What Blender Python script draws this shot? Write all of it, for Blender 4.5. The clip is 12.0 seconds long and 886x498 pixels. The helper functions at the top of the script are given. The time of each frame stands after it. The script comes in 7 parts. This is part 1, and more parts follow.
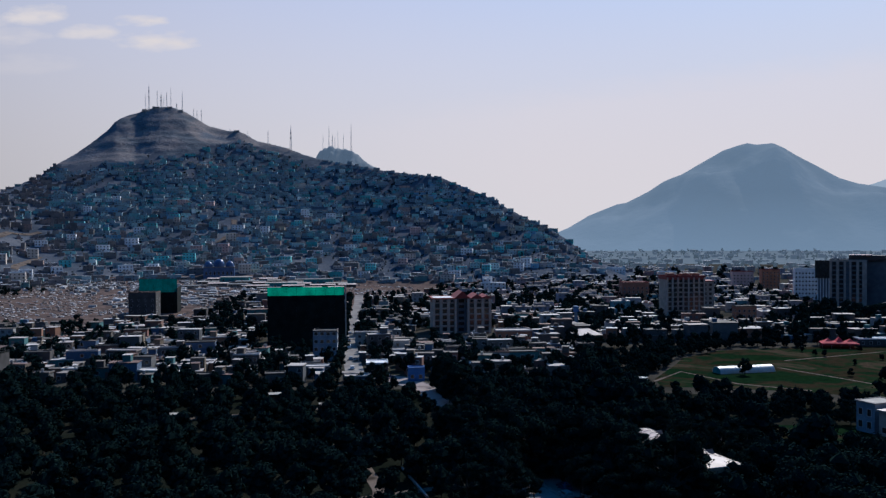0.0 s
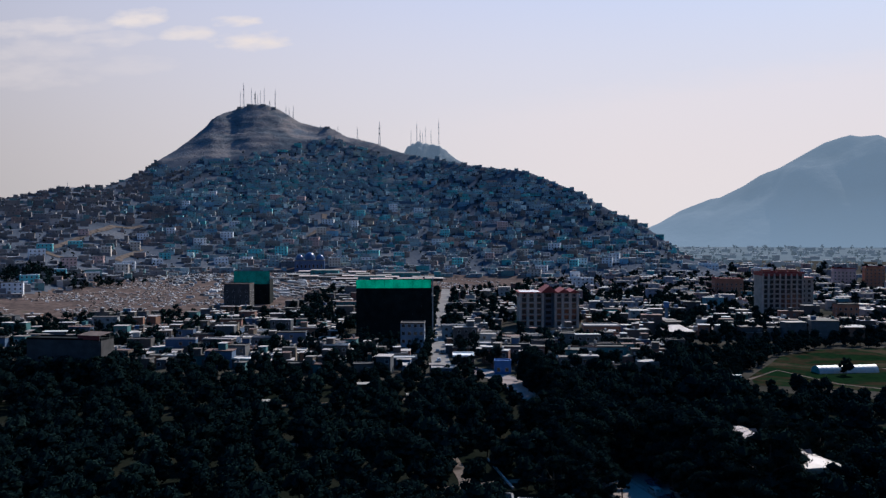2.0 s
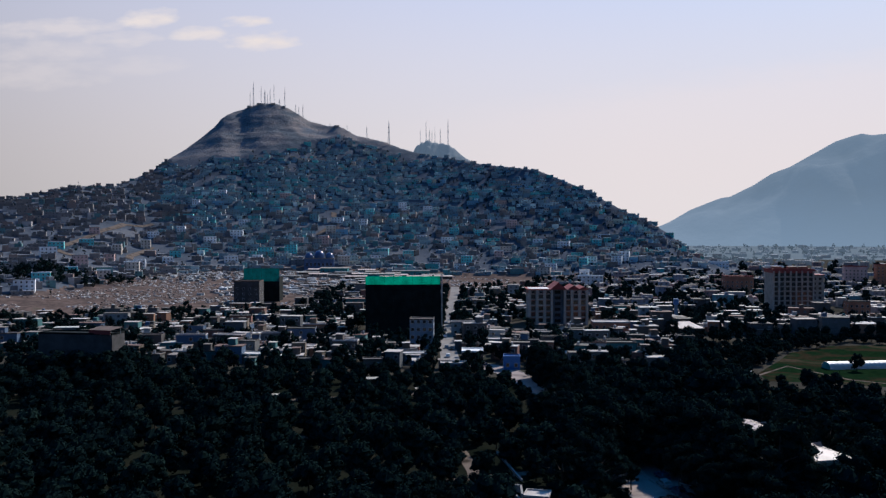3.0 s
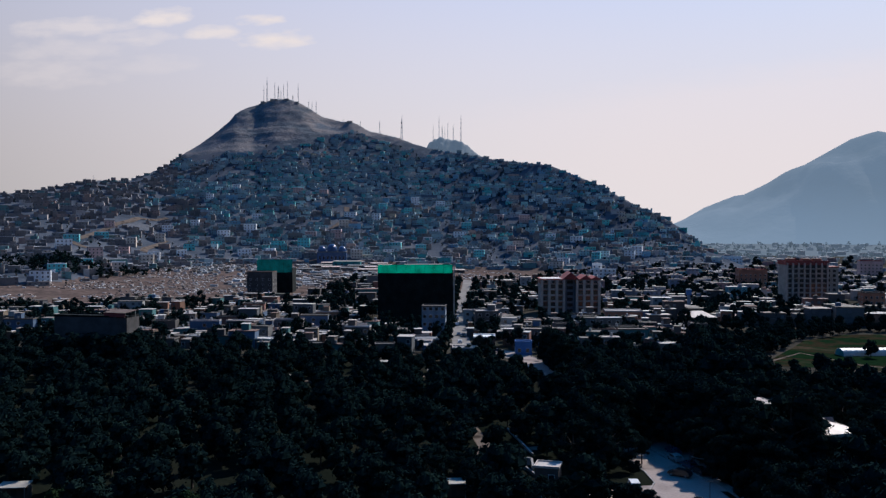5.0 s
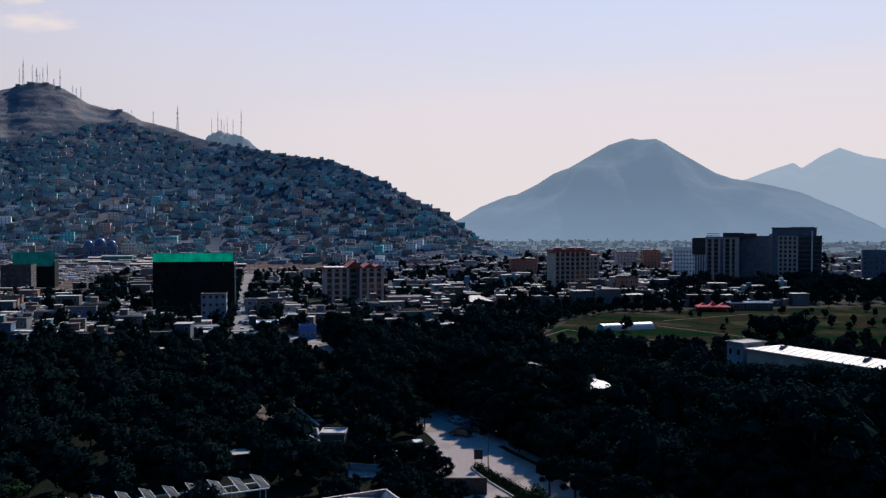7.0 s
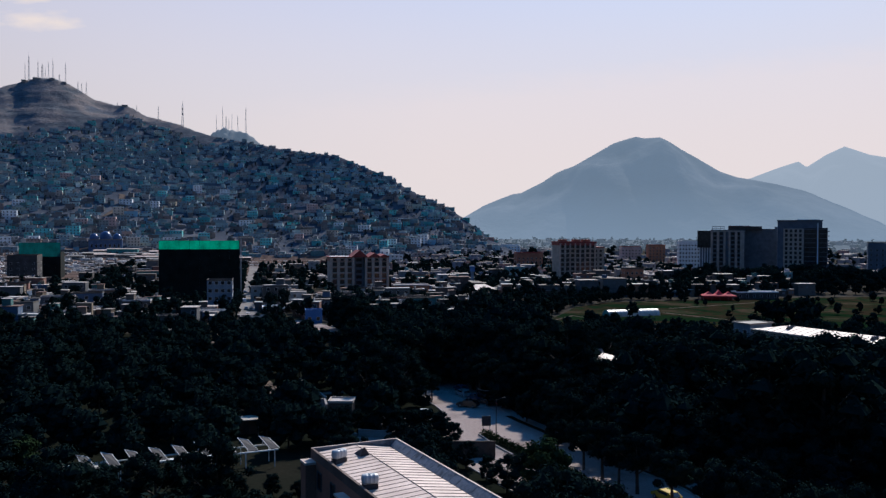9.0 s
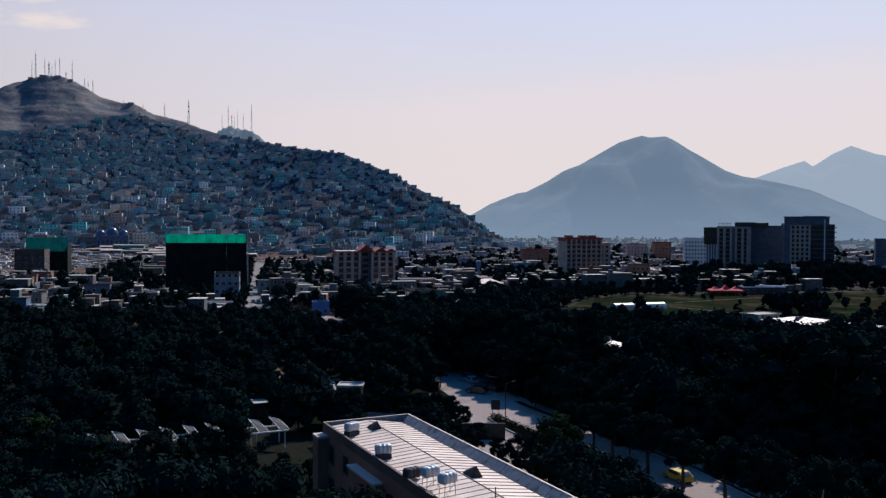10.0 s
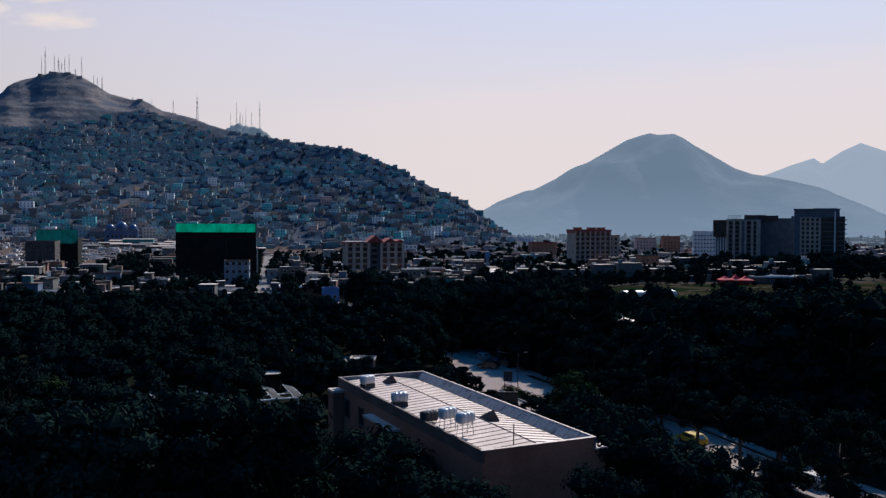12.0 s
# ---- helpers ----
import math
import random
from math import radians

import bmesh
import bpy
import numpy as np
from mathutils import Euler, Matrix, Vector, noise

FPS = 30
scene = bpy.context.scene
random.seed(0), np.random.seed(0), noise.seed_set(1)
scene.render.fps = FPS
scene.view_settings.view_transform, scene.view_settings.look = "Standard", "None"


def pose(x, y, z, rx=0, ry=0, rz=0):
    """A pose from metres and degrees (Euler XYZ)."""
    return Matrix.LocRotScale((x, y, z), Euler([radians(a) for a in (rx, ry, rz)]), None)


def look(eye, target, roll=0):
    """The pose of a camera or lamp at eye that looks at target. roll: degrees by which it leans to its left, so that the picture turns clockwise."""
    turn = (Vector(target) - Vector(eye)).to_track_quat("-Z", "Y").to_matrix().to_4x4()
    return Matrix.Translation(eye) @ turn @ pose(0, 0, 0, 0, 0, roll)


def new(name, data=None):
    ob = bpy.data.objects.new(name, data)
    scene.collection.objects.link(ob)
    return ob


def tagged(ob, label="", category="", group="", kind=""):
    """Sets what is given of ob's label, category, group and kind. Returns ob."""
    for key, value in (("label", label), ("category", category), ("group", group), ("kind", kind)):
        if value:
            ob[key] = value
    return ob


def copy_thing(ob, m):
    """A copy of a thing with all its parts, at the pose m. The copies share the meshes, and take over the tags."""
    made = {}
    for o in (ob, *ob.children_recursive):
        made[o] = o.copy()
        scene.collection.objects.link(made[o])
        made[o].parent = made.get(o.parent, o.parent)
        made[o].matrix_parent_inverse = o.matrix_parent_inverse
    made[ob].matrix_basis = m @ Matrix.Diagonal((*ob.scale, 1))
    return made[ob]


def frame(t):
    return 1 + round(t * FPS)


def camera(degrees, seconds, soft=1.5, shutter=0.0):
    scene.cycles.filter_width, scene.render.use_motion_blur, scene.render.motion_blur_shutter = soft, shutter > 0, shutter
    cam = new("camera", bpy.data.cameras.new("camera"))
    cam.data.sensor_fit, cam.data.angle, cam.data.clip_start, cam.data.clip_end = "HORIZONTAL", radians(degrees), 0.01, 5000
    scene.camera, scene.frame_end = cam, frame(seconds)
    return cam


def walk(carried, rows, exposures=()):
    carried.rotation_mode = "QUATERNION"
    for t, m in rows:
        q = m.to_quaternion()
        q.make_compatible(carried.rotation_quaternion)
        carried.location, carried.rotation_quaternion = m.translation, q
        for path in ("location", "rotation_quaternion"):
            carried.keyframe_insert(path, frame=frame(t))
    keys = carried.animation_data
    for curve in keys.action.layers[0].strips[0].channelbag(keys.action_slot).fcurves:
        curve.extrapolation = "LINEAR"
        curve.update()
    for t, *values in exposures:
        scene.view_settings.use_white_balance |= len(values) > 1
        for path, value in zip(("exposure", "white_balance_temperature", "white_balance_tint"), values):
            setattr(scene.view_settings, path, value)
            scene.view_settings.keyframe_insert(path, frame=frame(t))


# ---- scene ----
cam = camera(55.50, 12.0, soft=1.35)
PATH = [
    (0, pose(0.00, 0.00, 54.00, 89.204, 0.287, -0.004)),
    (0.1, pose(-0.01, 0.01, 53.98, 89.181, 0.275, 1.249)),
    (0.2, pose(-0.02, 0.02, 53.95, 89.158, 0.263, 2.279)),
    (0.3, pose(-0.03, 0.03, 53.93, 89.135, 0.251, 3.121)),
    (0.4, pose(-0.04, 0.04, 53.91, 89.112, 0.239, 3.734)),
    (0.5, pose(-0.05, 0.05, 53.88, 89.090, 0.227, 4.258)),
    (1, pose(-0.09, 0.07, 53.75, 89.008, 0.173, 5.072)),
    (1.5, pose(-0.11, 0.07, 53.54, 88.941, 0.116, 5.513)),
    (2, pose(-0.09, 0.01, 53.14, 88.898, 0.092, 5.897)),
    (2.5, pose(-0.04, -0.11, 52.52, 88.869, 0.085, 6.230)),
    (3, pose(0.04, -0.28, 51.64, 88.864, 0.106, 6.532)),
    (5, pose(0.35, -1.22, 46.71, 88.759, -0.021, 7.397)),
    (5.5, pose(0.35, -1.45, 45.33, 88.735, 0.018, 7.533)),
    (6, pose(0.27, -1.67, 43.84, 88.705, -0.090, 7.564)),
    (6.1, pose(0.25, -1.70, 43.53, 88.715, -0.098, 6.605)),
    (6.2, pose(0.22, -1.74, 43.22, 88.724, -0.105, 4.141)),
    (6.3, pose(0.19, -1.78, 42.91, 88.734, -0.112, 0.052)),
    (6.4, pose(0.17, -1.82, 42.60, 88.743, -0.119, -5.742)),
    (6.5, pose(0.14, -1.84, 42.29, 88.734, -0.104, -6.330)),
    (6.6, pose(0.11, -1.86, 42.00, 88.731, -0.104, -6.767)),
    (6.7, pose(0.09, -1.88, 41.70, 88.729, -0.104, -6.988)),
    (7, pose(0.01, -1.93, 40.81, 88.722, -0.103, -7.279)),
    (9, pose(-0.76, -2.09, 35.22, 88.687, -0.213, -7.010)),
    (9.5, pose(-1.16, -2.11, 33.86, 88.645, -0.100, -6.808)),
    (10, pose(-1.56, -2.11, 32.55, 88.649, -0.308, -6.675)),
    (10.5, pose(-1.99, -2.12, 31.29, 88.642, -0.137, -6.514)),
    (11, pose(-2.24, -2.12, 30.07, 88.611, -0.294, -6.393)),
    (11.5, pose(-2.33, -2.14, 28.92, 88.576, -0.343, -6.266)),
    (12, pose(-2.35, -2.15, 27.87, 88.566, -0.279, -6.161)),
]
walk(cam, PATH, [(0.0, 0.19, 4820, 5), (1.2, 0.33, 4950, 5), (5.0, 0.35, 5050, 6), (12.0, 0.31, 5150, 7)])

# ---- world, sun, exposure ----
SUN_AZ, SUN_EL = 28.0, 38.0          # degrees from +y towards +x, and above the horizon
sun_way = Vector((math.sin(radians(SUN_AZ)) * math.cos(radians(SUN_EL)), math.cos(radians(SUN_AZ)) * math.cos(radians(SUN_EL)), math.sin(radians(SUN_EL))))
sun_data = bpy.data.lights.new("sun", "SUN")
sun_data.energy, sun_data.angle, sun_data.color = 5.0, radians(0.6), (1.0, 0.785, 0.58)
sun = new("sun", sun_data)
sun.matrix_world = look(sun_way * 900, (0, 0, 0))

world = bpy.data.worlds.new("sky")
scene.world = world
world.use_nodes = True
wn, wl = world.node_tree.nodes, world.node_tree.links
wn.clear()
w_out, w_bg, w_sky = wn.new("ShaderNodeOutputWorld"), wn.new("ShaderNodeBackground"), wn.new("ShaderNodeTexSky")
w_sky.sky_type, w_sky.sun_disc = "NISHITA", False
w_sky.sun_elevation, w_sky.sun_rotation = radians(SUN_EL), radians(SUN_AZ)
w_sky.altitude, w_sky.air_density, w_sky.dust_density, w_sky.ozone_density = 1800, 1.0, 1.6, 3.0
w_bg.inputs["Strength"].default_value = 0.0655


def wmath(op, a, b=None, c=None, clamp=False):
    n = wn.new("ShaderNodeMath")
    n.operation, n.use_clamp = op, clamp
    for i, v in enumerate((a, b, c)):
        if v is None:
            continue
        if isinstance(v, (int, float)):
            n.inputs[i].default_value = v
        else:
            wl.new(v, n.inputs[i])
    return n.outputs[0]


# thin fair-weather clouds: soft ellipses in the plane (x / y, z / y) broken up by noise
w_co, w_sep = wn.new("ShaderNodeTexCoord"), wn.new("ShaderNodeSeparateXYZ")
wl.new(w_co.outputs["Generated"], w_sep.inputs[0])
w_y = wmath("MAXIMUM", w_sep.outputs["Y"], 0.05)
w_u, w_v = wmath("DIVIDE", w_sep.outputs["X"], w_y), wmath("DIVIDE", w_sep.outputs["Z"], w_y)
w_vec = wn.new("ShaderNodeCombineXYZ")
wl.new(wmath("MULTIPLY", w_u, 9.0), w_vec.inputs[0])
wl.new(wmath("MULTIPLY", w_v, 26.0), w_vec.inputs[1])
w_noise = wn.new("ShaderNodeTexNoise")
w_noise.inputs["Scale"].default_value, w_noise.inputs["Detail"].default_value = 2.6, 8.0
wl.new(w_vec.outputs[0], w_noise.inputs["Vector"])
w_wob = wmath("MULTIPLY", wmath("SUBTRACT", w_noise.outputs["Fac"], 0.45), 5.0)
cloud = 0.0
for cu, cv, ru, rv, amount in ((-0.483, 0.266, 0.034, 0.0105, 0.95), (-0.361, 0.258, 0.026, 0.0070, 0.9), (-0.418, 0.245, 0.030, 0.0085, 0.8),
                               (-0.340, 0.234, 0.040, 0.0110, 1.0), (-0.606, 0.257, 0.080, 0.0110, 0.5), (-0.520, 0.241, 0.045, 0.0090, 0.45),
                               (-0.610, 0.228, 0.080, 0.0120, 0.3), (-0.495, 0.207, 0.060, 0.0110, 0.2), (-0.640, 0.200, 0.090, 0.0160, 0.28)):
    du, dv = wmath("DIVIDE", wmath("SUBTRACT", w_u, cu), ru), wmath("DIVIDE", wmath("SUBTRACT", w_v, cv), rv)
    rr = wmath("ADD", wmath("ADD", wmath("MULTIPLY", du, du), wmath("MULTIPLY", dv, dv)), w_wob)
    puff = wmath("MULTIPLY", wmath("SUBTRACT", 1.0, wmath("MULTIPLY", rr, 0.55), clamp=True), amount)
    cloud = wmath("MAXIMUM", cloud, puff)
w_mix = wn.new("ShaderNodeMix")
w_mix.data_type = "RGBA"
w_mix.inputs[7].default_value = (11.6, 8.7, 6.6, 1)
wl.new(cloud, w_mix.inputs[0])
w_sat = wn.new("ShaderNodeHueSaturation")
w_sat.inputs["Saturation"].default_value = 1.0
wl.new(w_sky.outputs[0], w_sat.inputs["Color"])
w_haze = wn.new("ShaderNodeMix")
w_haze.data_type = "RGBA"
w_low = wn.new("ShaderNodeMapRange")          # dust haze lies low and thins out upwards
w_low.interpolation_type = "SMOOTHSTEP"
for socket, value in (("From Min", 0.05), ("From Max", 0.80), ("To Min", 0.97), ("To Max", 0.0)):
    w_low.inputs[socket].default_value = value
wl.new(w_sep.outputs["Z"], w_low.inputs["Value"])
wl.new(w_low.outputs[0], w_haze.inputs[0])
# the haze glows towards the sun and is dull away from it
w_dot = wn.new("ShaderNodeVectorMath")
w_dot.operation, w_dot.inputs[1].default_value = "DOT_PRODUCT", sun_way
wl.new(w_co.outputs["Generated"], w_dot.inputs[0])
w_glow = wn.new("ShaderNodeMapRange")
w_glow.interpolation_type = "SMOOTHSTEP"
for socket, value in (("From Min", -0.25), ("From Max", 0.85), ("To Min", 0.06), ("To Max", 1.0)):
    w_glow.inputs[socket].default_value = value
wl.new(w_dot.outputs["Value"], w_glow.inputs["Value"])
w_tint = wn.new("ShaderNodeVectorMath")
w_tint.operation, w_tint.inputs[0].default_value = "SCALE", (11.05, 8.2, 6.3)
wl.new(w_glow.outputs[0], w_tint.inputs["Scale"])
wl.new(w_tint.outputs[0], w_haze.inputs[7])
w_deep = wn.new("ShaderNodeMix")                # thin mountain air: a deep blue zenith
w_deep.data_type, w_deep.blend_type = "RGBA", "MULTIPLY"
w_deep.inputs[0].default_value, w_deep.inputs[7].default_value = 1.0, (0.45, 1.46, 1.84, 1)
wl.new(w_sat.outputs[0], w_deep.inputs[6])
wl.new(w_deep.outputs[2], w_haze.inputs[6])
# a thin bright veil whose upper edge climbs to the east
w_edge = wmath("SUBTRACT", wmath("ADD", wmath("MULTIPLY", w_u, 0.115), 0.168), w_v)
w_edge = wmath("ADD", w_edge, wmath("MULTIPLY", wmath("SUBTRACT", w_noise.outputs["Fac"], 0.5), 0.03))
w_veil = wmath("MULTIPLY", wmath("MULTIPLY", w_edge, 28.0, clamp=True), wmath("MULTIPLY", wmath("ADD", w_u, 0.22), 3.0, clamp=True))
w_vmix = wn.new("ShaderNodeMix")
w_vmix.data_type = "RGBA"
w_vmix.inputs[7].default_value = (12.0, 8.75, 6.85, 1)
wl.new(wmath("MULTIPLY", w_veil, 0.34), w_vmix.inputs[0])
wl.new(w_haze.outputs[2], w_vmix.inputs[6])
wl.new(w_vmix.outputs[2], w_mix.inputs[6])
wl.new(w_mix.outputs[2], w_bg.inputs["Color"])
wl.new(w_bg.outputs[0], w_out.inputs[0])


# ---- materials ----
def material(name, colours, scale=0.3, fine=6.0, rough=0.85, metal=0.0, bump=0.3, pick="", amount=0.35, translucent=0.0, spec=0.3, bump_size=0.05, squash=1.0):
    """A surface that wavers between its colours at two sizes. pick: 'object' or 'island' takes one of the colours for each piece."""
    m = bpy.data.materials.new(name)
    m.use_nodes = True
    n, l = m.node_tree.nodes, m.node_tree.links
    b = n["Principled BSDF"]
    geo, ramp = n.new("ShaderNodeNewGeometry"), n.new("ShaderNodeValToRGB")
    big, small = n.new("ShaderNodeTexNoise"), n.new("ShaderNodeTexNoise")
    for tex, s in ((big, scale), (small, fine)):
        tex.inputs["Scale"].default_value, tex.inputs["Detail"].default_value = s, 5.0
        if squash == 1.0:
            l.new(geo.outputs["Position"], tex.inputs["Vector"])
        else:                                    # level strata
            flat = n.new("ShaderNodeVectorMath")
            flat.operation, flat.inputs[1].default_value = "MULTIPLY", (1, 1, squash)
            l.new(geo.outputs["Position"], flat.inputs[0])
            l.new(flat.outputs[0], tex.inputs["Vector"])
    e = ramp.color_ramp.elements
    while len(e) < len(colours):
        e.new(0.5)
    for i, c in enumerate(colours):
        e[i].position = i / len(colours) if pick else 0.3 + 0.4 * i / max(1, len(colours) - 1)
        e[i].color = (*c, 1)
    if pick:
        ramp.color_ramp.interpolation = "CONSTANT"
        l.new(n.new("ShaderNodeObjectInfo").outputs["Random"] if pick == "object" else geo.outputs["Random Per Island"], ramp.inputs[0])
    else:
        l.new(big.outputs["Fac"], ramp.inputs[0])
    both = n.new("ShaderNodeMath")
    both.operation = "ADD"
    l.new(big.outputs["Fac"], both.inputs[0])
    l.new(small.outputs["Fac"], both.inputs[1])
    span = n.new("ShaderNodeMapRange")
    span.inputs["From Min"].default_value, span.inputs["From Max"].default_value = 0.6, 1.4
    span.inputs["To Min"].default_value, span.inputs["To Max"].default_value = 1 - amount, 1 + amount * 0.6
    l.new(both.outputs[0], span.inputs[0])
    mul = n.new("ShaderNodeMix")
    mul.data_type, mul.blend_type = "RGBA", "MULTIPLY"
    mul.inputs[0].default_value = 1.0
    l.new(ramp.outputs[0], mul.inputs[6])
    l.new(span.outputs[0], mul.inputs[7])
    l.new(mul.outputs[2], b.inputs["Base Color"])
    b.inputs["Roughness"].default_value, b.inputs["Metallic"].default_value = rough, metal
    b.inputs["Specular IOR Level"].default_value = spec
    if bump:
        bp = n.new("ShaderNodeBump")
        bp.inputs["Strength"].default_value, bp.inputs["Distance"].default_value = bump, bump_size
        l.new(small.outputs["Fac"], bp.inputs["Height"])
        l.new(bp.outputs[0], b.inputs["Normal"])
    if translucent:
        tr, mixer = n.new("ShaderNodeBsdfTranslucent"), n.new("ShaderNodeMixShader")
        l.new(mul.outputs[2], tr.inputs["Color"])
        mixer.inputs[0].default_value = translucent
        l.new(b.outputs[0], mixer.inputs[1])
        l.new(tr.outputs[0], mixer.inputs[2])
        l.new(mixer.outputs[0], n["Material Output"].inputs[0])
    return m


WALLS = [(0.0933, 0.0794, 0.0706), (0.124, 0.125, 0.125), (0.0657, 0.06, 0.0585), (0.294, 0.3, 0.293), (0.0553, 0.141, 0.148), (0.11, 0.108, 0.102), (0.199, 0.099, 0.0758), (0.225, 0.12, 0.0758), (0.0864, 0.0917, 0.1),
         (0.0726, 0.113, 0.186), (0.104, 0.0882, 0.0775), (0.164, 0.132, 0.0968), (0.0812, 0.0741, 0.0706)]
# hillside wall colours, brightened and blued to carry the haze
HAZED_HILL_WALLS = [(0.33, 0.41, 0.47), (0.40, 0.48, 0.54), (0.29, 0.35, 0.42), (0.60, 0.69, 0.72), (0.17, 0.44, 0.47), (0.37, 0.43, 0.49), (0.31, 0.36, 0.43), (0.35, 0.41, 0.48), (0.44, 0.40, 0.40), (0.24, 0.38, 0.54),
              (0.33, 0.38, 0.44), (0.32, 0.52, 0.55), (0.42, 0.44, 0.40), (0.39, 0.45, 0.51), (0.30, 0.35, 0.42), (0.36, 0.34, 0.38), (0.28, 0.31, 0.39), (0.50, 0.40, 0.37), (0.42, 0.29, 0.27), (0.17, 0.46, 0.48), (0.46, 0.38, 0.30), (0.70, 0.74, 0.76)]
WARM_WALLS = [(0.19, 0.175, 0.168), (0.235, 0.212, 0.20), (0.15, 0.14, 0.14), (0.42, 0.39, 0.37), (0.205, 0.19, 0.182), (0.12, 0.22, 0.23), (0.17, 0.158, 0.154), (0.27, 0.205, 0.18), (0.14, 0.135, 0.138), (0.185, 0.18, 0.19), (0.16, 0.145, 0.14), (0.21, 0.19, 0.18)]
# walls out on the plain, made paler to suggest haze
HAZED_PLAIN_WALLS = [(0.228, 0.22, 0.242), (0.304, 0.3, 0.33), (0.171, 0.175, 0.198), (0.437, 0.44, 0.473), (0.323, 0.2, 0.187), (0.209, 0.23, 0.286), (0.142, 0.28, 0.319), (0.361, 0.32, 0.297), (0.19, 0.19, 0.209)]
# hillside roofs with the haze's blue in their colours
HAZED_HILL_ROOFS = [(0.22, 0.235, 0.26), (0.19, 0.20, 0.22), (0.27, 0.28, 0.30), (0.17, 0.175, 0.19), (0.22, 0.225, 0.24), (0.55, 0.55, 0.55), (0.17, 0.17, 0.175), (0.19, 0.19, 0.20)]
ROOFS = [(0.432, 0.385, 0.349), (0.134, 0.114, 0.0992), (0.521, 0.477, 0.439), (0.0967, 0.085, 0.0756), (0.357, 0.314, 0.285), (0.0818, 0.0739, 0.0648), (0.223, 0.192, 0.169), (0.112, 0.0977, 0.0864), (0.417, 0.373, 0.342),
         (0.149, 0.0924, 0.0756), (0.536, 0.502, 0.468)]
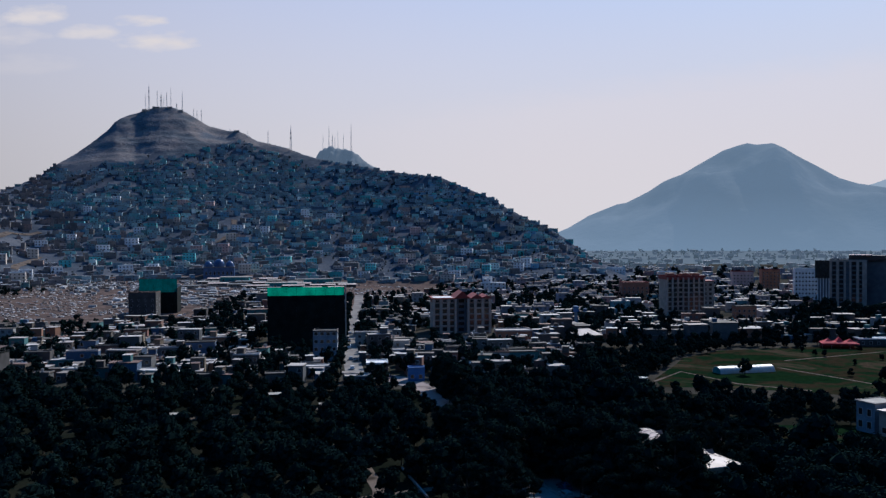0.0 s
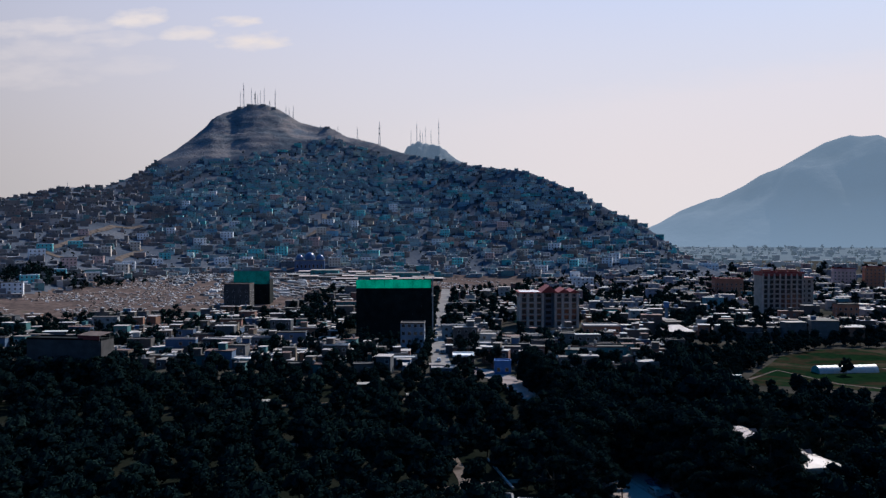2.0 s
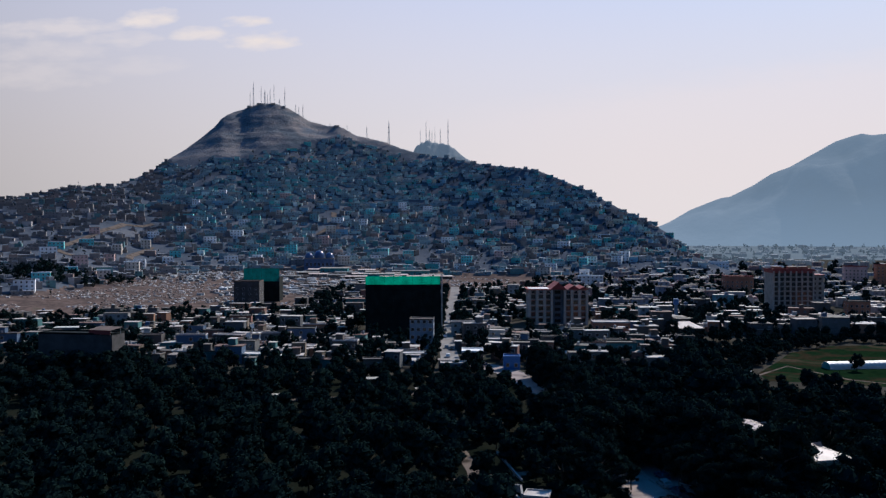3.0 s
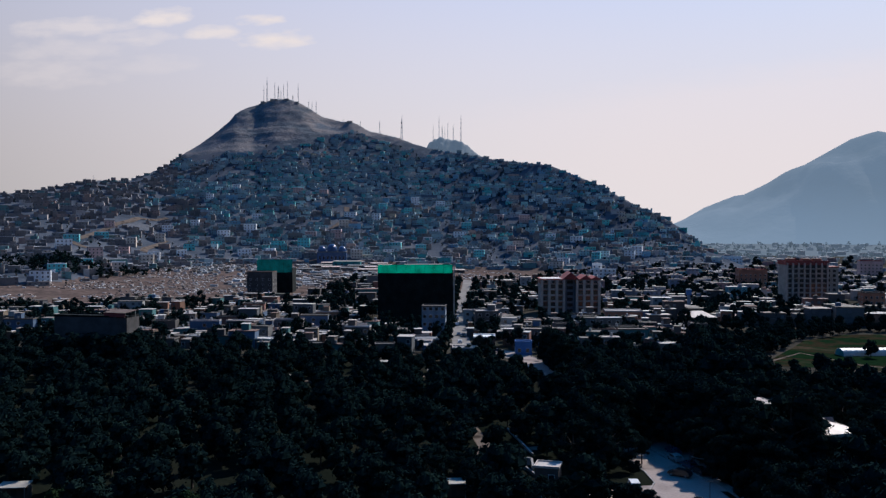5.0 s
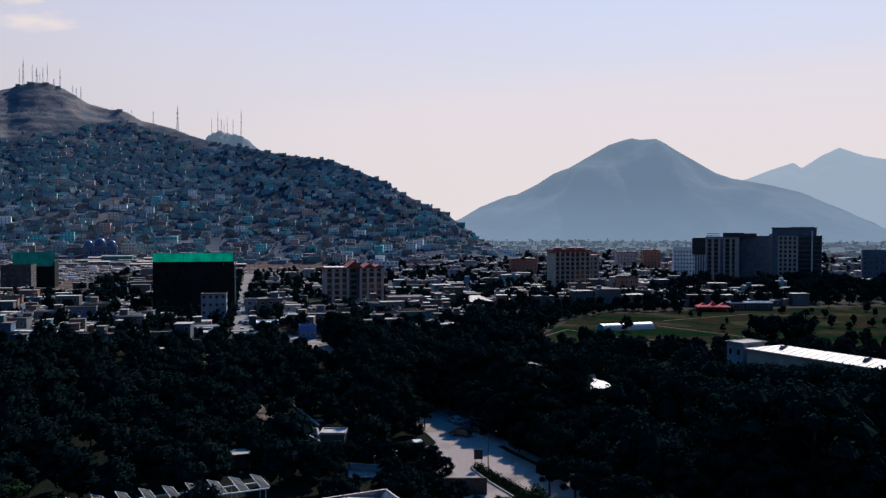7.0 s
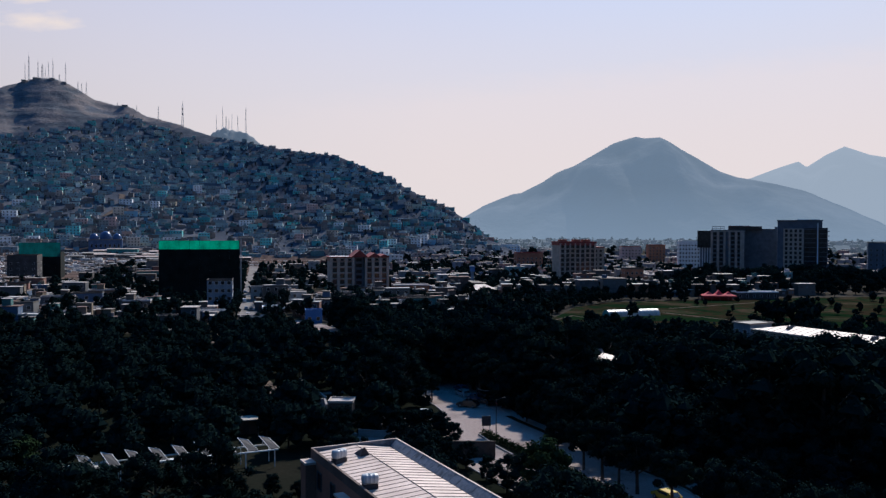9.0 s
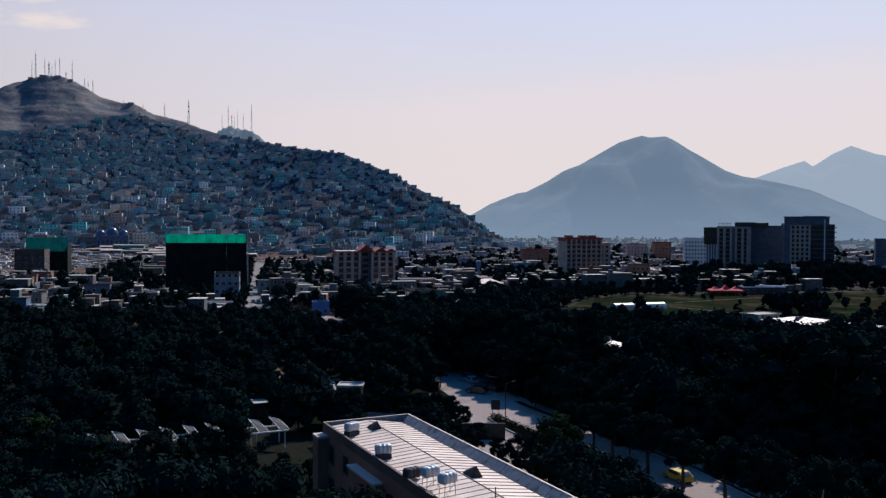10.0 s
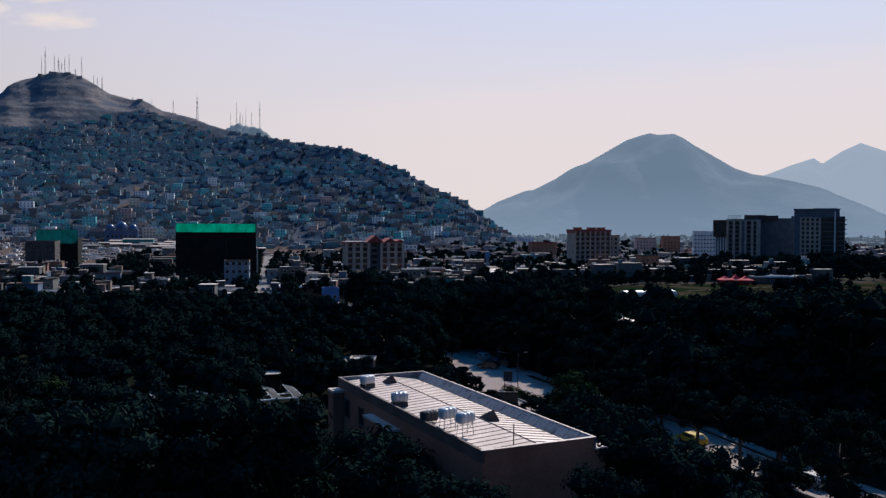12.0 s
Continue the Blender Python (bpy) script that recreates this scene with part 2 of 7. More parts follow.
M = {
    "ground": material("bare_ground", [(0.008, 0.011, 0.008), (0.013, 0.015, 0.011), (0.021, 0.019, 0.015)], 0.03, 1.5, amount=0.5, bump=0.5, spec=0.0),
    "town_ground": material("dusty_town_ground", [(0.03, 0.03, 0.024), (0.06, 0.054, 0.045), (0.028, 0.030, 0.022)], 0.02, 1.2, amount=0.4, spec=0.0),
    "asphalt": material("worn_asphalt", [(0.20, 0.166, 0.152), (0.31, 0.262, 0.242), (0.26, 0.212, 0.193)], 0.10, 2.2, rough=0.9, amount=0.3, spec=0.0),
    "street": material("dusty_street", [(0.19, 0.175, 0.165), (0.25, 0.235, 0.22)], 0.1, 2.0, rough=0.9, amount=0.2, spec=0.0),
    "kerb": material("pale_kerb_concrete", [(0.24, 0.225, 0.215), (0.34, 0.32, 0.305)], 0.6, 5.0, amount=0.3, spec=0.0),
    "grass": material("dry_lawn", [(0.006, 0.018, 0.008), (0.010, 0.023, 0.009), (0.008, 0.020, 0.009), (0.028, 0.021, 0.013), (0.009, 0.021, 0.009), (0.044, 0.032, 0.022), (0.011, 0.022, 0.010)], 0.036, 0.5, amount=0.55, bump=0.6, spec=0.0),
    "path": material("pale_dirt_path", [(0.06, 0.049, 0.04), (0.15, 0.122, 0.103), (0.085, 0.07, 0.058)], 0.15, 1.5, amount=0.5, spec=0.0),
    # hill rock and soil tinted blue for the haze before them
    "hill": material("hazed_stony_hillside", [(0.090, 0.106, 0.128), (0.125, 0.136, 0.152), (0.205, 0.184, 0.176), (0.108, 0.120, 0.140)], 0.016, 0.25, amount=0.4, bump=0.8, bump_size=1.6, spec=0.0, squash=3.0),
    "hill_lots": material("hazed_trodden_soil", [(0.058, 0.070, 0.092), (0.084, 0.095, 0.117), (0.108, 0.11, 0.121)], 0.02, 0.5, amount=0.45, bump=0.4, bump_size=0.5, spec=0.0),
    "cemetery": material("dusty_cemetery_slope", [(0.10, 0.072, 0.062), (0.155, 0.116, 0.10), (0.08, 0.062, 0.055), (0.13, 0.094, 0.081), (0.072, 0.062, 0.048)], 0.05, 0.4, amount=0.45, bump=0.6, bump_size=0.5, spec=0.0),
    "grave": material("pale_gravestones", [(0.42, 0.40, 0.39), (0.22, 0.185, 0.165), (0.62, 0.61, 0.60), (0.17, 0.14, 0.125), (0.30, 0.26, 0.235), (0.13, 0.11, 0.10)], 0.5, 3.0, pick="island"),
    "stall": material("pale_stall_roofs", [(0.46, 0.44, 0.43), (0.18, 0.165, 0.155), (0.62, 0.61, 0.60), (0.14, 0.12, 0.11), (0.28, 0.30, 0.31), (0.20, 0.17, 0.15)], 0.5, 3.0, pick="island"),
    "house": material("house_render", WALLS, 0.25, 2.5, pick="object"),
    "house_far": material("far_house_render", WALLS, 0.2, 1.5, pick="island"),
    # darker copy of the haze-tinted hillside walls
    "hill_house_dark": material("dark_hazed_render", [(r * 0.70, g * 0.80, b * 0.77) for r, g, b in HAZED_HILL_WALLS[:12]], 0.2, 1.5, pick="island"),
    "hill_house_warm": material("brown_mud_render", WARM_WALLS, 0.2, 1.5, pick="island"),
    "plain_house": material("hazed_plain_render", HAZED_PLAIN_WALLS, 0.2, 1.5, pick="island"),
    "villa_white": material("white_villa_render", [(0.68, 0.70, 0.72), (0.76, 0.78, 0.80)], 0.2, 2.0, amount=0.25),
    "villa_teal": material("teal_villa_paint", [(0.15, 0.48, 0.50), (0.20, 0.55, 0.57)], 0.2, 2.0, amount=0.25),
    "villa_cream": material("cream_villa_render", [(0.52, 0.46, 0.38), (0.60, 0.53, 0.45)], 0.2, 2.0, amount=0.25),
    "villa_pink": material("pink_villa_render", [(0.50, 0.34, 0.31), (0.56, 0.40, 0.37)], 0.2, 2.0, amount=0.25),
    # paler copy of the haze-tinted hillside walls
    "hill_house": material("hazed_hillside_render", [(r * 1.08, g * 1.13, b * 1.03) for r, g, b in HAZED_HILL_WALLS], 0.2, 1.5, pick="island"),
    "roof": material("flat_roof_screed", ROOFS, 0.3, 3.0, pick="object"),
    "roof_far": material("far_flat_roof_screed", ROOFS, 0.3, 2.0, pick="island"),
    "hill_roof": material("hazed_mud_roofs", HAZED_HILL_ROOFS, 0.3, 2.0, pick="island"),
    "window": material("dark_window_glass", [(0.012, 0.014, 0.018), (0.03, 0.035, 0.042)], 0.4, 2.0, rough=0.12, bump=0, spec=0.5),
    "window_hole": material("dim_window_openings", [(0.06, 0.065, 0.075), (0.09, 0.095, 0.105), (0.13, 0.135, 0.145)], 0.4, 2.0, rough=0.4, pick="island", bump=0),
    "frame": material("painted_window_frame", [(0.40, 0.39, 0.37), (0.52, 0.50, 0.48)], 1.0, 6.0, amount=0.2, bump=0.1),
    "white": material("white_painted_render", [(0.66, 0.65, 0.63), (0.74, 0.73, 0.71)], 0.3, 4.0, amount=0.2),
    "cream": material("cream_stone_cladding", [(0.26, 0.24, 0.21), (0.34, 0.31, 0.27)], 0.3, 4.0, amount=0.25),
    "stone": material("pale_stone_cladding", [(0.40, 0.325, 0.265), (0.48, 0.39, 0.32)], 0.3, 4.0, amount=0.25),
    "grey": material("grey_concrete", [(0.12, 0.12, 0.12), (0.17, 0.168, 0.165)], 0.3, 4.0, amount=0.3),
    # dark cladding lifted towards blue to include the haze over the towers
    "dark": material("hazed_dark_cladding", [(0.085, 0.105, 0.14), (0.12, 0.14, 0.175)], 0.3, 4.0, rough=0.4, amount=0.25),
    "slate": material("slate_grey_cladding", [(0.12, 0.125, 0.14), (0.16, 0.163, 0.175)], 0.3, 4.0, amount=0.3),
    # grey darkened so that walls look as if in shade
    "shade_grey": material("shaded_grey_render", [(0.05, 0.048, 0.048), (0.075, 0.072, 0.072)], 0.3, 4.0, amount=0.3),
    "brown": material("dark_brown_brick", [(0.085, 0.060, 0.050), (0.12, 0.085, 0.070)], 0.4, 5.0, amount=0.35),
    "pink": material("faded_pink_brown_render", [(0.235, 0.105, 0.068), (0.285, 0.135, 0.09)], 0.25, 4.0, amount=0.25),
    "orange": material("terracotta_render", [(0.30, 0.13, 0.075), (0.36, 0.17, 0.10)], 0.3, 4.0, amount=0.3),
    "red": material("red_roof_sheet", [(0.20, 0.036, 0.034), (0.25, 0.050, 0.046)], 0.3, 4.0, rough=0.7, amount=0.3),
    "tent": material("crimson_tent_canvas", [(0.55, 0.05, 0.07), (0.62, 0.08, 0.10)], 0.5, 5.0, amount=0.2, translucent=0.3),
    "teal": material("teal_paint", [(0.05, 0.20, 0.21), (0.08, 0.27, 0.28)], 0.3, 4.0, amount=0.3),
    "blue": material("blue_paint", [(0.07, 0.14, 0.32), (0.10, 0.19, 0.40)], 0.3, 4.0, amount=0.3),
    "pale_blue": material("pale_blue_render", [(0.15, 0.20, 0.26), (0.20, 0.25, 0.31)], 0.3, 4.0, amount=0.3),
    "dome": material("blue_dome_tiles", [(0.045, 0.085, 0.19), (0.075, 0.125, 0.25)], 0.3, 3.0, rough=0.3, amount=0.3),
    "net_green": material("bright_green_netting", [(0.014, 0.23, 0.14), (0.02, 0.30, 0.18)], 0.25, 2.0, rough=0.8, amount=0.45, translucent=0.5),
    "net_teal": material("blue_green_netting", [(0.009, 0.075, 0.08), (0.014, 0.105, 0.11)], 0.25, 2.0, rough=0.8, amount=0.4, translucent=0.3),
    # netting coloured near-black where slabs keep the sun from shining through
    "net_dark": material("shade_dark_netting", [(0.006, 0.009, 0.010), (0.011, 0.015, 0.015)], 0.25, 2.0, rough=0.9, amount=0.4, spec=0.1),
    "steel": material("galvanised_steel", [(0.32, 0.33, 0.34), (0.42, 0.43, 0.44)], 0.8, 8.0, rough=0.45, metal=0.7, amount=0.25),
    # mast steel paled to include the haze in front of it
    "mast": material("hazed_mast_steel", [(0.42, 0.42, 0.44), (0.52, 0.52, 0.54)], 0.2, 2.0, rough=0.6, amount=0.2),
    "sheet": material("pale_profiled_roof_sheet", [(0.50, 0.39, 0.33), (0.61, 0.495, 0.425)], 0.25, 6.0, rough=0.6, amount=0.3, bump=0.15),
    "dull_sheet": material("dull_roof_sheet", [(0.38, 0.335, 0.305), (0.48, 0.43, 0.395)], 0.25, 5.0, rough=0.95, amount=0.3, bump=0.15, spec=0.03),
    # seam colour darkened to draw the ribs' shadow lines
    "seam": material("shadow_dark_seams", [(0.10, 0.085, 0.078), (0.15, 0.13, 0.12)], 0.6, 6.0, amount=0.3),
    "lead": material("blue_grey_parapet_sheet", [(0.05, 0.064, 0.082), (0.15, 0.172, 0.205), (0.09, 0.105, 0.13)], 0.9, 5.0, rough=0.5, amount=0.45),
    "plastic": material("white_plastic_film", [(0.50, 0.50, 0.49), (0.60, 0.60, 0.59)], 0.3, 3.0, rough=0.4, amount=0.15, translucent=0.2),
    "tank": material("white_tank_plastic", [(0.42, 0.44, 0.45), (0.54, 0.56, 0.57)], 0.8, 5.0, rough=0.35, amount=0.12, bump=0.05),
    # dark foliage with extra blue in its colour for the haze veil
    "leaf": material("haze_tinted_dark_foliage", [(0.009, 0.017, 0.017), (0.013, 0.024, 0.021), (0.007, 0.014, 0.015), (0.015, 0.027, 0.022)], 0.05, 1.2, rough=1.0, amount=0.5, bump=0, spec=0.0, translucent=0.03),
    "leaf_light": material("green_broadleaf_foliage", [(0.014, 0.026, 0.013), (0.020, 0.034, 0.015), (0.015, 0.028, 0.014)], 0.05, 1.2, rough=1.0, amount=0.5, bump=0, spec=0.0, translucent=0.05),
    "bark": material("dark_bark", [(0.040, 0.032, 0.026), (0.07, 0.055, 0.045)], 1.0, 8.0, amount=0.4),
    "tyre": material("black_rubber", [(0.015, 0.015, 0.016), (0.025, 0.025, 0.026)], 2.0, 9.0, bump=0.1),
    "sign": material("dark_sign_board", [(0.03, 0.03, 0.035), (0.05, 0.05, 0.055)], 0.6, 4.0, amount=0.3),
}
for colour_name, colour in (("white", (0.70, 0.70, 0.70)), ("silver", (0.34, 0.35, 0.36)), ("black", (0.02, 0.02, 0.022)), ("red", (0.35, 0.03, 0.025)), ("yellow", (0.55, 0.38, 0.04)), ("dark_blue", (0.03, 0.05, 0.10))):
    M["car_" + colour_name] = material(colour_name + "_car_paint", [colour, tuple(c * 0.85 for c in colour)], 1.0, 8.0, rough=0.25, amount=0.1, bump=0, spec=0.5)


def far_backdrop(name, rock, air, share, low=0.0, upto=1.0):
    """Far surfaces with the lit air in front of them mixed in as emission, by share. low: how much more emission there
    is at the ground, thinning out at the height upto.
    """
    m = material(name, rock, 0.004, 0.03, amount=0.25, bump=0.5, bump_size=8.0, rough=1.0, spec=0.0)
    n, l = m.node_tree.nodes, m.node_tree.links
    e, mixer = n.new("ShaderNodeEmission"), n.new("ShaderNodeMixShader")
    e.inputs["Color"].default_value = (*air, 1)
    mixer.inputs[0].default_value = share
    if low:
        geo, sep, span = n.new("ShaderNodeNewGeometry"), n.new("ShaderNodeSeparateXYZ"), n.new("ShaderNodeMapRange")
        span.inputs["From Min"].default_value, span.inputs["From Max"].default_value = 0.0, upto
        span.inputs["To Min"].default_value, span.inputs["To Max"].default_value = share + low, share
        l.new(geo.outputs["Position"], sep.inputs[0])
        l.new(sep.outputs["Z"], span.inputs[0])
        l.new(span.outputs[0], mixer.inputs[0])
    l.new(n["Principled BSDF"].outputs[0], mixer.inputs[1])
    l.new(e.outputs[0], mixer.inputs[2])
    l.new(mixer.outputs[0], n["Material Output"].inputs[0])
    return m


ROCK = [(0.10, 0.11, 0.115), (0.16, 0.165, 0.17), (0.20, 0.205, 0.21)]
# glow colour that the far materials emit in place of haze
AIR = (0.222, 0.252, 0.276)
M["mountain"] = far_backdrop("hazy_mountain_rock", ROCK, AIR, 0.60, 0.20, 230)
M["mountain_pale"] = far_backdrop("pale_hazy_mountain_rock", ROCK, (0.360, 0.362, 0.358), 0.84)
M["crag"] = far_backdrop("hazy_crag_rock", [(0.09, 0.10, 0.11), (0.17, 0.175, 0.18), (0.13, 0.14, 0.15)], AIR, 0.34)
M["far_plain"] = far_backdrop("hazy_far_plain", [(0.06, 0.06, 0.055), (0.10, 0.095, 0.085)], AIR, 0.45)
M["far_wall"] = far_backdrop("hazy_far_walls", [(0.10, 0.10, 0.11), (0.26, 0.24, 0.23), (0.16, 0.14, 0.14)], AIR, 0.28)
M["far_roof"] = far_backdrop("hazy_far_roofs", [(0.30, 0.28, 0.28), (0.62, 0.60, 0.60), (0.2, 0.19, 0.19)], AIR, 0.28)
# a weaker share of haze glow for the nearer far houses
M["thin_haze_wall"] = far_backdrop("thin_haze_far_walls", [(0.10, 0.10, 0.11), (0.26, 0.24, 0.23), (0.20, 0.15, 0.14)], AIR, 0.15)
M["thin_haze_roof"] = far_backdrop("thin_haze_far_roofs", [(0.26, 0.24, 0.23), (0.58, 0.55, 0.54), (0.2, 0.19, 0.18)], AIR, 0.15)
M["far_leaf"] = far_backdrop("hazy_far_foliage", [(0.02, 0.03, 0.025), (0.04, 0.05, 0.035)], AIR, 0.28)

# ---- building blocks ----
class Shape:
    """Gathers faces for one mesh."""

    def __init__(self):
        self.v, self.f, self.m = [], [], []

    def add(self, verts, faces, slot=0):
        k = len(self.v)
        self.v += [tuple(p) for p in verts]
        self.f += [tuple(i + k for i in face) for face in faces]
        self.m += [slot] * len(faces)
        return self

    def box(self, x, y, z, sx, sy, sz, turn=0.0, slot=0, taper=1.0):
        """A box on its base centre (x, y, z)."""
        c, s, p = math.cos(turn), math.sin(turn), []
        for h, k in ((0, 1.0), (sz, taper)):
            for a, b in ((-1, -1), (1, -1), (1, 1), (-1, 1)):
                u, w = a * sx / 2 * k, b * sy / 2 * k
                p.append((x + c * u - s * w, y + s * u + c * w, z + h))
        return self.add(p, [(3, 2, 1, 0), (4, 5, 6, 7), (0, 1, 5, 4), (1, 2, 6, 5), (2, 3, 7, 6), (3, 0, 4, 7)], slot)

    def tube(self, a, b, r0, r1=None, n=6, slot=0):
        a, b = Vector(a), Vector(b)
        r1 = r0 if r1 is None else r1
        d = (b - a).normalized()
        u = d.orthogonal().normalized()
        w = d.cross(u)
        p = [c + (u * math.cos(t) + w * math.sin(t)) * r for c, r in ((a, r0), (b, r1)) for t in (2 * math.pi * i / n for i in range(n))]
        return self.add(p, [(i, (i + 1) % n, n + (i + 1) % n, n + i) for i in range(n)] + [tuple(range(n - 1, -1, -1)), tuple(range(n, 2 * n))], slot)

    def ball(self, x, y, z, rx, ry, rz, n=12, k=6, slot=0, low=-90):
        p = []
        for j in range(k + 1):
            e = radians(low + (90 - low) * j / k)
            for i in range(n):
                t = 2 * math.pi * i / n
                p.append((x + rx * math.cos(e) * math.cos(t), y + ry * math.cos(e) * math.sin(t), z + rz * math.sin(e)))
        return self.add(p, [(j * n + i, j * n + (i + 1) % n, (j + 1) * n + (i + 1) % n, (j + 1) * n + i) for j in range(k) for i in range(n)], slot)

    def ring(self, w, h, t, y0, y1, slot=0):
        """An upright rectangular frame of width t, between y0 and y1, standing on z = 0."""
        p = [(sx * (w / 2 - i * t), y, i * t if lo else h - i * t) for i in (0, 1) for y in (y0, y1) for sx, lo in ((-1, 1), (1, 1), (1, 0), (-1, 0))]
        f = []
        for k in range(4):
            n = (k + 1) % 4
            f += [(k, n, 8 + n, 8 + k), (8 + k, 8 + n, 12 + n, 12 + k), (4 + n, 4 + k, 12 + k, 12 + n), (n, k, 4 + k, 4 + n)]
        return self.add(p, f, slot)

    def lathe(self, profile, z, n=20, slot=0):
        """A squarish body about the x axis at height z, from pairs (x, radius)."""
        box = [(abs(math.cos(2 * math.pi * i / n)) ** 4 + abs(math.sin(2 * math.pi * i / n)) ** 4) ** -0.25 for i in range(n)]
        p = [(x, r * box[i] * math.cos(2 * math.pi * i / n), z + r * box[i] * math.sin(2 * math.pi * i / n)) for x, r in profile for i in range(n)]
        k = len(profile)
        f = [(j * n + i, (j + 1) * n + i, (j + 1) * n + (i + 1) % n, j * n + (i + 1) % n) for j in range(k - 1) for i in range(n)]
        return self.add(p, f + [tuple(range(n)), tuple(range(k * n - 1, (k - 1) * n - 1, -1))], slot)

    def sheet(self, points, thick=0.0, slot=0):
        """A polygon given anticlockwise, or a slab of that thickness below it."""
        n = len(points)
        if not thick:
            return self.add(points, [tuple(range(n))], slot)
        p = list(points) + [(a, b, c - thick) for a, b, c in points]
        return self.add(p, [tuple(range(n)), tuple(range(2 * n - 1, n - 1, -1))] + [(i, n + i, n + (i + 1) % n, (i + 1) % n) for i in range(n)], slot)

    def mesh(self, name, *mats, smooth=False):
        me = bpy.data.meshes.new(name)
        me.from_pydata(self.v, [], self.f)
        for m in mats:
            me.materials.append(m)
        if len(mats) > 1:
            me.polygons.foreach_set("material_index", self.m)
        if smooth:
            me.shade_smooth()
        me.update()
        return me


def thing(name, m, label, category, group="", kind=""):
    ob = new(name)
    ob.matrix_world = m
    return tagged(ob, label, category, group, kind)


def part(name, mesh, parent, m=None, label=""):
    ob = new(name, mesh)
    ob.parent = parent
    if m is not None:
        ob.matrix_basis = m
    return tagged(ob, label)


def solid(name, mesh, label, category="", kind="structure"):
    return tagged(new(name, mesh), label, category, "", kind)


def bend(values, x):
    """Smooth value at x through pairs (x, value)."""
    if x <= values[0][0]:
        return values[0][1]
    for (a, p), (b, q) in zip(values, values[1:]):
        if x <= b:
            t = (x - a) / (b - a)
            return p + (q - p) * t
    return values[-1][1]


# ---- the lie of the land ----
# by bearing from the camera's place: slope of the skyline, distance of the ridge and of the hill's foot
SKY = [(-60, 0.0), (-46, 0.012), (-38, 0.027), (-34.25, 0.0365), (-32.73, 0.0405), (-30.2, 0.0503), (-27.74, 0.0512), (-27.06, 0.057), (-25.53, 0.0698), (-24.48, 0.0837), (-23.4, 0.0958), (-22.33, 0.1109),
       (-21.74, 0.1202), (-21.18, 0.1315), (-20.53, 0.1386), (-19.71, 0.1431), (-19.5, 0.1456), (-18.93, 0.1485), (-18.54, 0.1503), (-17.68, 0.1503), (-17.4, 0.1484), (-16.98, 0.146), (-16.05, 0.1363),
       (-15.49, 0.1303), (-14.71, 0.1271), (-14.22, 0.1249), (-13.63, 0.1256), (-13.16, 0.1224), (-12.37, 0.1143), (-11.38, 0.1107), (-10.6, 0.1073), (-9.41, 0.0995), (-8.63, 0.0955), (-7.44, 0.0912),
       (-5.9, 0.0876), (-4.07, 0.082), (-2.08, 0.078), (-0.18, 0.0735), (1.71, 0.06), (3.21, 0.0485), (4.7, 0.0336), (6.17, 0.0196), (7.44, 0.0096), (8.35, -0.0005), (9.24, -0.0135), (10.31, -0.0275), (13.0, -0.052)]
RIDGE = [(-60, 1100), (-35, 1150), (-28, 1250), (-24, 1400), (-20, 1500), (-15, 1500), (-10, 1430), (-5, 1330), (0, 1250), (4, 1170), (7.5, 1100), (13, 1000)]
FOOT = [(-60, 640), (-32, 700), (-26, 860), (-20, 905), (-10, 900), (0, 900), (6, 880), (13, 900)]


SOFT_SKY = [(a, sum(bend(SKY, a + k * 0.5) for k in range(-7, 8)) / 15) for a in range(-60, 14)]


def terrain(x, y):
    d, az = math.hypot(x, y), math.degrees(math.atan2(x, y))
    if y <= 0 or not -60 < az < 13:
        return 0.0
    foot, ridge = bend(FOOT, az), bend(RIDGE, az)
    u = (d - foot) / (ridge - foot)
    crisp = max(0.0, min(1.0, (u - 0.7) / 0.28)) ** 2
    top = max(0.0, 51.64 + (bend(SKY, az) * crisp + bend(SOFT_SKY, az) * (1 - crisp)) * ridge)
    edge = min(1.0, (13 - az) / 3)
    rise = 12.0 * min(1.0, max(0.0, (d - 600) / 300)) * edge * min(1.0, max(0.15, (-az - 2) / 12))
    if u <= 0:
        return rise
    if u <= 1:
        return rise * (1 - u) + top * (0.55 * u + 0.45 * u * u)
    return max(-2.0, top * (1 - 0.9 * (d - ridge) / 620))


def rugged(x, y):
    """The hill's surface with its rocks, ledges and gullies."""
    z = terrain(x, y)
    d, az = math.hypot(x, y), math.degrees(math.atan2(x, y))
    ridge = bend(RIDGE, az)
    calm = 0.3 + 0.7 * min(1.0, abs(d - ridge) / 120)
    k = min(1.0, max(0.0, (z - 8) / 60)) * calm
    hi = min(1.0, max(0.0, (z - 160) / 40))
    p = Vector((x, y, 0))
    z += k * (5.0 * (1 - 0.6 * hi) * noise.noise(p / 110) + 2.2 * noise.noise(p / 38))
    if hi:                                       # cliffs and ledges round the bare top
        edge = min(1.0, max(0.0, (ridge - d) / 40))
        turn = 1.6 * noise.noise(p / 150) + 0.7 * noise.noise(p / 45)
        z += hi * edge * (1.7 * math.sin(2 * math.pi * (z - 196) / 40 + 1.2 * turn) + 0.7 * math.sin(2 * math.pi * (z - 190) / 11 + 3.0 * turn))
        z += hi * (0.4 + 0.6 * edge) * (1.8 * noise.noise(p / 24) + 2.4 * abs(noise.noise(p / 11)) + 1.2 * noise.noise(p / 5))
    return z


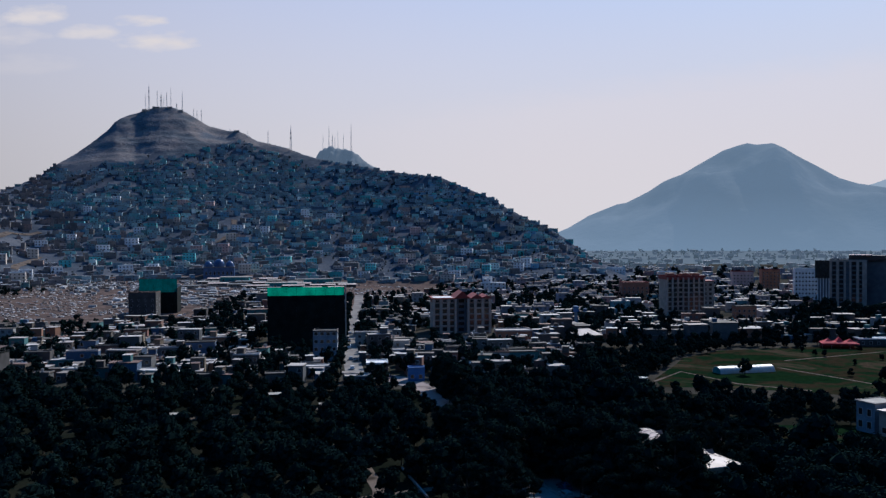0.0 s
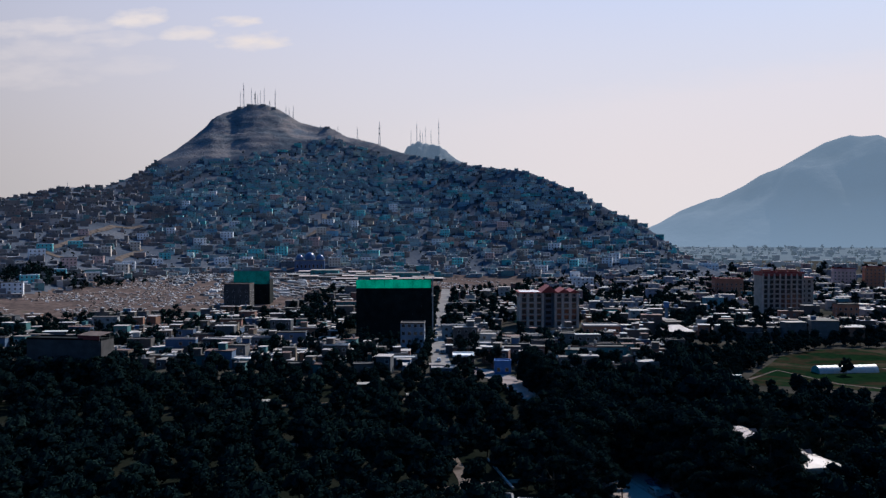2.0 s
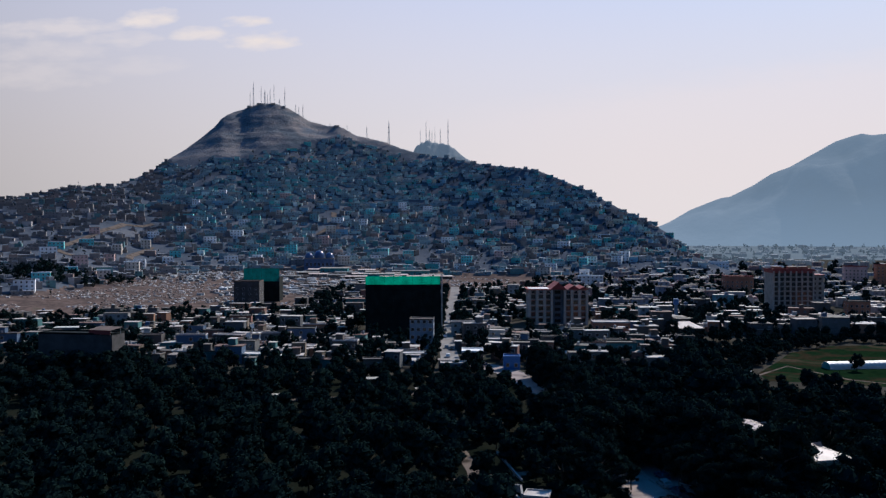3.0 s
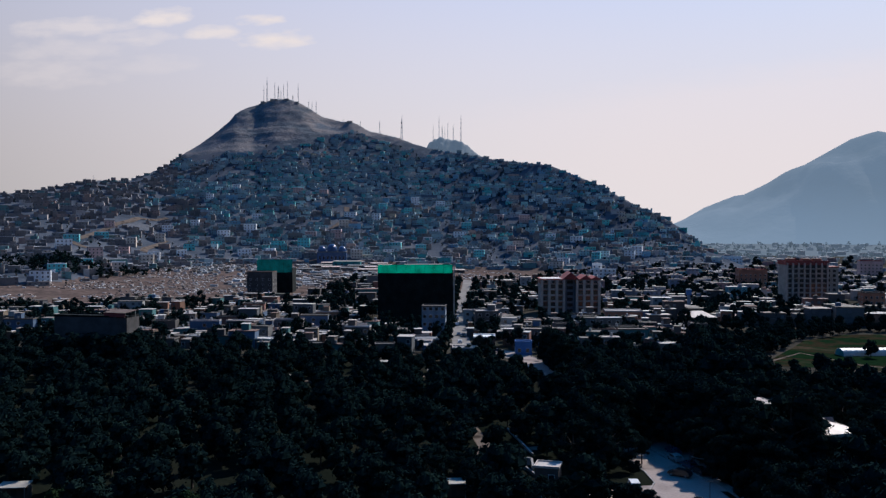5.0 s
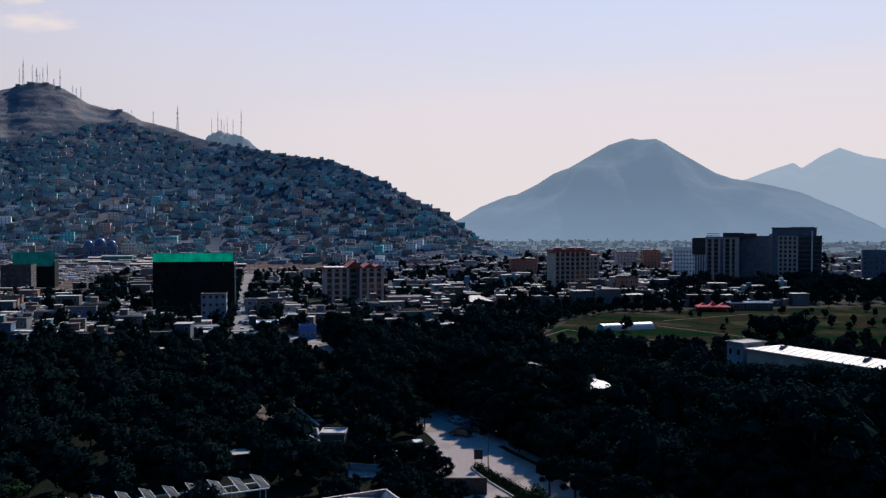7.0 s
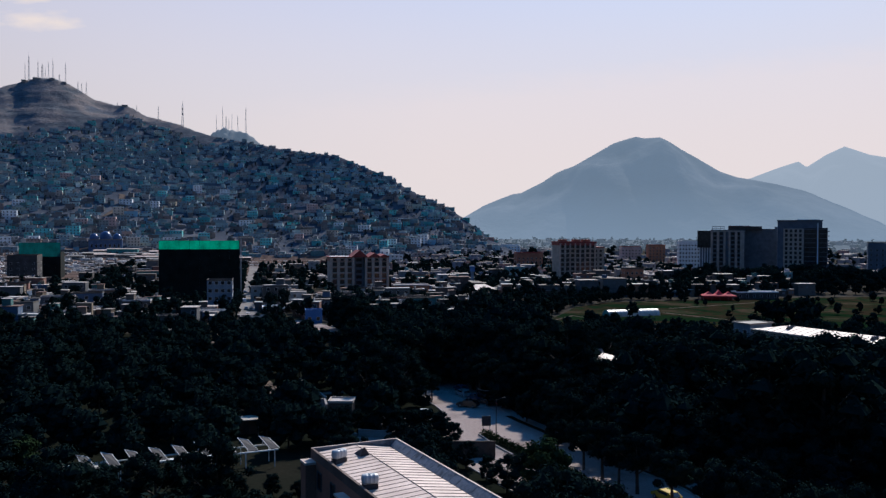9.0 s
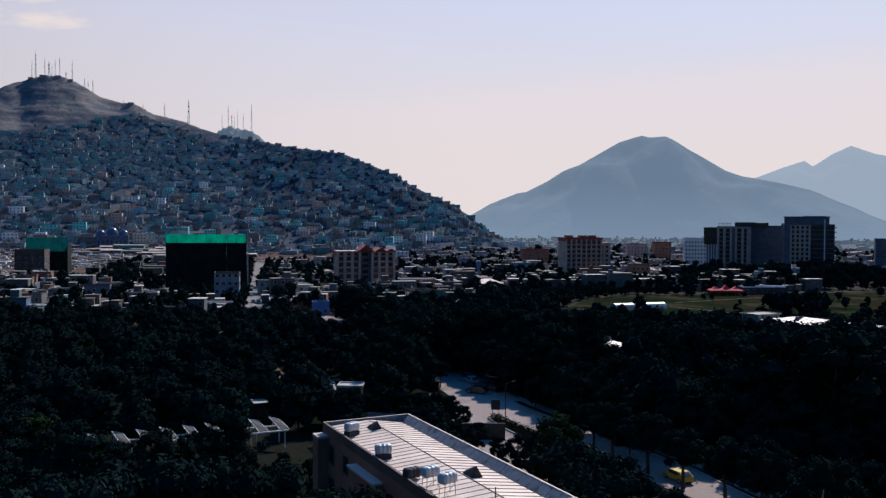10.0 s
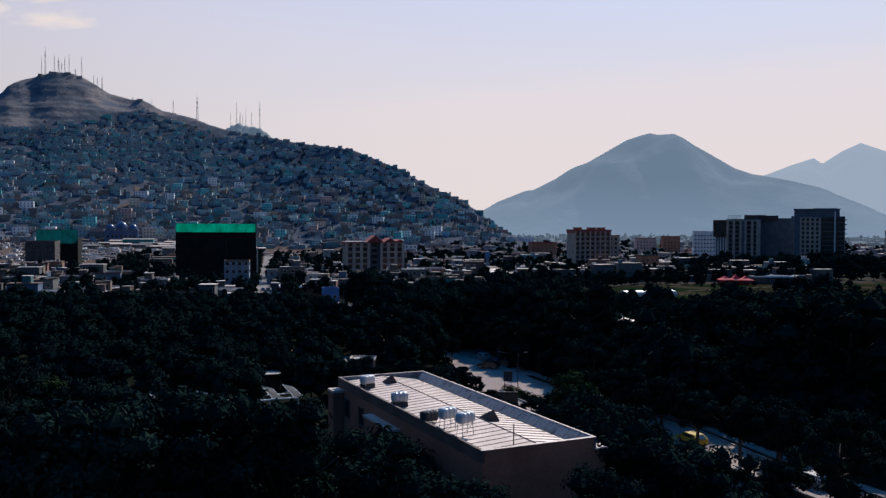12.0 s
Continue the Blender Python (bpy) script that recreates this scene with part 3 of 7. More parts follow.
def bare_line(x, y):
    """Height above which the hill is bare of houses."""
    az = math.degrees(math.atan2(x, y))
    if -14 < az < -7.5 and math.hypot(x, y) > bend(RIDGE, az) - 34:
        return 40
    top = bend([(-26, 172), (-24, 160), (-21.7, 163), (-20, 174), (-18.5, 184), (-16.5, 192), (-14.7, 203), (-13.2, 225), (-12, 300)], az)
    return top + 12 * noise.noise(Vector((x / 60, y / 60, 4))) + 5 * noise.noise(Vector((x / 16, y / 16, 8)))


def build_ground():
    s = Shape()
    ring = [0, 60, 120, 200, 300, 450, 700, 1100, 1700, 2600, 3800, 5200]
    n = 48
    for r in ring:
        for i in range(n):
            t = 2 * math.pi * i / n
            s.v.append((r * math.sin(t), r * math.cos(t), 0.0))
    for j in range(len(ring) - 1):
        for i in range(n):
            a, b = j * n + i, j * n + (i + 1) % n
            s.f.append((a, a + n, b + n, b) if j else (a, a + n, b + n))
            # rings past 1700 m take the plain that glows with haze
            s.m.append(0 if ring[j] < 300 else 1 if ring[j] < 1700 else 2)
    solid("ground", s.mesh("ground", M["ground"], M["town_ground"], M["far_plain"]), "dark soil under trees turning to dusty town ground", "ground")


def build_hill():
    s = Shape()
    az0, az1, na = -58.0, 13.0, 390
    dist = [560 + 8.0 * i for i in range(80)] + [1200 + 4.5 * i for i in range(90)] + [1610 + 30 * i for i in range(20)]
    for d in dist:
        for i in range(na + 1):
            a = radians(az0 + (az1 - az0) * i / na)
            x, y = d * math.sin(a), d * math.cos(a)
            s.v.append((x, y, rugged(x, y) + (0.02 if d > 570 else -0.5)))
    w = na + 1
    for j in range(len(dist) - 1):
        for i in range(na):
            s.f.append((j * w + i, j * w + i + 1, (j + 1) * w + i + 1, (j + 1) * w + i))
            d, a = dist[j], az0 + (az1 - az0) * i / na
            ta = radians(a)
            z = terrain(d * math.sin(ta), d * math.cos(ta))
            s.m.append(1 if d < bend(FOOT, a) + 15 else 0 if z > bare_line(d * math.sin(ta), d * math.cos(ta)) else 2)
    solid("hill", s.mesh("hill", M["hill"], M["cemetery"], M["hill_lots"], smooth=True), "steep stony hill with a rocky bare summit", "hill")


def mound(name, label, cx, cy, way, crest, depth, mat, rough_size, seed, spurs=()):
    """A mountain whose crest runs through pairs (along, height) in the direction way from (cx, cy); spurs lead down its near side, from and to an along, by their height and width."""
    s = Shape()
    u = Vector((way[0], way[1], 0)).normalized()
    w = Vector((-u.y, u.x, 0))
    a0, a1 = crest[0][0], crest[-1][0]
    na, nd = 240, 48
    for j in range(nd + 1):
        q = 2 * j / nd - 1
        for i in range(na + 1):
            a = a0 + (a1 - a0) * i / na
            h = bend(crest, a)
            p = Vector((cx, cy, 0)) + u * a + w * (q * depth)
            fold = noise.fractal(Vector((p.x / rough_size + seed, p.y / rough_size, seed)), 1.0, 2.0, 5)
            z = h * (1 - abs(q) ** 1.15) + fold * h * 0.15 * min(1.0, abs(q) * 4) * (1 - q * q) + fold * 3 * min(1.0, abs(q) * 6 + 0.3)
            for b0, b1, rise, wide in spurs if q < 0 else ():
                z += rise * math.exp(-((a - b0 - (b1 - b0) * -q) / wide) ** 2) * 4 * -q * (1 + q)
            s.v.append((p.x, p.y, z))
    k = na + 1
    for j in range(nd):
        for i in range(na):
            s.f.append((j * k + i, j * k + i + 1, (j + 1) * k + i + 1, (j + 1) * k + i))
            s.m.append(0)
    return solid(name, s.mesh(name, mat, smooth=True), label, "mountain")


build_ground()
build_hill()
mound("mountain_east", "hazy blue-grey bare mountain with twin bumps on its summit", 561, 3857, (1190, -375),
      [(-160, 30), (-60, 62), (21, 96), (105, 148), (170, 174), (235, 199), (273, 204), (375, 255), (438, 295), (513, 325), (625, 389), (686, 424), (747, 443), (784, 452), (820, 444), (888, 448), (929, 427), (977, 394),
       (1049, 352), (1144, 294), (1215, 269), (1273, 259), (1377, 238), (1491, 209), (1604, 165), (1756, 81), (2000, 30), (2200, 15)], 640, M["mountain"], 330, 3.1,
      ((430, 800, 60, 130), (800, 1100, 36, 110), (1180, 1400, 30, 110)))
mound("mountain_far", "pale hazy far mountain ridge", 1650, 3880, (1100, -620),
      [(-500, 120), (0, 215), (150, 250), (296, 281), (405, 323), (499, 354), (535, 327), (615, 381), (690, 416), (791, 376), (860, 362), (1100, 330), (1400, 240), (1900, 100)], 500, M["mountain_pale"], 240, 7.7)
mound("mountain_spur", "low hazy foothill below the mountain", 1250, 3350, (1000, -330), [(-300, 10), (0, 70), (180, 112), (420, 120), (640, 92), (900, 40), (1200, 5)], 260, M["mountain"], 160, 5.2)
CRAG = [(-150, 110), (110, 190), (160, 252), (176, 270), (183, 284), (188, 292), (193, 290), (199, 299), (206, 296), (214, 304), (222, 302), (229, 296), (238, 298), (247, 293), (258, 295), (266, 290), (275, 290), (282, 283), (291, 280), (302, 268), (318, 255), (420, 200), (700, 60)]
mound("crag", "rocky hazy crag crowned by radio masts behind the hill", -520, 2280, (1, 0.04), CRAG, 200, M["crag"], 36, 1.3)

# ---- roads, lawns, paths ----
BOULEVARD = [(-34, 334), (-16, 318), (-7, 301), (0.8, 271), (5, 250), (10.5, 215), (17.2, 181), (22.4, 166), (24.4, 158), (24, 149), (28.2, 125), (35, 105), (40, 85), (48, 60), (57, 35), (66, 10)]
HALF = [5, 5.5, 4.5, 4, 4.5, 4.5, 4.0, 4.2, 5.0, 7.4, 10.6, 10.8, 9, 9, 9, 9]
STREET = [(-34, 326), (-39.8, 366), (-51, 450), (-68, 676), (-76, 760)]


def strip(points, halves):
    """Left and right edges of a band along points."""
    left, right = [], []
    for i, (x, y) in enumerate(points):
        a, b = Vector(points[max(0, i - 1)]), Vector(points[min(len(points) - 1, i + 1)])
        t = (b - a).normalized()
        n, h = Vector((-t.y, t.x)), halves[i] if isinstance(halves, (list, tuple)) else halves
        left.append((x + n.x * h, y + n.y * h))
        right.append((x - n.x * h, y - n.y * h))
    return left, right


def band(points, halves, z, thick=0.0, height=None):
    s = Shape()
    left, right = strip(points, halves)
    for i in range(len(points) - 1):
        q = [left[i], left[i + 1], right[i + 1], right[i]]
        s.sheet([(x, y, z + (height(x, y) if height else 0)) for x, y in reversed(q)][::-1][::-1], thick)
    return s


def away(x, y, points):
    """Distance from a point to a line of points."""
    best, p = 1e9, Vector((x, y))
    for a, b in zip(points, points[1:]):
        a, b = Vector(a), Vector(b)
        t = max(0, min(1, (p - a).dot(b - a) / (b - a).length_squared))
        best = min(best, (p - a - (b - a) * t).length)
    return best


solid("road_boulevard", band(BOULEVARD, HALF, 0.03).mesh("road_boulevard", M["asphalt"]), "worn grey asphalt boulevard between trees", "road")
solid("road_parking", Shape().sheet([(x, y, 0.02) for x, y in ((26, 154), (32.6, 154), (33.4, 172), (30, 186), (24, 200), (17.5, 205), (20, 186), (25, 168))]).mesh("road_parking", M["asphalt"]), "shaded asphalt parking strip beside the boulevard", "road")
solid("pavement", band([(19, 222), (23.5, 210), (26.9, 201), (31, 191), (35.5, 182), (38, 172)], 0.8, 0.12, 0.2).mesh("pavement", M["street"]), "pale pavement behind the parking strip", "pavement")
solid("pavement", Shape().sheet([(x, y, 0.06) for x, y in ((2, 136.6), (8, 136.6), (7.4, 141.4), (2.2, 141.4))], 0.1).mesh("pavement", M["street"]), "pale concrete apron beside the low wall", "pavement")
solid("road_street", band(STREET, 3.8, 0.035, height=terrain).mesh("road_street", M["street"]), "dusty pale street running straight to the hill", "road")
solid("road_side", band([(26, 150), (13, 150.5), (8, 150)], [8, 4, 2.5], 0.026).mesh("road_side", M["asphalt"]), "side road joining the boulevard", "road")
for side in (0, 1):
    edge = strip(BOULEVARD, [h + 0.15 for h in HALF])[side]
    runs = [edge[:9], edge[10:]] if side == 0 else [edge]
    for run in runs:
        s = Shape()
        for a, b in zip(run, run[1:]):
            d = Vector((b[0] - a[0], b[1] - a[1]))
            s.box((a[0] + b[0]) / 2, (a[1] + b[1]) / 2, -0.1, d.length, 0.3, 0.28, math.atan2(d.y, d.x))
        solid("kerb", s.mesh("kerb", M["kerb"]), "pale concrete kerb along the boulevard", "kerb")
    left, right = strip(BOULEVARD[4:], [h + 2.2 for h in HALF[4:]])
    walk_edge = (left, right)[side]
    if side == 0:
        solid("pavement", band(walk_edge, 0.9, 0.12, 0.2).mesh("pavement", M["street"]), "dusty concrete pavement beside the boulevard", "pavement")
median = band([(23.6, 140.0), (26.0, 132), (29.5, 121), (36, 101), (42.5, 82), (50, 60)], [0.5, 1.3, 1.6, 1.7, 1.7, 1.7], 0.22, 0.3)
solid("median", median.mesh("median", M["ground"]), "raised planted median in the boulevard", "median")
s = Shape()
for lr in strip([(23.6, 140.0), (26.0, 132), (29.5, 121), (36, 101), (42.5, 82), (50, 60)], [0.65, 1.45, 1.75, 1.85, 1.85, 1.85]):
    for a, b in zip(lr, lr[1:]):
        d = Vector((b[0] - a[0], b[1] - a[1]))
        s.box((a[0] + b[0]) / 2, (a[1] + b[1]) / 2, -0.1, d.length, 0.25, 0.36, math.atan2(d.y, d.x))
solid("median_kerb", s.mesh("median_kerb", M["kerb"]), "pale kerb round the median", "kerb")
FIELD = [(78, 301), (80, 318), (96, 350), (106, 372), (130, 396), (190, 410), (300, 420), (330, 370), (262, 300), (205, 276), (165, 264), (125, 290), (95, 299)]
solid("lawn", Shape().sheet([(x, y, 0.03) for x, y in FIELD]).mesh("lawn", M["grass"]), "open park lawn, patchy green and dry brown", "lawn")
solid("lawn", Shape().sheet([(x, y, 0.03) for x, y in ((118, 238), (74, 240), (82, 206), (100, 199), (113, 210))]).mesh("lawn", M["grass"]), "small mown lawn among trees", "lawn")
for k, (points, half) in enumerate([([(78.0, 312.0), (94.6, 334.9), (107.6, 306.1), (128.0, 292.0)], 0.7), ([(136.6, 343.7), (149.9, 317.1), (165.0, 285.0)], 0.6), ([(146.9, 362.2), (203.4, 388.8), (230.0, 372.0)], 0.6), ([(84.6, 242), (88.5, 225.7), (91.7, 214.3), (99, 201), (106, 190)], 0.7)]):
    solid("path_%d" % (k + 1), band(points, half, 0.05 + k * 0.004).mesh("path", M["path"]), "pale dirt path across the lawn", "path")
for k, (points, half) in enumerate([([(-60, 205), (-35, 214), (-10, 228), (0, 240)], 1.6), ([(-42, 160), (-20, 172), (2, 182)], 1.3), ([(-78, 250), (-48, 262), (-22, 272)], 1.8), ([(-10, 150), (-14, 180), (-22, 210), (-26, 250)], 1.5)]):
    solid("path_%d" % (k + 5), band(points, half, 0.05 + k * 0.004).mesh("path", M["path"]), "pale trodden path under the park trees", "path")
# dirt tracks climbing the hill
TRACKS = [[(-438, 765), (-451, 763), (-466, 769), (-474, 783), (-478, 814), (-483, 846), (-485, 887), (-485, 923), (-488, 947), (-468, 990)], [(-415, 815), (-422, 831), (-425, 867), (-428, 895)], [(-270, 1010), (-262, 1060), (-275, 1110)]]
for k, points in enumerate(TRACKS):
    dense = []
    for (a, b), (c, d) in zip(points, points[1:]):
        dense += [(a + (c - a) * i / 8, b + (d - b) * i / 8) for i in range(8)]
    solid("track_%d" % (k + 1), band(dense, 3.6, 0.6, height=rugged).mesh("track", M["path"]), "pale dirt track winding up the hill", "track")


# ---- windows, blocks, houses ----
WINDOWS = {}


def window_meshes(w, h, frame_mat, pane_mat):
    key = (round(w, 2), round(h, 2), frame_mat.name, pane_mat.name)
    if key not in WINDOWS:
        t = 0.09
        f = Shape().ring(w, h, t, -0.10, 0.04)
        g = Shape().box(0, 0.005, t, w - 2 * t, 0.03, h - 2 * t)
        WINDOWS[key] = (f.mesh("window_frame", frame_mat), g.mesh("pane", pane_mat))
    return WINDOWS[key]


def put_window(parent, m, w, h, frame_mat=None, pane_mat=None):
    f, g = window_meshes(w, h, frame_mat or M["frame"], pane_mat or M["window"])
    win = part("window", f, parent, m)
    part("pane", g, win)
    return win


def front_windows(parent, width, y, zs, cols, w, h, **k):
    for z in zs:
        for i in range(cols):
            put_window(parent, pose(-width / 2 + width * (i + 0.5) / cols, y, z), w, h, **k)


def slab_roof(w, d, z, lip=0.35, over=0.12):
    """A flat roof with a low parapet round it."""
    s = Shape().box(0, 0, z, w + over, d + over, 0.16)
    for x, y, sx, sy in ((0, -d / 2 - over / 2 + 0.1, w + over, 0.2), (0, d / 2 + over / 2 - 0.1, w + over, 0.2), (-w / 2 - over / 2 + 0.1, 0, 0.2, d + over - 0.4), (w / 2 + over / 2 - 0.1, 0, 0.2, d + over - 0.4)):
        s.box(x, y, z + 0.16, sx, sy, lip)
    return s


def block(name, label, m, w, d, h, wall, roof, cols, rows, win=(1.3, 1.5), category="building", storey=3.1, first=1.0, sides=2, lip=0.5, group=""):
    """A plain flat-roofed building with windows on its front and sides."""
    t = thing(name, m, label, category, group)
    part("wall", Shape().box(0, 0, -1.5, w, d, h + 1.5).mesh("wall", wall), t)
    part("roof", slab_roof(w, d, h, lip).mesh("roof", roof), t)
    zs = [first + storey * i for i in range(rows) if first + storey * i + win[1] < h]
    front_windows(t, w, -d / 2, zs, cols, *win)
    for z in zs:
        for i in range(sides):
            for sx, turn in ((-1, -90), (1, 90)):
                put_window(t, pose(sx * w / 2, -d / 2 + d * (i + 0.5) / sides, z, 0, 0, turn), *win)
    return t


rnd = random.Random(11)
LOW_WALL, LOW_ROOF, LOW_DOOR = {}, {}, {}


def low_house(x, y, turn, w, d, storeys, z=0.0):
    """A flat-roofed town house."""
    h = 3.2 * storeys + 0.3
    t = thing("house", pose(x, y, z, 0, 0, turn), "flat-roofed %s-storey town house with plastered walls" % ("one", "two", "three")[storeys - 1], "house", "low town houses")
    key = (w, d, storeys)
    if key not in LOW_WALL:
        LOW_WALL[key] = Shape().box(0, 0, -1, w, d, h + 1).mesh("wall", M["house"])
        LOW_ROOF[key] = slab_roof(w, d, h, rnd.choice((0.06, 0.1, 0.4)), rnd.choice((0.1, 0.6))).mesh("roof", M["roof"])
        LOW_DOOR[key] = Shape().box(0, -0.04, 0, 1.2, 0.12, 2.2).mesh("door", M["brown"])
    part("wall", LOW_WALL[key], t)
    part("roof", LOW_ROOF[key], t)
    n = max(2, int(w / 3.4))
    gap = rnd.randrange(n)
    for k in range(storeys):
        for i in range(n):
            at = -w / 2 + w * (i + 0.5) / n
            if k == 0 and i == gap:
                part("door", LOW_DOOR[key], t, pose(at, -d / 2, 0))
            elif rnd.random() < 0.8:
                put_window(t, pose(at, -d / 2, 1.0 + 3.2 * k), 1.5, 1.5)
    if rnd.random() < 0.45:
        part("water_drum", Shape().tube((0, 0, 0), (0, 0, 1.3), 0.55, n=10).mesh("water_drum", M["steel"]), t, pose(rnd.uniform(-w / 3, w / 3), rnd.uniform(-d / 4, d / 4), h + 0.16))
    if rnd.random() < 0.2 and w > 6:
        r = part("roof_room", Shape().box(0, 0, 0, 3.0, 3.4, 2.5).mesh("roof_room", M["house"]), t, pose(rnd.uniform(-w / 4, w / 4), d / 5, h + 0.16))
        part("roof", Shape().box(0, 0, 2.5, 3.4, 3.8, 0.15).mesh("roof", M["roof"]), r)
    return t


# ---- trees ----
OCTA = [(0, 2, 4), (2, 1, 4), (1, 3, 4), (3, 0, 4), (2, 0, 5), (1, 2, 5), (3, 1, 5), (0, 3, 5)]

def crown_mesh(name, seed, high, wide, clumps, leaves, size, mat, tall=False, base=0.17):
    """Leaves in clumps round an uneven crown."""
    r = random.Random(seed)
    s = Shape()
    for c in range(clumps):
        a, q = r.uniform(0, 2 * math.pi), r.random()
        level = base + (0.93 - base) * (c + r.random()) / clumps
        f = (level - base) / (1 - base)
        span = wide * (0.35 + 0.65 * math.sin(math.pi * min(1.0, 0.18 + 0.82 * f))) if not tall else wide * (1 - 0.75 * f)
        off = span * math.sqrt(q) * r.uniform(0.55, 1.0)
        cx, cy, cz = off * math.cos(a), off * math.sin(a), high * level
        cr = r.uniform(0.16, 0.30) * wide * (1.0 if not tall else 0.9)
        k6 = [cr * r.uniform(0.62, 0.95) for _ in range(6)]
        s.add([(cx + k6[0], cy, cz), (cx - k6[1], cy, cz), (cx, cy + k6[2], cz), (cx, cy - k6[3], cz), (cx, cy, cz + k6[4] * 0.8), (cx, cy, cz - k6[5] * 0.8)], OCTA)
        for _ in range(leaves):
            n = Vector((r.gauss(0, 1), r.gauss(0, 1), r.gauss(0.25, 1))).normalized()
            p = Vector((cx, cy, cz)) + Vector((n.x, n.y, n.z * 0.75)) * cr * r.uniform(0.55, 1.12)
            n = (n + Vector((r.gauss(0, 0.3), r.gauss(0, 0.3), r.gauss(0.1, 0.3)))).normalized()
            u = n.orthogonal().normalized()
            u.rotate(Matrix.Rotation(r.uniform(0, 6.28), 3, n))
            w = n.cross(u)
            k = size * r.uniform(0.6, 1.35)
            s.add([p - u * k, p - w * k * 0.5, p + u * k, p + w * k * 0.55], [(0, 1, 2, 3)])
    return s.mesh(name, mat)


def trunk_mesh(seed, high, wide, tall=False):
    r = random.Random(seed)
    s = Shape()
    lean = (r.uniform(-0.3, 0.3), r.uniform(-0.3, 0.3))
    k = high * 0.034
    fork = high * (0.34 if not tall else 0.6)
    s.tube((0, 0, -0.3), (lean[0] * 0.5, lean[1] * 0.5, fork), k, k * 0.7, 7)
    s.tube((lean[0] * 0.5, lean[1] * 0.5, fork - 0.1), (lean[0], lean[1], high * 0.85), k * 0.68, k * 0.15, 6)
    for i in range(5):
        a = i * 1.26 + r.uniform(-0.4, 0.4)
        z = fork + high * 0.07 * i * r.uniform(0.6, 1)
        e = wide * r.uniform(0.5, 0.8) * (0.5 if tall else 1)
        s.tube((lean[0] * 0.6, lean[1] * 0.6, z - 0.1), (e * math.cos(a), e * math.sin(a), z + high * r.uniform(0.14, 0.28)), k * 0.42, k * 0.1, 5)
    return s.mesh("trunk", M["bark"])


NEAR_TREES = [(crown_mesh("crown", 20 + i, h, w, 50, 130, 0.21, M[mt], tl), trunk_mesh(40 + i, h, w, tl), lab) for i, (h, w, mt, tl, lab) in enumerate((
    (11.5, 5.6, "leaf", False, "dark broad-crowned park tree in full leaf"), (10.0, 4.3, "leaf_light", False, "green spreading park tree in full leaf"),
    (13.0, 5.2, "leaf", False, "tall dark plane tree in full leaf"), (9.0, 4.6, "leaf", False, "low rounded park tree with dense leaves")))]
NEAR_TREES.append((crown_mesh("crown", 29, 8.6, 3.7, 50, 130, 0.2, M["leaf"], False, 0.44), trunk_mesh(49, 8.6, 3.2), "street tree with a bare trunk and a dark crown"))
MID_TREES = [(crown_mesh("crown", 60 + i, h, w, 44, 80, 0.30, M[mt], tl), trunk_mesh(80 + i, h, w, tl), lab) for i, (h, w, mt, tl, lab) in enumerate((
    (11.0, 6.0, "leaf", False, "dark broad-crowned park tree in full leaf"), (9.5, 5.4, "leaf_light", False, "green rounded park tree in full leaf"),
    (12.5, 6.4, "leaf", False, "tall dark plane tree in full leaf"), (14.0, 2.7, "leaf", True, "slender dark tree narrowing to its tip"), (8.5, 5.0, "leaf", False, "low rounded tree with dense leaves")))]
TREES = {}


def tree(x, y, size=1.0, kind=None, near=False, z=0.0, group="park trees", limit=True):
    kinds = NEAR_TREES if near else MID_TREES
    k = rnd.randrange(len(kinds)) if kind is None else kind
    if limit:
        size = min(size, clear_height(x, y) / ((11.5, 10.0, 13.0, 9.0, 8.6) if near else (11.0, 9.5, 12.5, 14.0, 8.5))[k])
    if size < 0.3 and k != 3:
        k, near, kinds, size = 3, True, NEAR_TREES, max(0.16, min(0.3, size * 1.2))
    m = pose(x, y, z, 0, 0, rnd.uniform(0, 360)) @ Matrix.Diagonal((size * rnd.uniform(0.9, 1.1), size * rnd.uniform(0.9, 1.1), size, 1))
    if (near, k) not in TREES:
        crown, trunk, lab = kinds[k]
        t = thing("tree", m, lab, "tree", group)
        part("trunk", trunk, t)
        part("crown", crown, t)
        TREES[near, k] = t
        return t
    t = copy_thing(TREES[near, k], m)
    t.scale = m.to_scale()
    return t


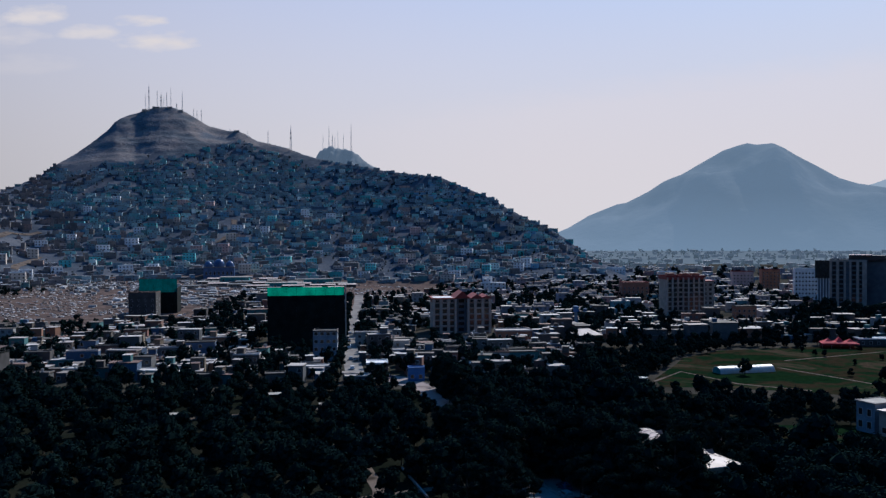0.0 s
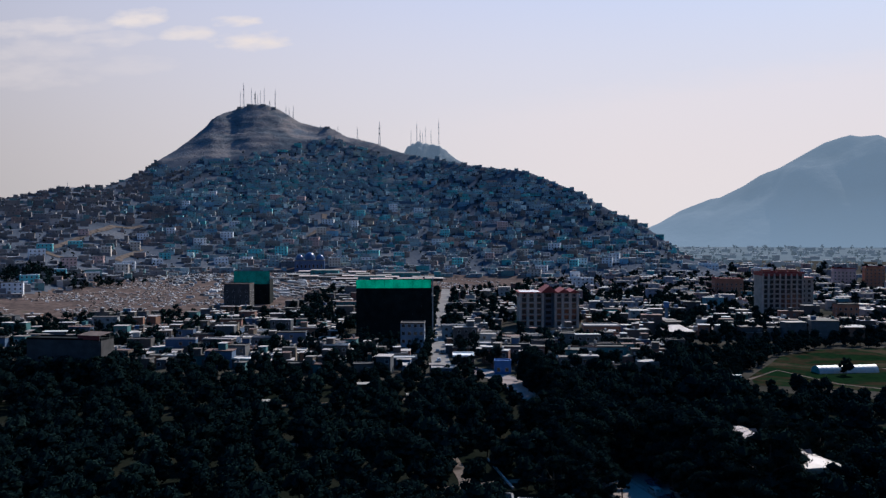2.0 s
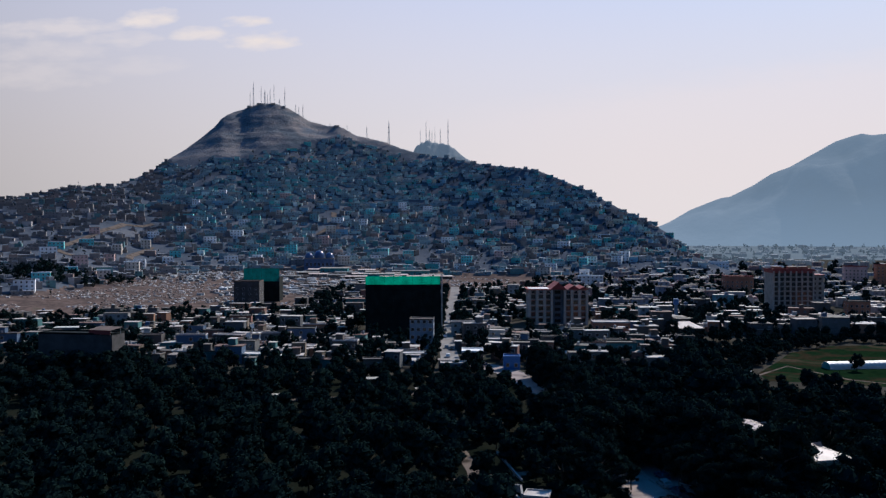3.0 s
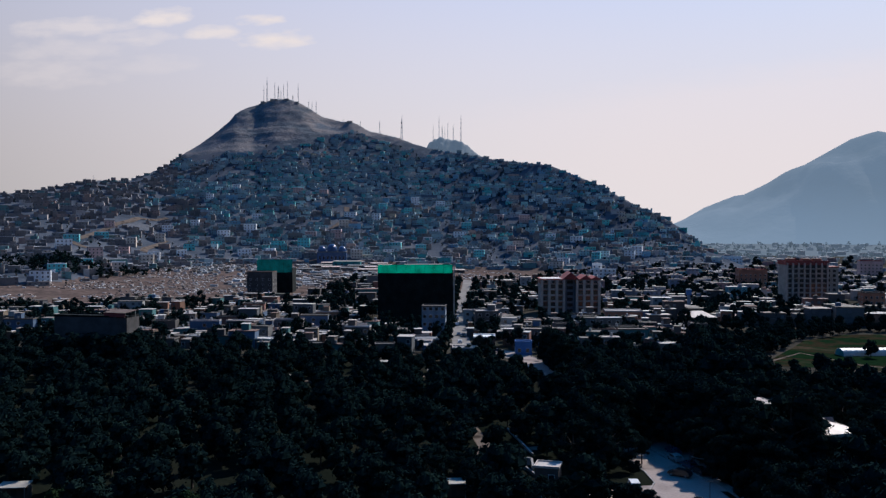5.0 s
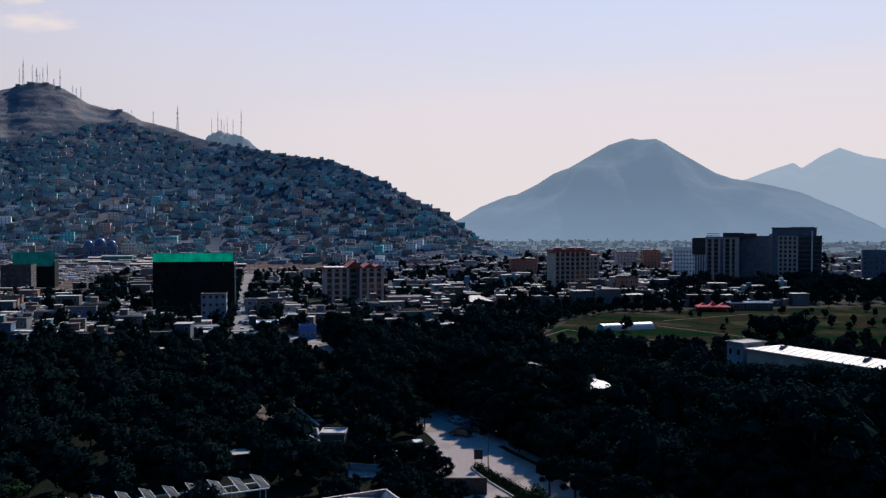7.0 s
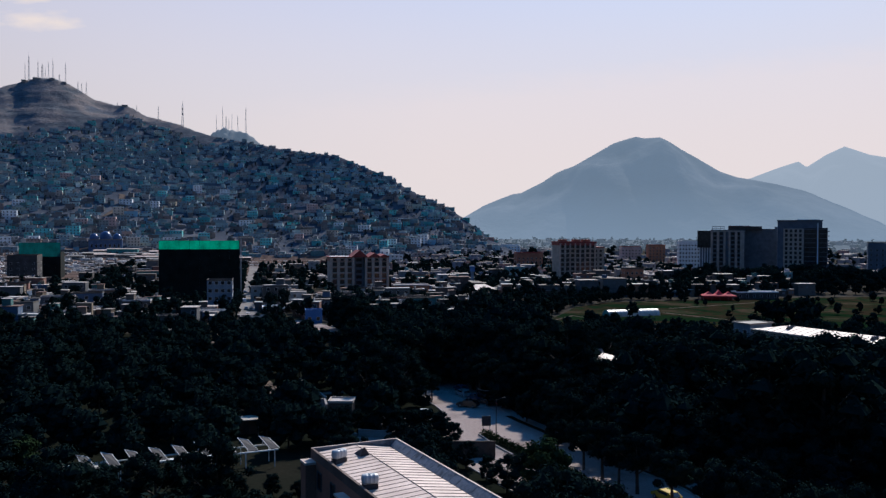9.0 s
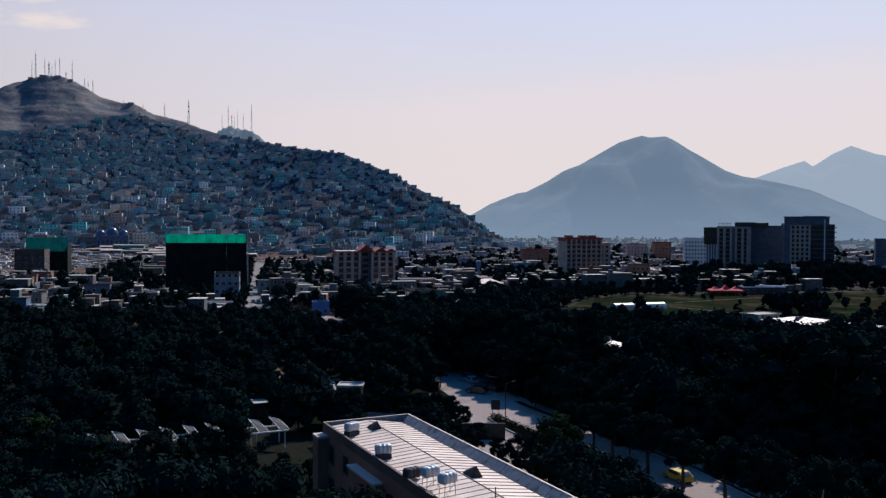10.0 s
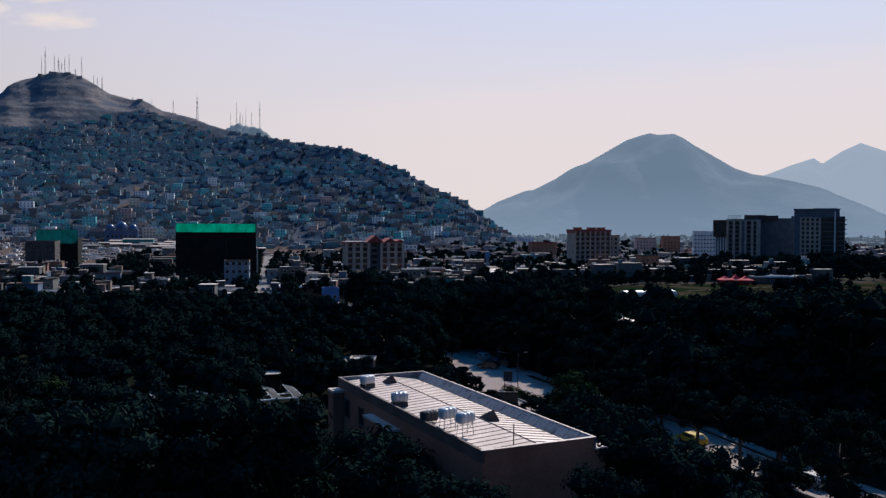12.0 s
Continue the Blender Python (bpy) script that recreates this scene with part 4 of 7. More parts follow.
def grove(name, spots, label, leaves=(16, 26), size=0.5, z=terrain, mat="leaf"):
    """Many far trees in one mesh: (x, y, height)."""
    s = Shape()
    for x, y, h in spots:
        z0, w = z(x, y), h * rnd.uniform(0.34, 0.46)
        s.tube((x, y, z0 - 0.3), (x, y, z0 + h * 0.6), h * 0.03, h * 0.015, 4, 1)
        for c in range(leaves[0]):
            a, q, f = rnd.uniform(0, 6.28), math.sqrt(rnd.random()), rnd.random()
            o = w * q * (0.25 + 0.6 * math.sin(math.pi * (0.15 + 0.8 * f)))
            c0, cr = Vector((x + o * math.cos(a), y + o * math.sin(a), z0 + h * (0.22 + 0.62 * f))), w * rnd.uniform(0.28, 0.46)
            k6 = [cr * rnd.uniform(0.7, 1.0) for _ in range(6)]
            s.add([c0 + Vector(v) for v in ((k6[0], 0, 0), (-k6[1], 0, 0), (0, k6[2], 0), (0, -k6[3], 0), (0, 0, k6[4]), (0, 0, -k6[5]))], OCTA)
            for _ in range(leaves[1]):
                n = Vector((rnd.gauss(0, 1), rnd.gauss(0, 1), rnd.gauss(0.3, 1))).normalized()
                p = c0 + n * cr * rnd.uniform(0.6, 1.1)
                n = (n + Vector((rnd.gauss(0, 0.3), rnd.gauss(0, 0.3), rnd.gauss(0.1, 0.3)))).normalized()
                u = n.orthogonal().normalized()
                w2, k = n.cross(u), size * rnd.uniform(0.6, 1.4) * h / 10
                s.add([p - u * k, p - w2 * k * 0.6, p + u * k, p + w2 * k * 0.6], [(0, 1, 2, 3)])
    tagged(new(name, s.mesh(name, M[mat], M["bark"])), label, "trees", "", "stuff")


# ---- the building with the sheet roof in front of the park ----
def sheet_roof_building():
    W, L, Z = 10.0, 32.9, 11.73
    eave = Z - 0.85
    t = thing("flat_block", pose(6.36, 75.0, 0, 0, 0, 19.2), "pink-brown three-storey block with a pale ribbed sheet roof", "building")
    part("wall", Shape().box(0, 0, -0.5, W, L, eave + 0.42).mesh("wall", M["pink"]), t)
    # parapets: low on the west, tall with sloping sheets on the east and north
    part("parapet", Shape().box(-W / 2 + 0.11, 0, eave - 0.08, 0.26, L + 0.04, Z - eave + 0.08).mesh("parapet", M["brown"]), t, label="low dark west parapet")
    part("parapet", Shape().box(0, L / 2 - 0.11, eave - 0.08, W - 0.3, 0.26, Z - eave + 0.08).mesh("parapet", M["lead"]), t, label="blue-grey north parapet")
    part("parapet", Shape().box(W / 2 - 0.11, 0, eave - 0.08, 0.26, L + 0.04, Z - eave + 0.08).mesh("parapet", M["lead"]), t, label="blue-grey east parapet")
    part("coping", Shape().box(0, L / 2 - 0.11, Z, W + 0.04, 0.16, 0.03).mesh("coping", M["sheet"]), t, label="thin pale coping")
    part("coping", Shape().box(W / 2 - 0.11, -0.1, Z, 0.16, L - 0.5, 0.035).mesh("coping", M["sheet"]), t, label="thin pale coping")
    n = 22
    for i in range(n):
        y0, y1 = -L / 2 + 0.2 + (L - 0.6) * i / n, -L / 2 + 0.2 + (L - 0.6) * (i + 1) / n - 0.05
        jog = 0.02 * math.sin(i * 2.3)
        part("parapet_sheet", Shape().sheet([(W / 2 - 1.05 + jog, y0, eave + 0.16), (W / 2 - 0.25, y0, Z - 0.03 + jog), (W / 2 - 0.25, y1, Z - 0.03), (W / 2 - 1.05, y1, eave + 0.16)], 0.05).mesh("parapet_sheet", M["lead"]), t, label="blue-grey flashing sheet")
    # ribbed sheets on both pitches, hipped at the far end
    step = 1.04
    count, half, crest, low = int((L - 0.55) / step), W / 2 - 0.25, Z - 0.14, (Z - 0.42, Z - 0.85)
    for side in (-1, 1):
        rim = low[0] if side < 0 else low[1]
        for i in range(count):
            y0 = -L / 2 + 0.28 + i * step
            y1 = y0 + step - 0.015
            pts = [(side * half, y0, rim), (0, y0, crest), (0, y1, crest), (side * half, y1, rim)]
            s = Shape().sheet(pts if side < 0 else pts[::-1], 0.04)
            # rib in the dark colour that paints its shadow line
            s.tube((side * half, y0 + 0.02, rim + 0.02), (0, y0 + 0.02, crest + 0.02), 0.024 if side < 0 else 0.034, n=4, slot=1)
            part("roof_sheet", s.mesh("roof_sheet", M["sheet"], M["seam"]), t)
    part("ridge_cap", Shape().tube((0, -L / 2 + 0.26, crest + 0.02), (0, L / 2 - 0.28, crest + 0.01), 0.05, n=6).mesh("ridge_cap", M["seam"]), t)
    part("parapet", Shape().box(0, -L / 2 + 0.11, eave - 0.08, W - 0.3, 0.26, Z - eave + 0.06).mesh("parapet", M["pink"]), t, label="low south parapet")
    part("coping", Shape().box(0, -L / 2 + 0.10, Z - 0.02, W + 0.06, 0.30, 0.04).mesh("coping", M["sheet"]), t, label="thin pale coping")
    # vents coloured near-black all over to paint in their shaded faces
    for x, y in ((-0.7, 12.2), (0.8, -7.0)):
        part("roof_vent", Shape().add([(x - 0.65, y - 0.6, eave + 0.55), (x + 0.65, y - 0.6, eave + 0.55), (x + 0.65, y + 1.1, eave + 0.55), (x - 0.65, y + 1.1, eave + 0.55), (x, y - 0.6, eave + 1.6), (x, y + 1.1, eave + 0.9)],
             [(0, 1, 4), (1, 2, 5, 4), (2, 3, 5), (3, 0, 4, 5), (3, 2, 1, 0)]).mesh("roof_vent", M["sign"]), t, label="small dark gabled roof vent")
    for z in (1.2, 4.6, 8.0):
        for i in range(2 if z == 8.0 else 7):
            put_window(t, pose(-W / 2, L / 2 - 3 - i * 4.3, z, 0, 0, -90), 1.4, 1.9, frame_mat=M["shade_grey"])
    part("canopy", Shape().box(-W / 2 - 0.5, 2.6, 9.7, 1.0, 7.0, 0.2).mesh("canopy", M["sheet"]), t, label="pale sheet canopy over the west door")
    part("canopy", Shape().box(-W / 2 - 0.6, L / 2 - 0.9, 10.4, 1.2, 1.8, 0.25).mesh("canopy", M["sheet"]), t, label="pale slab at the corner")
    part("side_shaft", Shape().box(-W / 2 - 0.6, L / 2 - 0.9, -0.5, 1.1, 1.7, 10.9).mesh("side_shaft", M["pink"]), t)
    part("side_shaft", Shape().box(W / 2 + 0.5, -L / 2 + 2.5, -0.5, 0.98, 4.8, 11.2).mesh("side_shaft", M["pink"]), t)
    part("canopy", Shape().box(W / 2 + 0.55, -L / 2 + 2.5, 10.71, 1.2, 5.0, 0.16).mesh("canopy", M["sheet"]), t, label="pale capping slab")
    part("vent_pipe", Shape().tube((-1.6, -L / 2 + 1.3, eave + 0.5), (-1.6, -L / 2 + 1.3, eave + 2.2), 0.05, n=6).mesh("vent_pipe", M["seam"]), t)
    base = t.matrix_world

    def tank(x, y, lift, turn, label, skin="tank"):
        w = base @ pose(x, y, Z - 0.14 - 0.28 * abs(x) / 4.75 + 0.06, 0, 0, turn) @ Matrix.Diagonal((0.94, 0.84, 0.82, 1))
        k = thing("water_tank", w, label, "water tank", "roof water tanks")
        prof = [(-0.84, 0.16), (-0.82, 0.34), (-0.74, 0.48), (-0.66, 0.53)]
        for b in (-0.42, 0.0, 0.42):
            prof += [(b - 0.05, 0.53), (b - 0.03, 0.545), (b + 0.03, 0.545), (b + 0.05, 0.53)]
        prof += [(-x, r) for x, r in prof[3::-1]]
        s = Shape().lathe(prof, lift + 0.55)
        part("tank_body", s.mesh("tank_body", M[skin], smooth=True), k)
        part("lid", Shape().tube((0, 0, lift + 1.05), (0, 0, lift + 1.16), 0.2, 0.17, n=10).mesh("lid", M["tank"]), k)
        if lift < 0.7 and skin == "tank":
            part("plinth", Shape().box(0, 0, -0.2, 1.5, 0.95, lift + 0.2).mesh("plinth", M["sign"]), k, label="dark block plinth")
        for lx in (-0.55, 0.55):
            part("saddle", Shape().box(lx, 0, lift, 0.09, 0.8, 0.18).mesh("saddle", M["steel"]), k)
            for ly in (-0.36, 0.36):
                part("leg", Shape().tube((lx * 1.15, ly * 1.15, -0.25), (lx, ly, lift + 0.1), 0.035, n=6).mesh("leg", M["steel"]), k)
        part("brace", Shape().tube((-0.6, -0.38, 0.1), (0.58, -0.37, lift), 0.022, n=5).mesh("brace", M["steel"]), k)
        return k

    return tank


roof_tank = sheet_roof_building()
for x, y, lift, turn, label, skin in ((-3.7, 11.0, 0.5, 20, "white plastic water tank on a low steel stand", "tank"), (-4.0, 1.6, 0.5, -10, "white plastic water tank lying on a low steel stand", "tank"), (-4.2, -5.4, 0.12, 12, "dull dark water tank on the sheet roof", "sign"),
                                      (-3.8, -8.2, 1.05, 10, "white plastic water tank on a tall steel stand", "tank"), (-3.45, -10.7, 1.15, 15, "white plastic water tank on a tall braced stand", "tank")):
    roof_tank(x, y, lift, turn, label, skin)


# ---- park furniture by the road ----
def hut():
    t = thing("hut", pose(-0.3, 154.5, 0, 0, 0, -8), "small dull brown guard hut with a pale flat roof", "hut")
    part("wall", Shape().box(0, 0, 0, 4.4, 3.8, 3.4).mesh("wall", M["brown"]), t)
    part("roof", slab_roof(4.4, 3.8, 3.4, 0.25, 0.3).mesh("roof", M["dull_sheet"]), t)
    part("door", Shape().box(-0.9, -1.93, 0, 1.0, 0.1, 2.1).mesh("door", M["brown"]), t)
    put_window(t, pose(0.9, -1.9, 1.1), 1.2, 1.2)


def sign_board():
    t = thing("sign_board", pose(24.2, 139.2, 0.22, 0, 0, -6), "dark road sign board on two steel posts", "sign")
    for x in (-0.55, 0.55):
        part("post", Shape().tube((x, 0.05, -0.2), (x, 0.05, 3.2), 0.06, n=8).mesh("post", M["steel"]), t)
    part("board", Shape().box(0, -0.05, 1.5, 1.5, 0.08, 1.7).mesh("board", M["sign"]), t)
    t = thing("lamp_post", pose(25.4, 136.5, 0.22, 0, 0, 10), "slim dark street lamp post on the median", "street lamp")
    part("pole", Shape().tube((0, 0, -0.2), (0, 0, 6.5), 0.10, 0.06, n=8).mesh("pole", M["sign"]), t)
    part("arm", Shape().tube((0, 0, 6.4), (1.2, 0, 6.8), 0.045, n=6).mesh("arm", M["sign"]), t)
    part("lamp_head", Shape().box(1.4, 0, 6.72, 0.6, 0.24, 0.12, taper=0.8).mesh("lamp_head", M["sign"]), t)


def shade_frames():
    """A long white steel frame with slanting mesh panels."""
    t = thing("shade_frame", pose(-38.85, 114.1, 0, 0, 0, 19), "long white steel frame carrying slanting pale panels", "frame")
    for y in (0, 3.4):
        part("beam", Shape().box(15.3, y, 2.5, 31.0, 0.16, 0.18).mesh("beam", M["white"]), t)
        for i in range(8):
            part("post", Shape().tube((0.3 + 4.28 * i, y, -0.2), (0.3 + 4.28 * i, y, 2.5), 0.07, n=6).mesh("post", M["white"]), t)
    for i in range(10):
        x = 1.2 + 3.16 * i
        s = Shape().sheet([(x, 0.2, 2.75), (x + 1.4, 0.2, 2.75), (x + 0.5, 3.0, 3.7), (x - 1.0, 3.2, 4.1)], 0.05)
        p = part("panel", s.mesh("panel", M["shade_grey"]), t, label="slanting grey mesh panel")
        f = Shape()
        f.tube((x, 0.2, 2.7), (x - 1.0, 3.2, 4.1), 0.05, n=5).tube((x + 1.4, 0.2, 2.7), (x + 0.5, 3.0, 3.7), 0.05, n=5).tube((x - 1.0, 3.2, 4.1), (x + 0.5, 3.0, 3.7), 0.05, n=5).tube((x - 0.4, 3.3, 2.6), (x - 0.4, 3.1, 3.9), 0.05, n=5)
        part("panel_frame", f.mesh("panel_frame", M["white"]), p)
    part("deck", Shape().box(5.6, 0.9, 2.72, 5.2, 2.2, 0.08).mesh("deck", M["cream"]), t, label="white sheet lying on the frame")
    part("deck", Shape().box(17, 0.4, 2.72, 12, 0.9, 0.06).mesh("deck", M["white"]), t, label="white edge boards")


def overhead_cable():
    t = thing("overhead_cable", pose(0, 0, 0), "pale sagging cable slung between the roadside trees", "cable")
    for k, (p, q, sag) in enumerate(((Vector((27.1, 166.9, 2.9)), Vector((32.9, 165.9, 3.9)), 0.9), (Vector((32.9, 165.9, 3.9)), Vector((34.1, 165.6, 2.1)), 0.3))):
        s, last = Shape(), p
        for i in range(1, 11):
            f = i / 10
            here = p.lerp(q, f) - Vector((0, 0, sag * 4 * f * (1 - f)))
            s.tube(last, here, 0.07, n=5)
            last = here
        part("span", s.mesh("span", M["frame"]), t)
    for p in (Vector((27.1, 166.9, 0)), Vector((32.9, 165.9, 0))):
        part("pole", Shape().tube(p - Vector((0, 0, 0.2)), p + Vector((0, 0, 4.1)), 0.09, 0.07, n=8).mesh("pole", M["sign"]), t)


CARS = {}


def car(x, y, turn, paint, label, van=False, small=False):
    key = (paint, van)
    m = pose(x, y, 0.04, 0, 0, turn)
    if key in CARS:
        return tagged(copy_thing(CARS[key], m), label)
    t = thing("car", m, label, "car", "cars on the road")
    L, W, H = (4.7, 1.85, 1.95) if van else (4.4, 1.75, 1.45)
    s = Shape()
    prof = [(-L / 2, 0.35), (L / 2, 0.35), (L / 2 - 0.05, 0.75), (L / 2 - 0.95, 0.92), (L / 2 - 1.6, H), (-L / 2 + (0.35 if van else 0.9), H), (-L / 2 + 0.08, 0.95)]
    n = len(prof)
    body = [(a, sgn * W / 2 * (0.86 if z > 1.1 else 1.0), z) for sgn in (-1, 1) for a, z in prof]
    s.add(body, [tuple(range(n)), tuple(range(2 * n - 1, n - 1, -1))] + [(i, i + n, (i + 1) % n + n, (i + 1) % n) for i in range(n)])
    part("body", s.mesh("body", M["car_" + paint]), t)
    for sgn in (-1, 1):
        part("side_window", Shape().box(-0.1, sgn * W * 0.465, 0.98, L * 0.46, 0.05, H - 1.12, taper=0.92).mesh("side_window", M["window"]), t)
    part("windscreen", Shape().sheet([(L / 2 - 1.0, -W * 0.40, 0.97), (L / 2 - 1.0, W * 0.40, 0.97), (L / 2 - 1.56, W * 0.36, H - 0.05), (L / 2 - 1.56, -W * 0.36, H - 0.05)][::1]).mesh("windscreen", M["window"]), t, pose(0.03, 0, 0.02))
    part("rear_window", Shape().sheet([(-L / 2 + 0.18, W * 0.38, 1.02), (-L / 2 + 0.18, -W * 0.38, 1.02), (-L / 2 + (0.36 if van else 0.82), -W * 0.36, H - 0.08), (-L / 2 + (0.36 if van else 0.82), W * 0.36, H - 0.08)]).mesh("rear_window", M["window"]), t, pose(-0.03, 0, 0.02))
    for a in (-L * 0.31, L * 0.31):
        for sgn in (-1, 1):
            w = part("wheel", Shape().tube((a, sgn * (W / 2 - 0.2), 0.33), (a, sgn * (W / 2 + 0.02), 0.33), 0.33, n=14).mesh("wheel", M["tyre"]), t)
            part("rim", Shape().tube((a, sgn * (W / 2 + 0.015), 0.33), (a, sgn * (W / 2 + 0.035), 0.33), 0.19, n=10).mesh("rim", M["steel"]), w)
    for sgn in (-1, 1):
        part("headlight", Shape().box(L / 2 - 0.04, sgn * W * 0.36, 0.60, 0.08, 0.34, 0.15).mesh("headlight", M["tank"]), t)
    CARS[key] = t
    return t


def garden_wall(points, high, mat, label):
    t = thing("garden_wall", pose(points[0][0], points[0][1], 0), label, "wall")
    for (a, b), (c, d) in zip(points, points[1:]):
        v = Vector((c - a, d - b))
        mid = ((a + c) / 2 - points[0][0], (b + d) / 2 - points[0][1])
        part("wall_run", Shape().box(mid[0], mid[1], -0.2, v.length, 0.3, high + 0.2, math.atan2(v.y, v.x)).mesh("wall_run", mat), t)
        part("coping", Shape().box(mid[0], mid[1], high, v.length + 0.1, 0.42, 0.1, math.atan2(v.y, v.x)).mesh("coping", M["kerb"]), t, label="pale coping") if mat != M["bark"] else None


garden_wall([(2.5, 141.0), (8.6, 138.6), (6.2, 146.6)], 1.2, M["kerb"], "low pale concrete wall beside the side road")
garden_wall([(16.6, 126.2), (23.2, 125.4)], 2.6, M["bark"], "dark plastered wall at the edge of the boulevard")
garden_wall([(-14, 169.5), (-3.6, 166.5), (-3.2, 161)], 1.4, M["kerb"], "low pale wall behind the guard hut")
garden_wall([(-9.9, 196), (-6.6, 184.5), (-3.5, 173.8)], 0.35, M["kerb"], "low pale wall stepping down beside the park path")
garden_wall([(-7.2, 168.4), (-4.4, 163), (-2.6, 158.6)], 0.5, M["kerb"], "low pale wall behind the guard hut")
garden_wall([(-6.3, 150.5), (-2.0, 146), (2.2, 141.2)], 0.4, M["kerb"], "low pale wall in front of the guard hut")
KIOSKS = ((-16.7, 145.0, 4.2, 3.6, 2.6), (-53.4, 278, 9, 4, 2.6), (-78.9, 246.6, 6, 3, 2.5), (-36.5, 258, 3.5, 3.5, 3.0), (-92, 133, 5, 4, 2.6))


def kiosk(x, y, w, d, h):
    t = thing("park_kiosk", pose(x, y, 0, 0, 0, 15), "small park shelter with a pale flat roof under trees", "kiosk", "park shelters")
    part("wall", Shape().box(0, d * 0.2, -0.2, w - 0.4, d * 0.55, h + 0.2).mesh("wall", M["brown"]), t)
    part("roof", Shape().box(0, 0, h, w, d, 0.16).mesh("roof", M["cream"]), t, label="pale flat roof slab")
    for px in (-w / 2 + 0.25, w / 2 - 0.25):
        part("post", Shape().tube((px, -d / 2 + 0.25, -0.2), (px, -d / 2 + 0.25, h), 0.07, n=6).mesh("post", M["steel"]), t)
    part("door", Shape().box(0, -d * 0.075 - 0.03, 0, 0.9, 0.08, 2.0).mesh("door", M["shade_grey"]), t)


for spot in KIOSKS:
    kiosk(*spot)
hut()
sign_board()
shade_frames()
overhead_cable()
for x, y, turn, paint, label, van in ((15.1, 151.0, 275, "white", "white estate car waiting at the junction", True), (24.6, 162.6, 150, "black", "dark saloon turning at the junction", False), (31.4, 162.5, 110, "red", "small red car under the trees", False),
                                      (28.6, 164.5, 110, "black", "dark car parked in tree shade", False), (27.2, 168.5, 110, "dark_blue", "dark blue car parked in tree shade", False), (25.2, 173.5, 108, "silver", "silver saloon in tree shade", False),
                                      (30.2, 174.0, 112, "black", "black car parked in tree shade", False), (8.2, 153.0, 10, "silver", "silver car in the side road", False), (41.6, 102.5, 107, "yellow", "yellow and black taxi driving along the boulevard", False),
                                      (25.6, 179.0, 108, "dark_blue", "dark car passing the median", False), (15.6, 189.0, 108, "white", "white saloon on the boulevard", False), (47.5, 84.0, 107, "silver", "silver car on the boulevard", False),
                                      (-37.5, 345.0, 95, "white", "white car in the dusty street", False), (-41.0, 372.0, 95, "silver", "silver car in the dusty street", False), (-38.5, 368.0, 275, "black", "dark car in the dusty street", False), (-46.0, 410.0, 96, "white", "white car far up the street", True),
                                      (-49.0, 436.0, 276, "black", "dark car far up the street", False), (-52.2, 470.0, 95, "silver", "silver car far up the street", False), (-29.0, 327.0, 30, "white", "white car at the street corner", False), (-21.0, 322.0, 25, "dark_blue", "dark car at the street corner", False)):
    car(x, y, turn, paint, label, van)


# ---- landmark buildings ----
def netted_building(x0, x1, y, depth, high, top_net, band_h, label, side_pole=True, turn=8):
    """A concrete frame under construction, hung with dark netting and a bright net round the top."""
    w, cx = x1 - x0, (x0 + x1) / 2
    t = thing("building_site", pose(cx, y + depth / 2, 0, 0, 0, turn), label, "building")
    lev = int((high - band_h) / 3.4)
    for k in range(lev + 1):
        part("floor_slab", Shape().box(0, 0.5, (high - band_h) * k / lev - 0.3, w - 0.8, depth - 0.8, 0.3).mesh("floor_slab", M["grey"]), t)
    for i in range(7):
        for yy in (-depth / 2 + 1.2, depth / 2 - 1.2):
            part("column", Shape().box(-w / 2 + 1 + (w - 2) * i / 6, yy, -1, 0.55, 0.55, high - band_h + 1).mesh("column", M["grey"]), t)
    n = 8
    for i in range(n):
        a, b = -w / 2 + w * i / n, -w / 2 + w * (i + 1) / n - 0.06
        s, cols, rows = Shape(), 5, 9
        for r in range(rows + 1):
            for c in range(cols + 1):
                px, pz = a + (b - a) * c / cols, -1 + (high - band_h + 1) * r / rows
                s.v.append((px, -depth / 2 + 0.25 * noise.noise(Vector((px * 0.5, pz * 0.3, x0))), pz))
        for r in range(rows):
            for c in range(cols):
                k = r * (cols + 1) + c
                s.f.append((k, k + 1, k + cols + 2, k + cols + 1))
                s.m.append(0)
        part("net_panel", s.mesh("net_panel", M["net_dark"], smooth=True), t, label="dark debris netting panel")
        s = Shape()
        for r in range(4):
            for c in range(cols + 1):
                px, pz = a + (b - a) * c / cols, high - band_h + band_h * r / 3 + (0.15 * noise.noise(Vector((px, 3, x0))) if r == 3 else 0)
                s.v.append((px, -depth / 2 - 0.06 + 0.2 * noise.noise(Vector((px * 0.6, pz * 0.4, x0 + 5))), pz))
        for r in range(3):
            for c in range(cols):
                k = r * (cols + 1) + c
                s.f.append((k, k + 1, k + cols + 2, k + cols + 1))
                s.m.append(0)
        part("top_net", s.mesh("top_net", top_net, smooth=True), t, label="bright netting stretched round the top storey")
    for sx in (-1, 1):
        part("side_net", Shape().box(sx * (w / 2 - 0.04), 0, -1, 0.06, depth - 0.1, high - band_h * 0.55).mesh("side_net", M["net_dark"]), t, label="dark netting on the side")
    for i in range(9):
        px = -w / 2 + w * i / 8
        part("scaffold_pole", Shape().tube((px, -depth / 2 - 0.2, -1), (px, -depth / 2 - 0.2, high + rnd.uniform(0, 0.8)), 0.05, n=5).mesh("scaffold_pole", M["net_dark"]), t)
    if side_pole:
        part("hoist_mast", Shape().box(w / 2 + 0.7, -depth / 2 + 0.6, -1, 0.6, 0.6, high + 2).mesh("hoist_mast", M["steel"]), t, label="pale hoist mast at the corner")
    return t


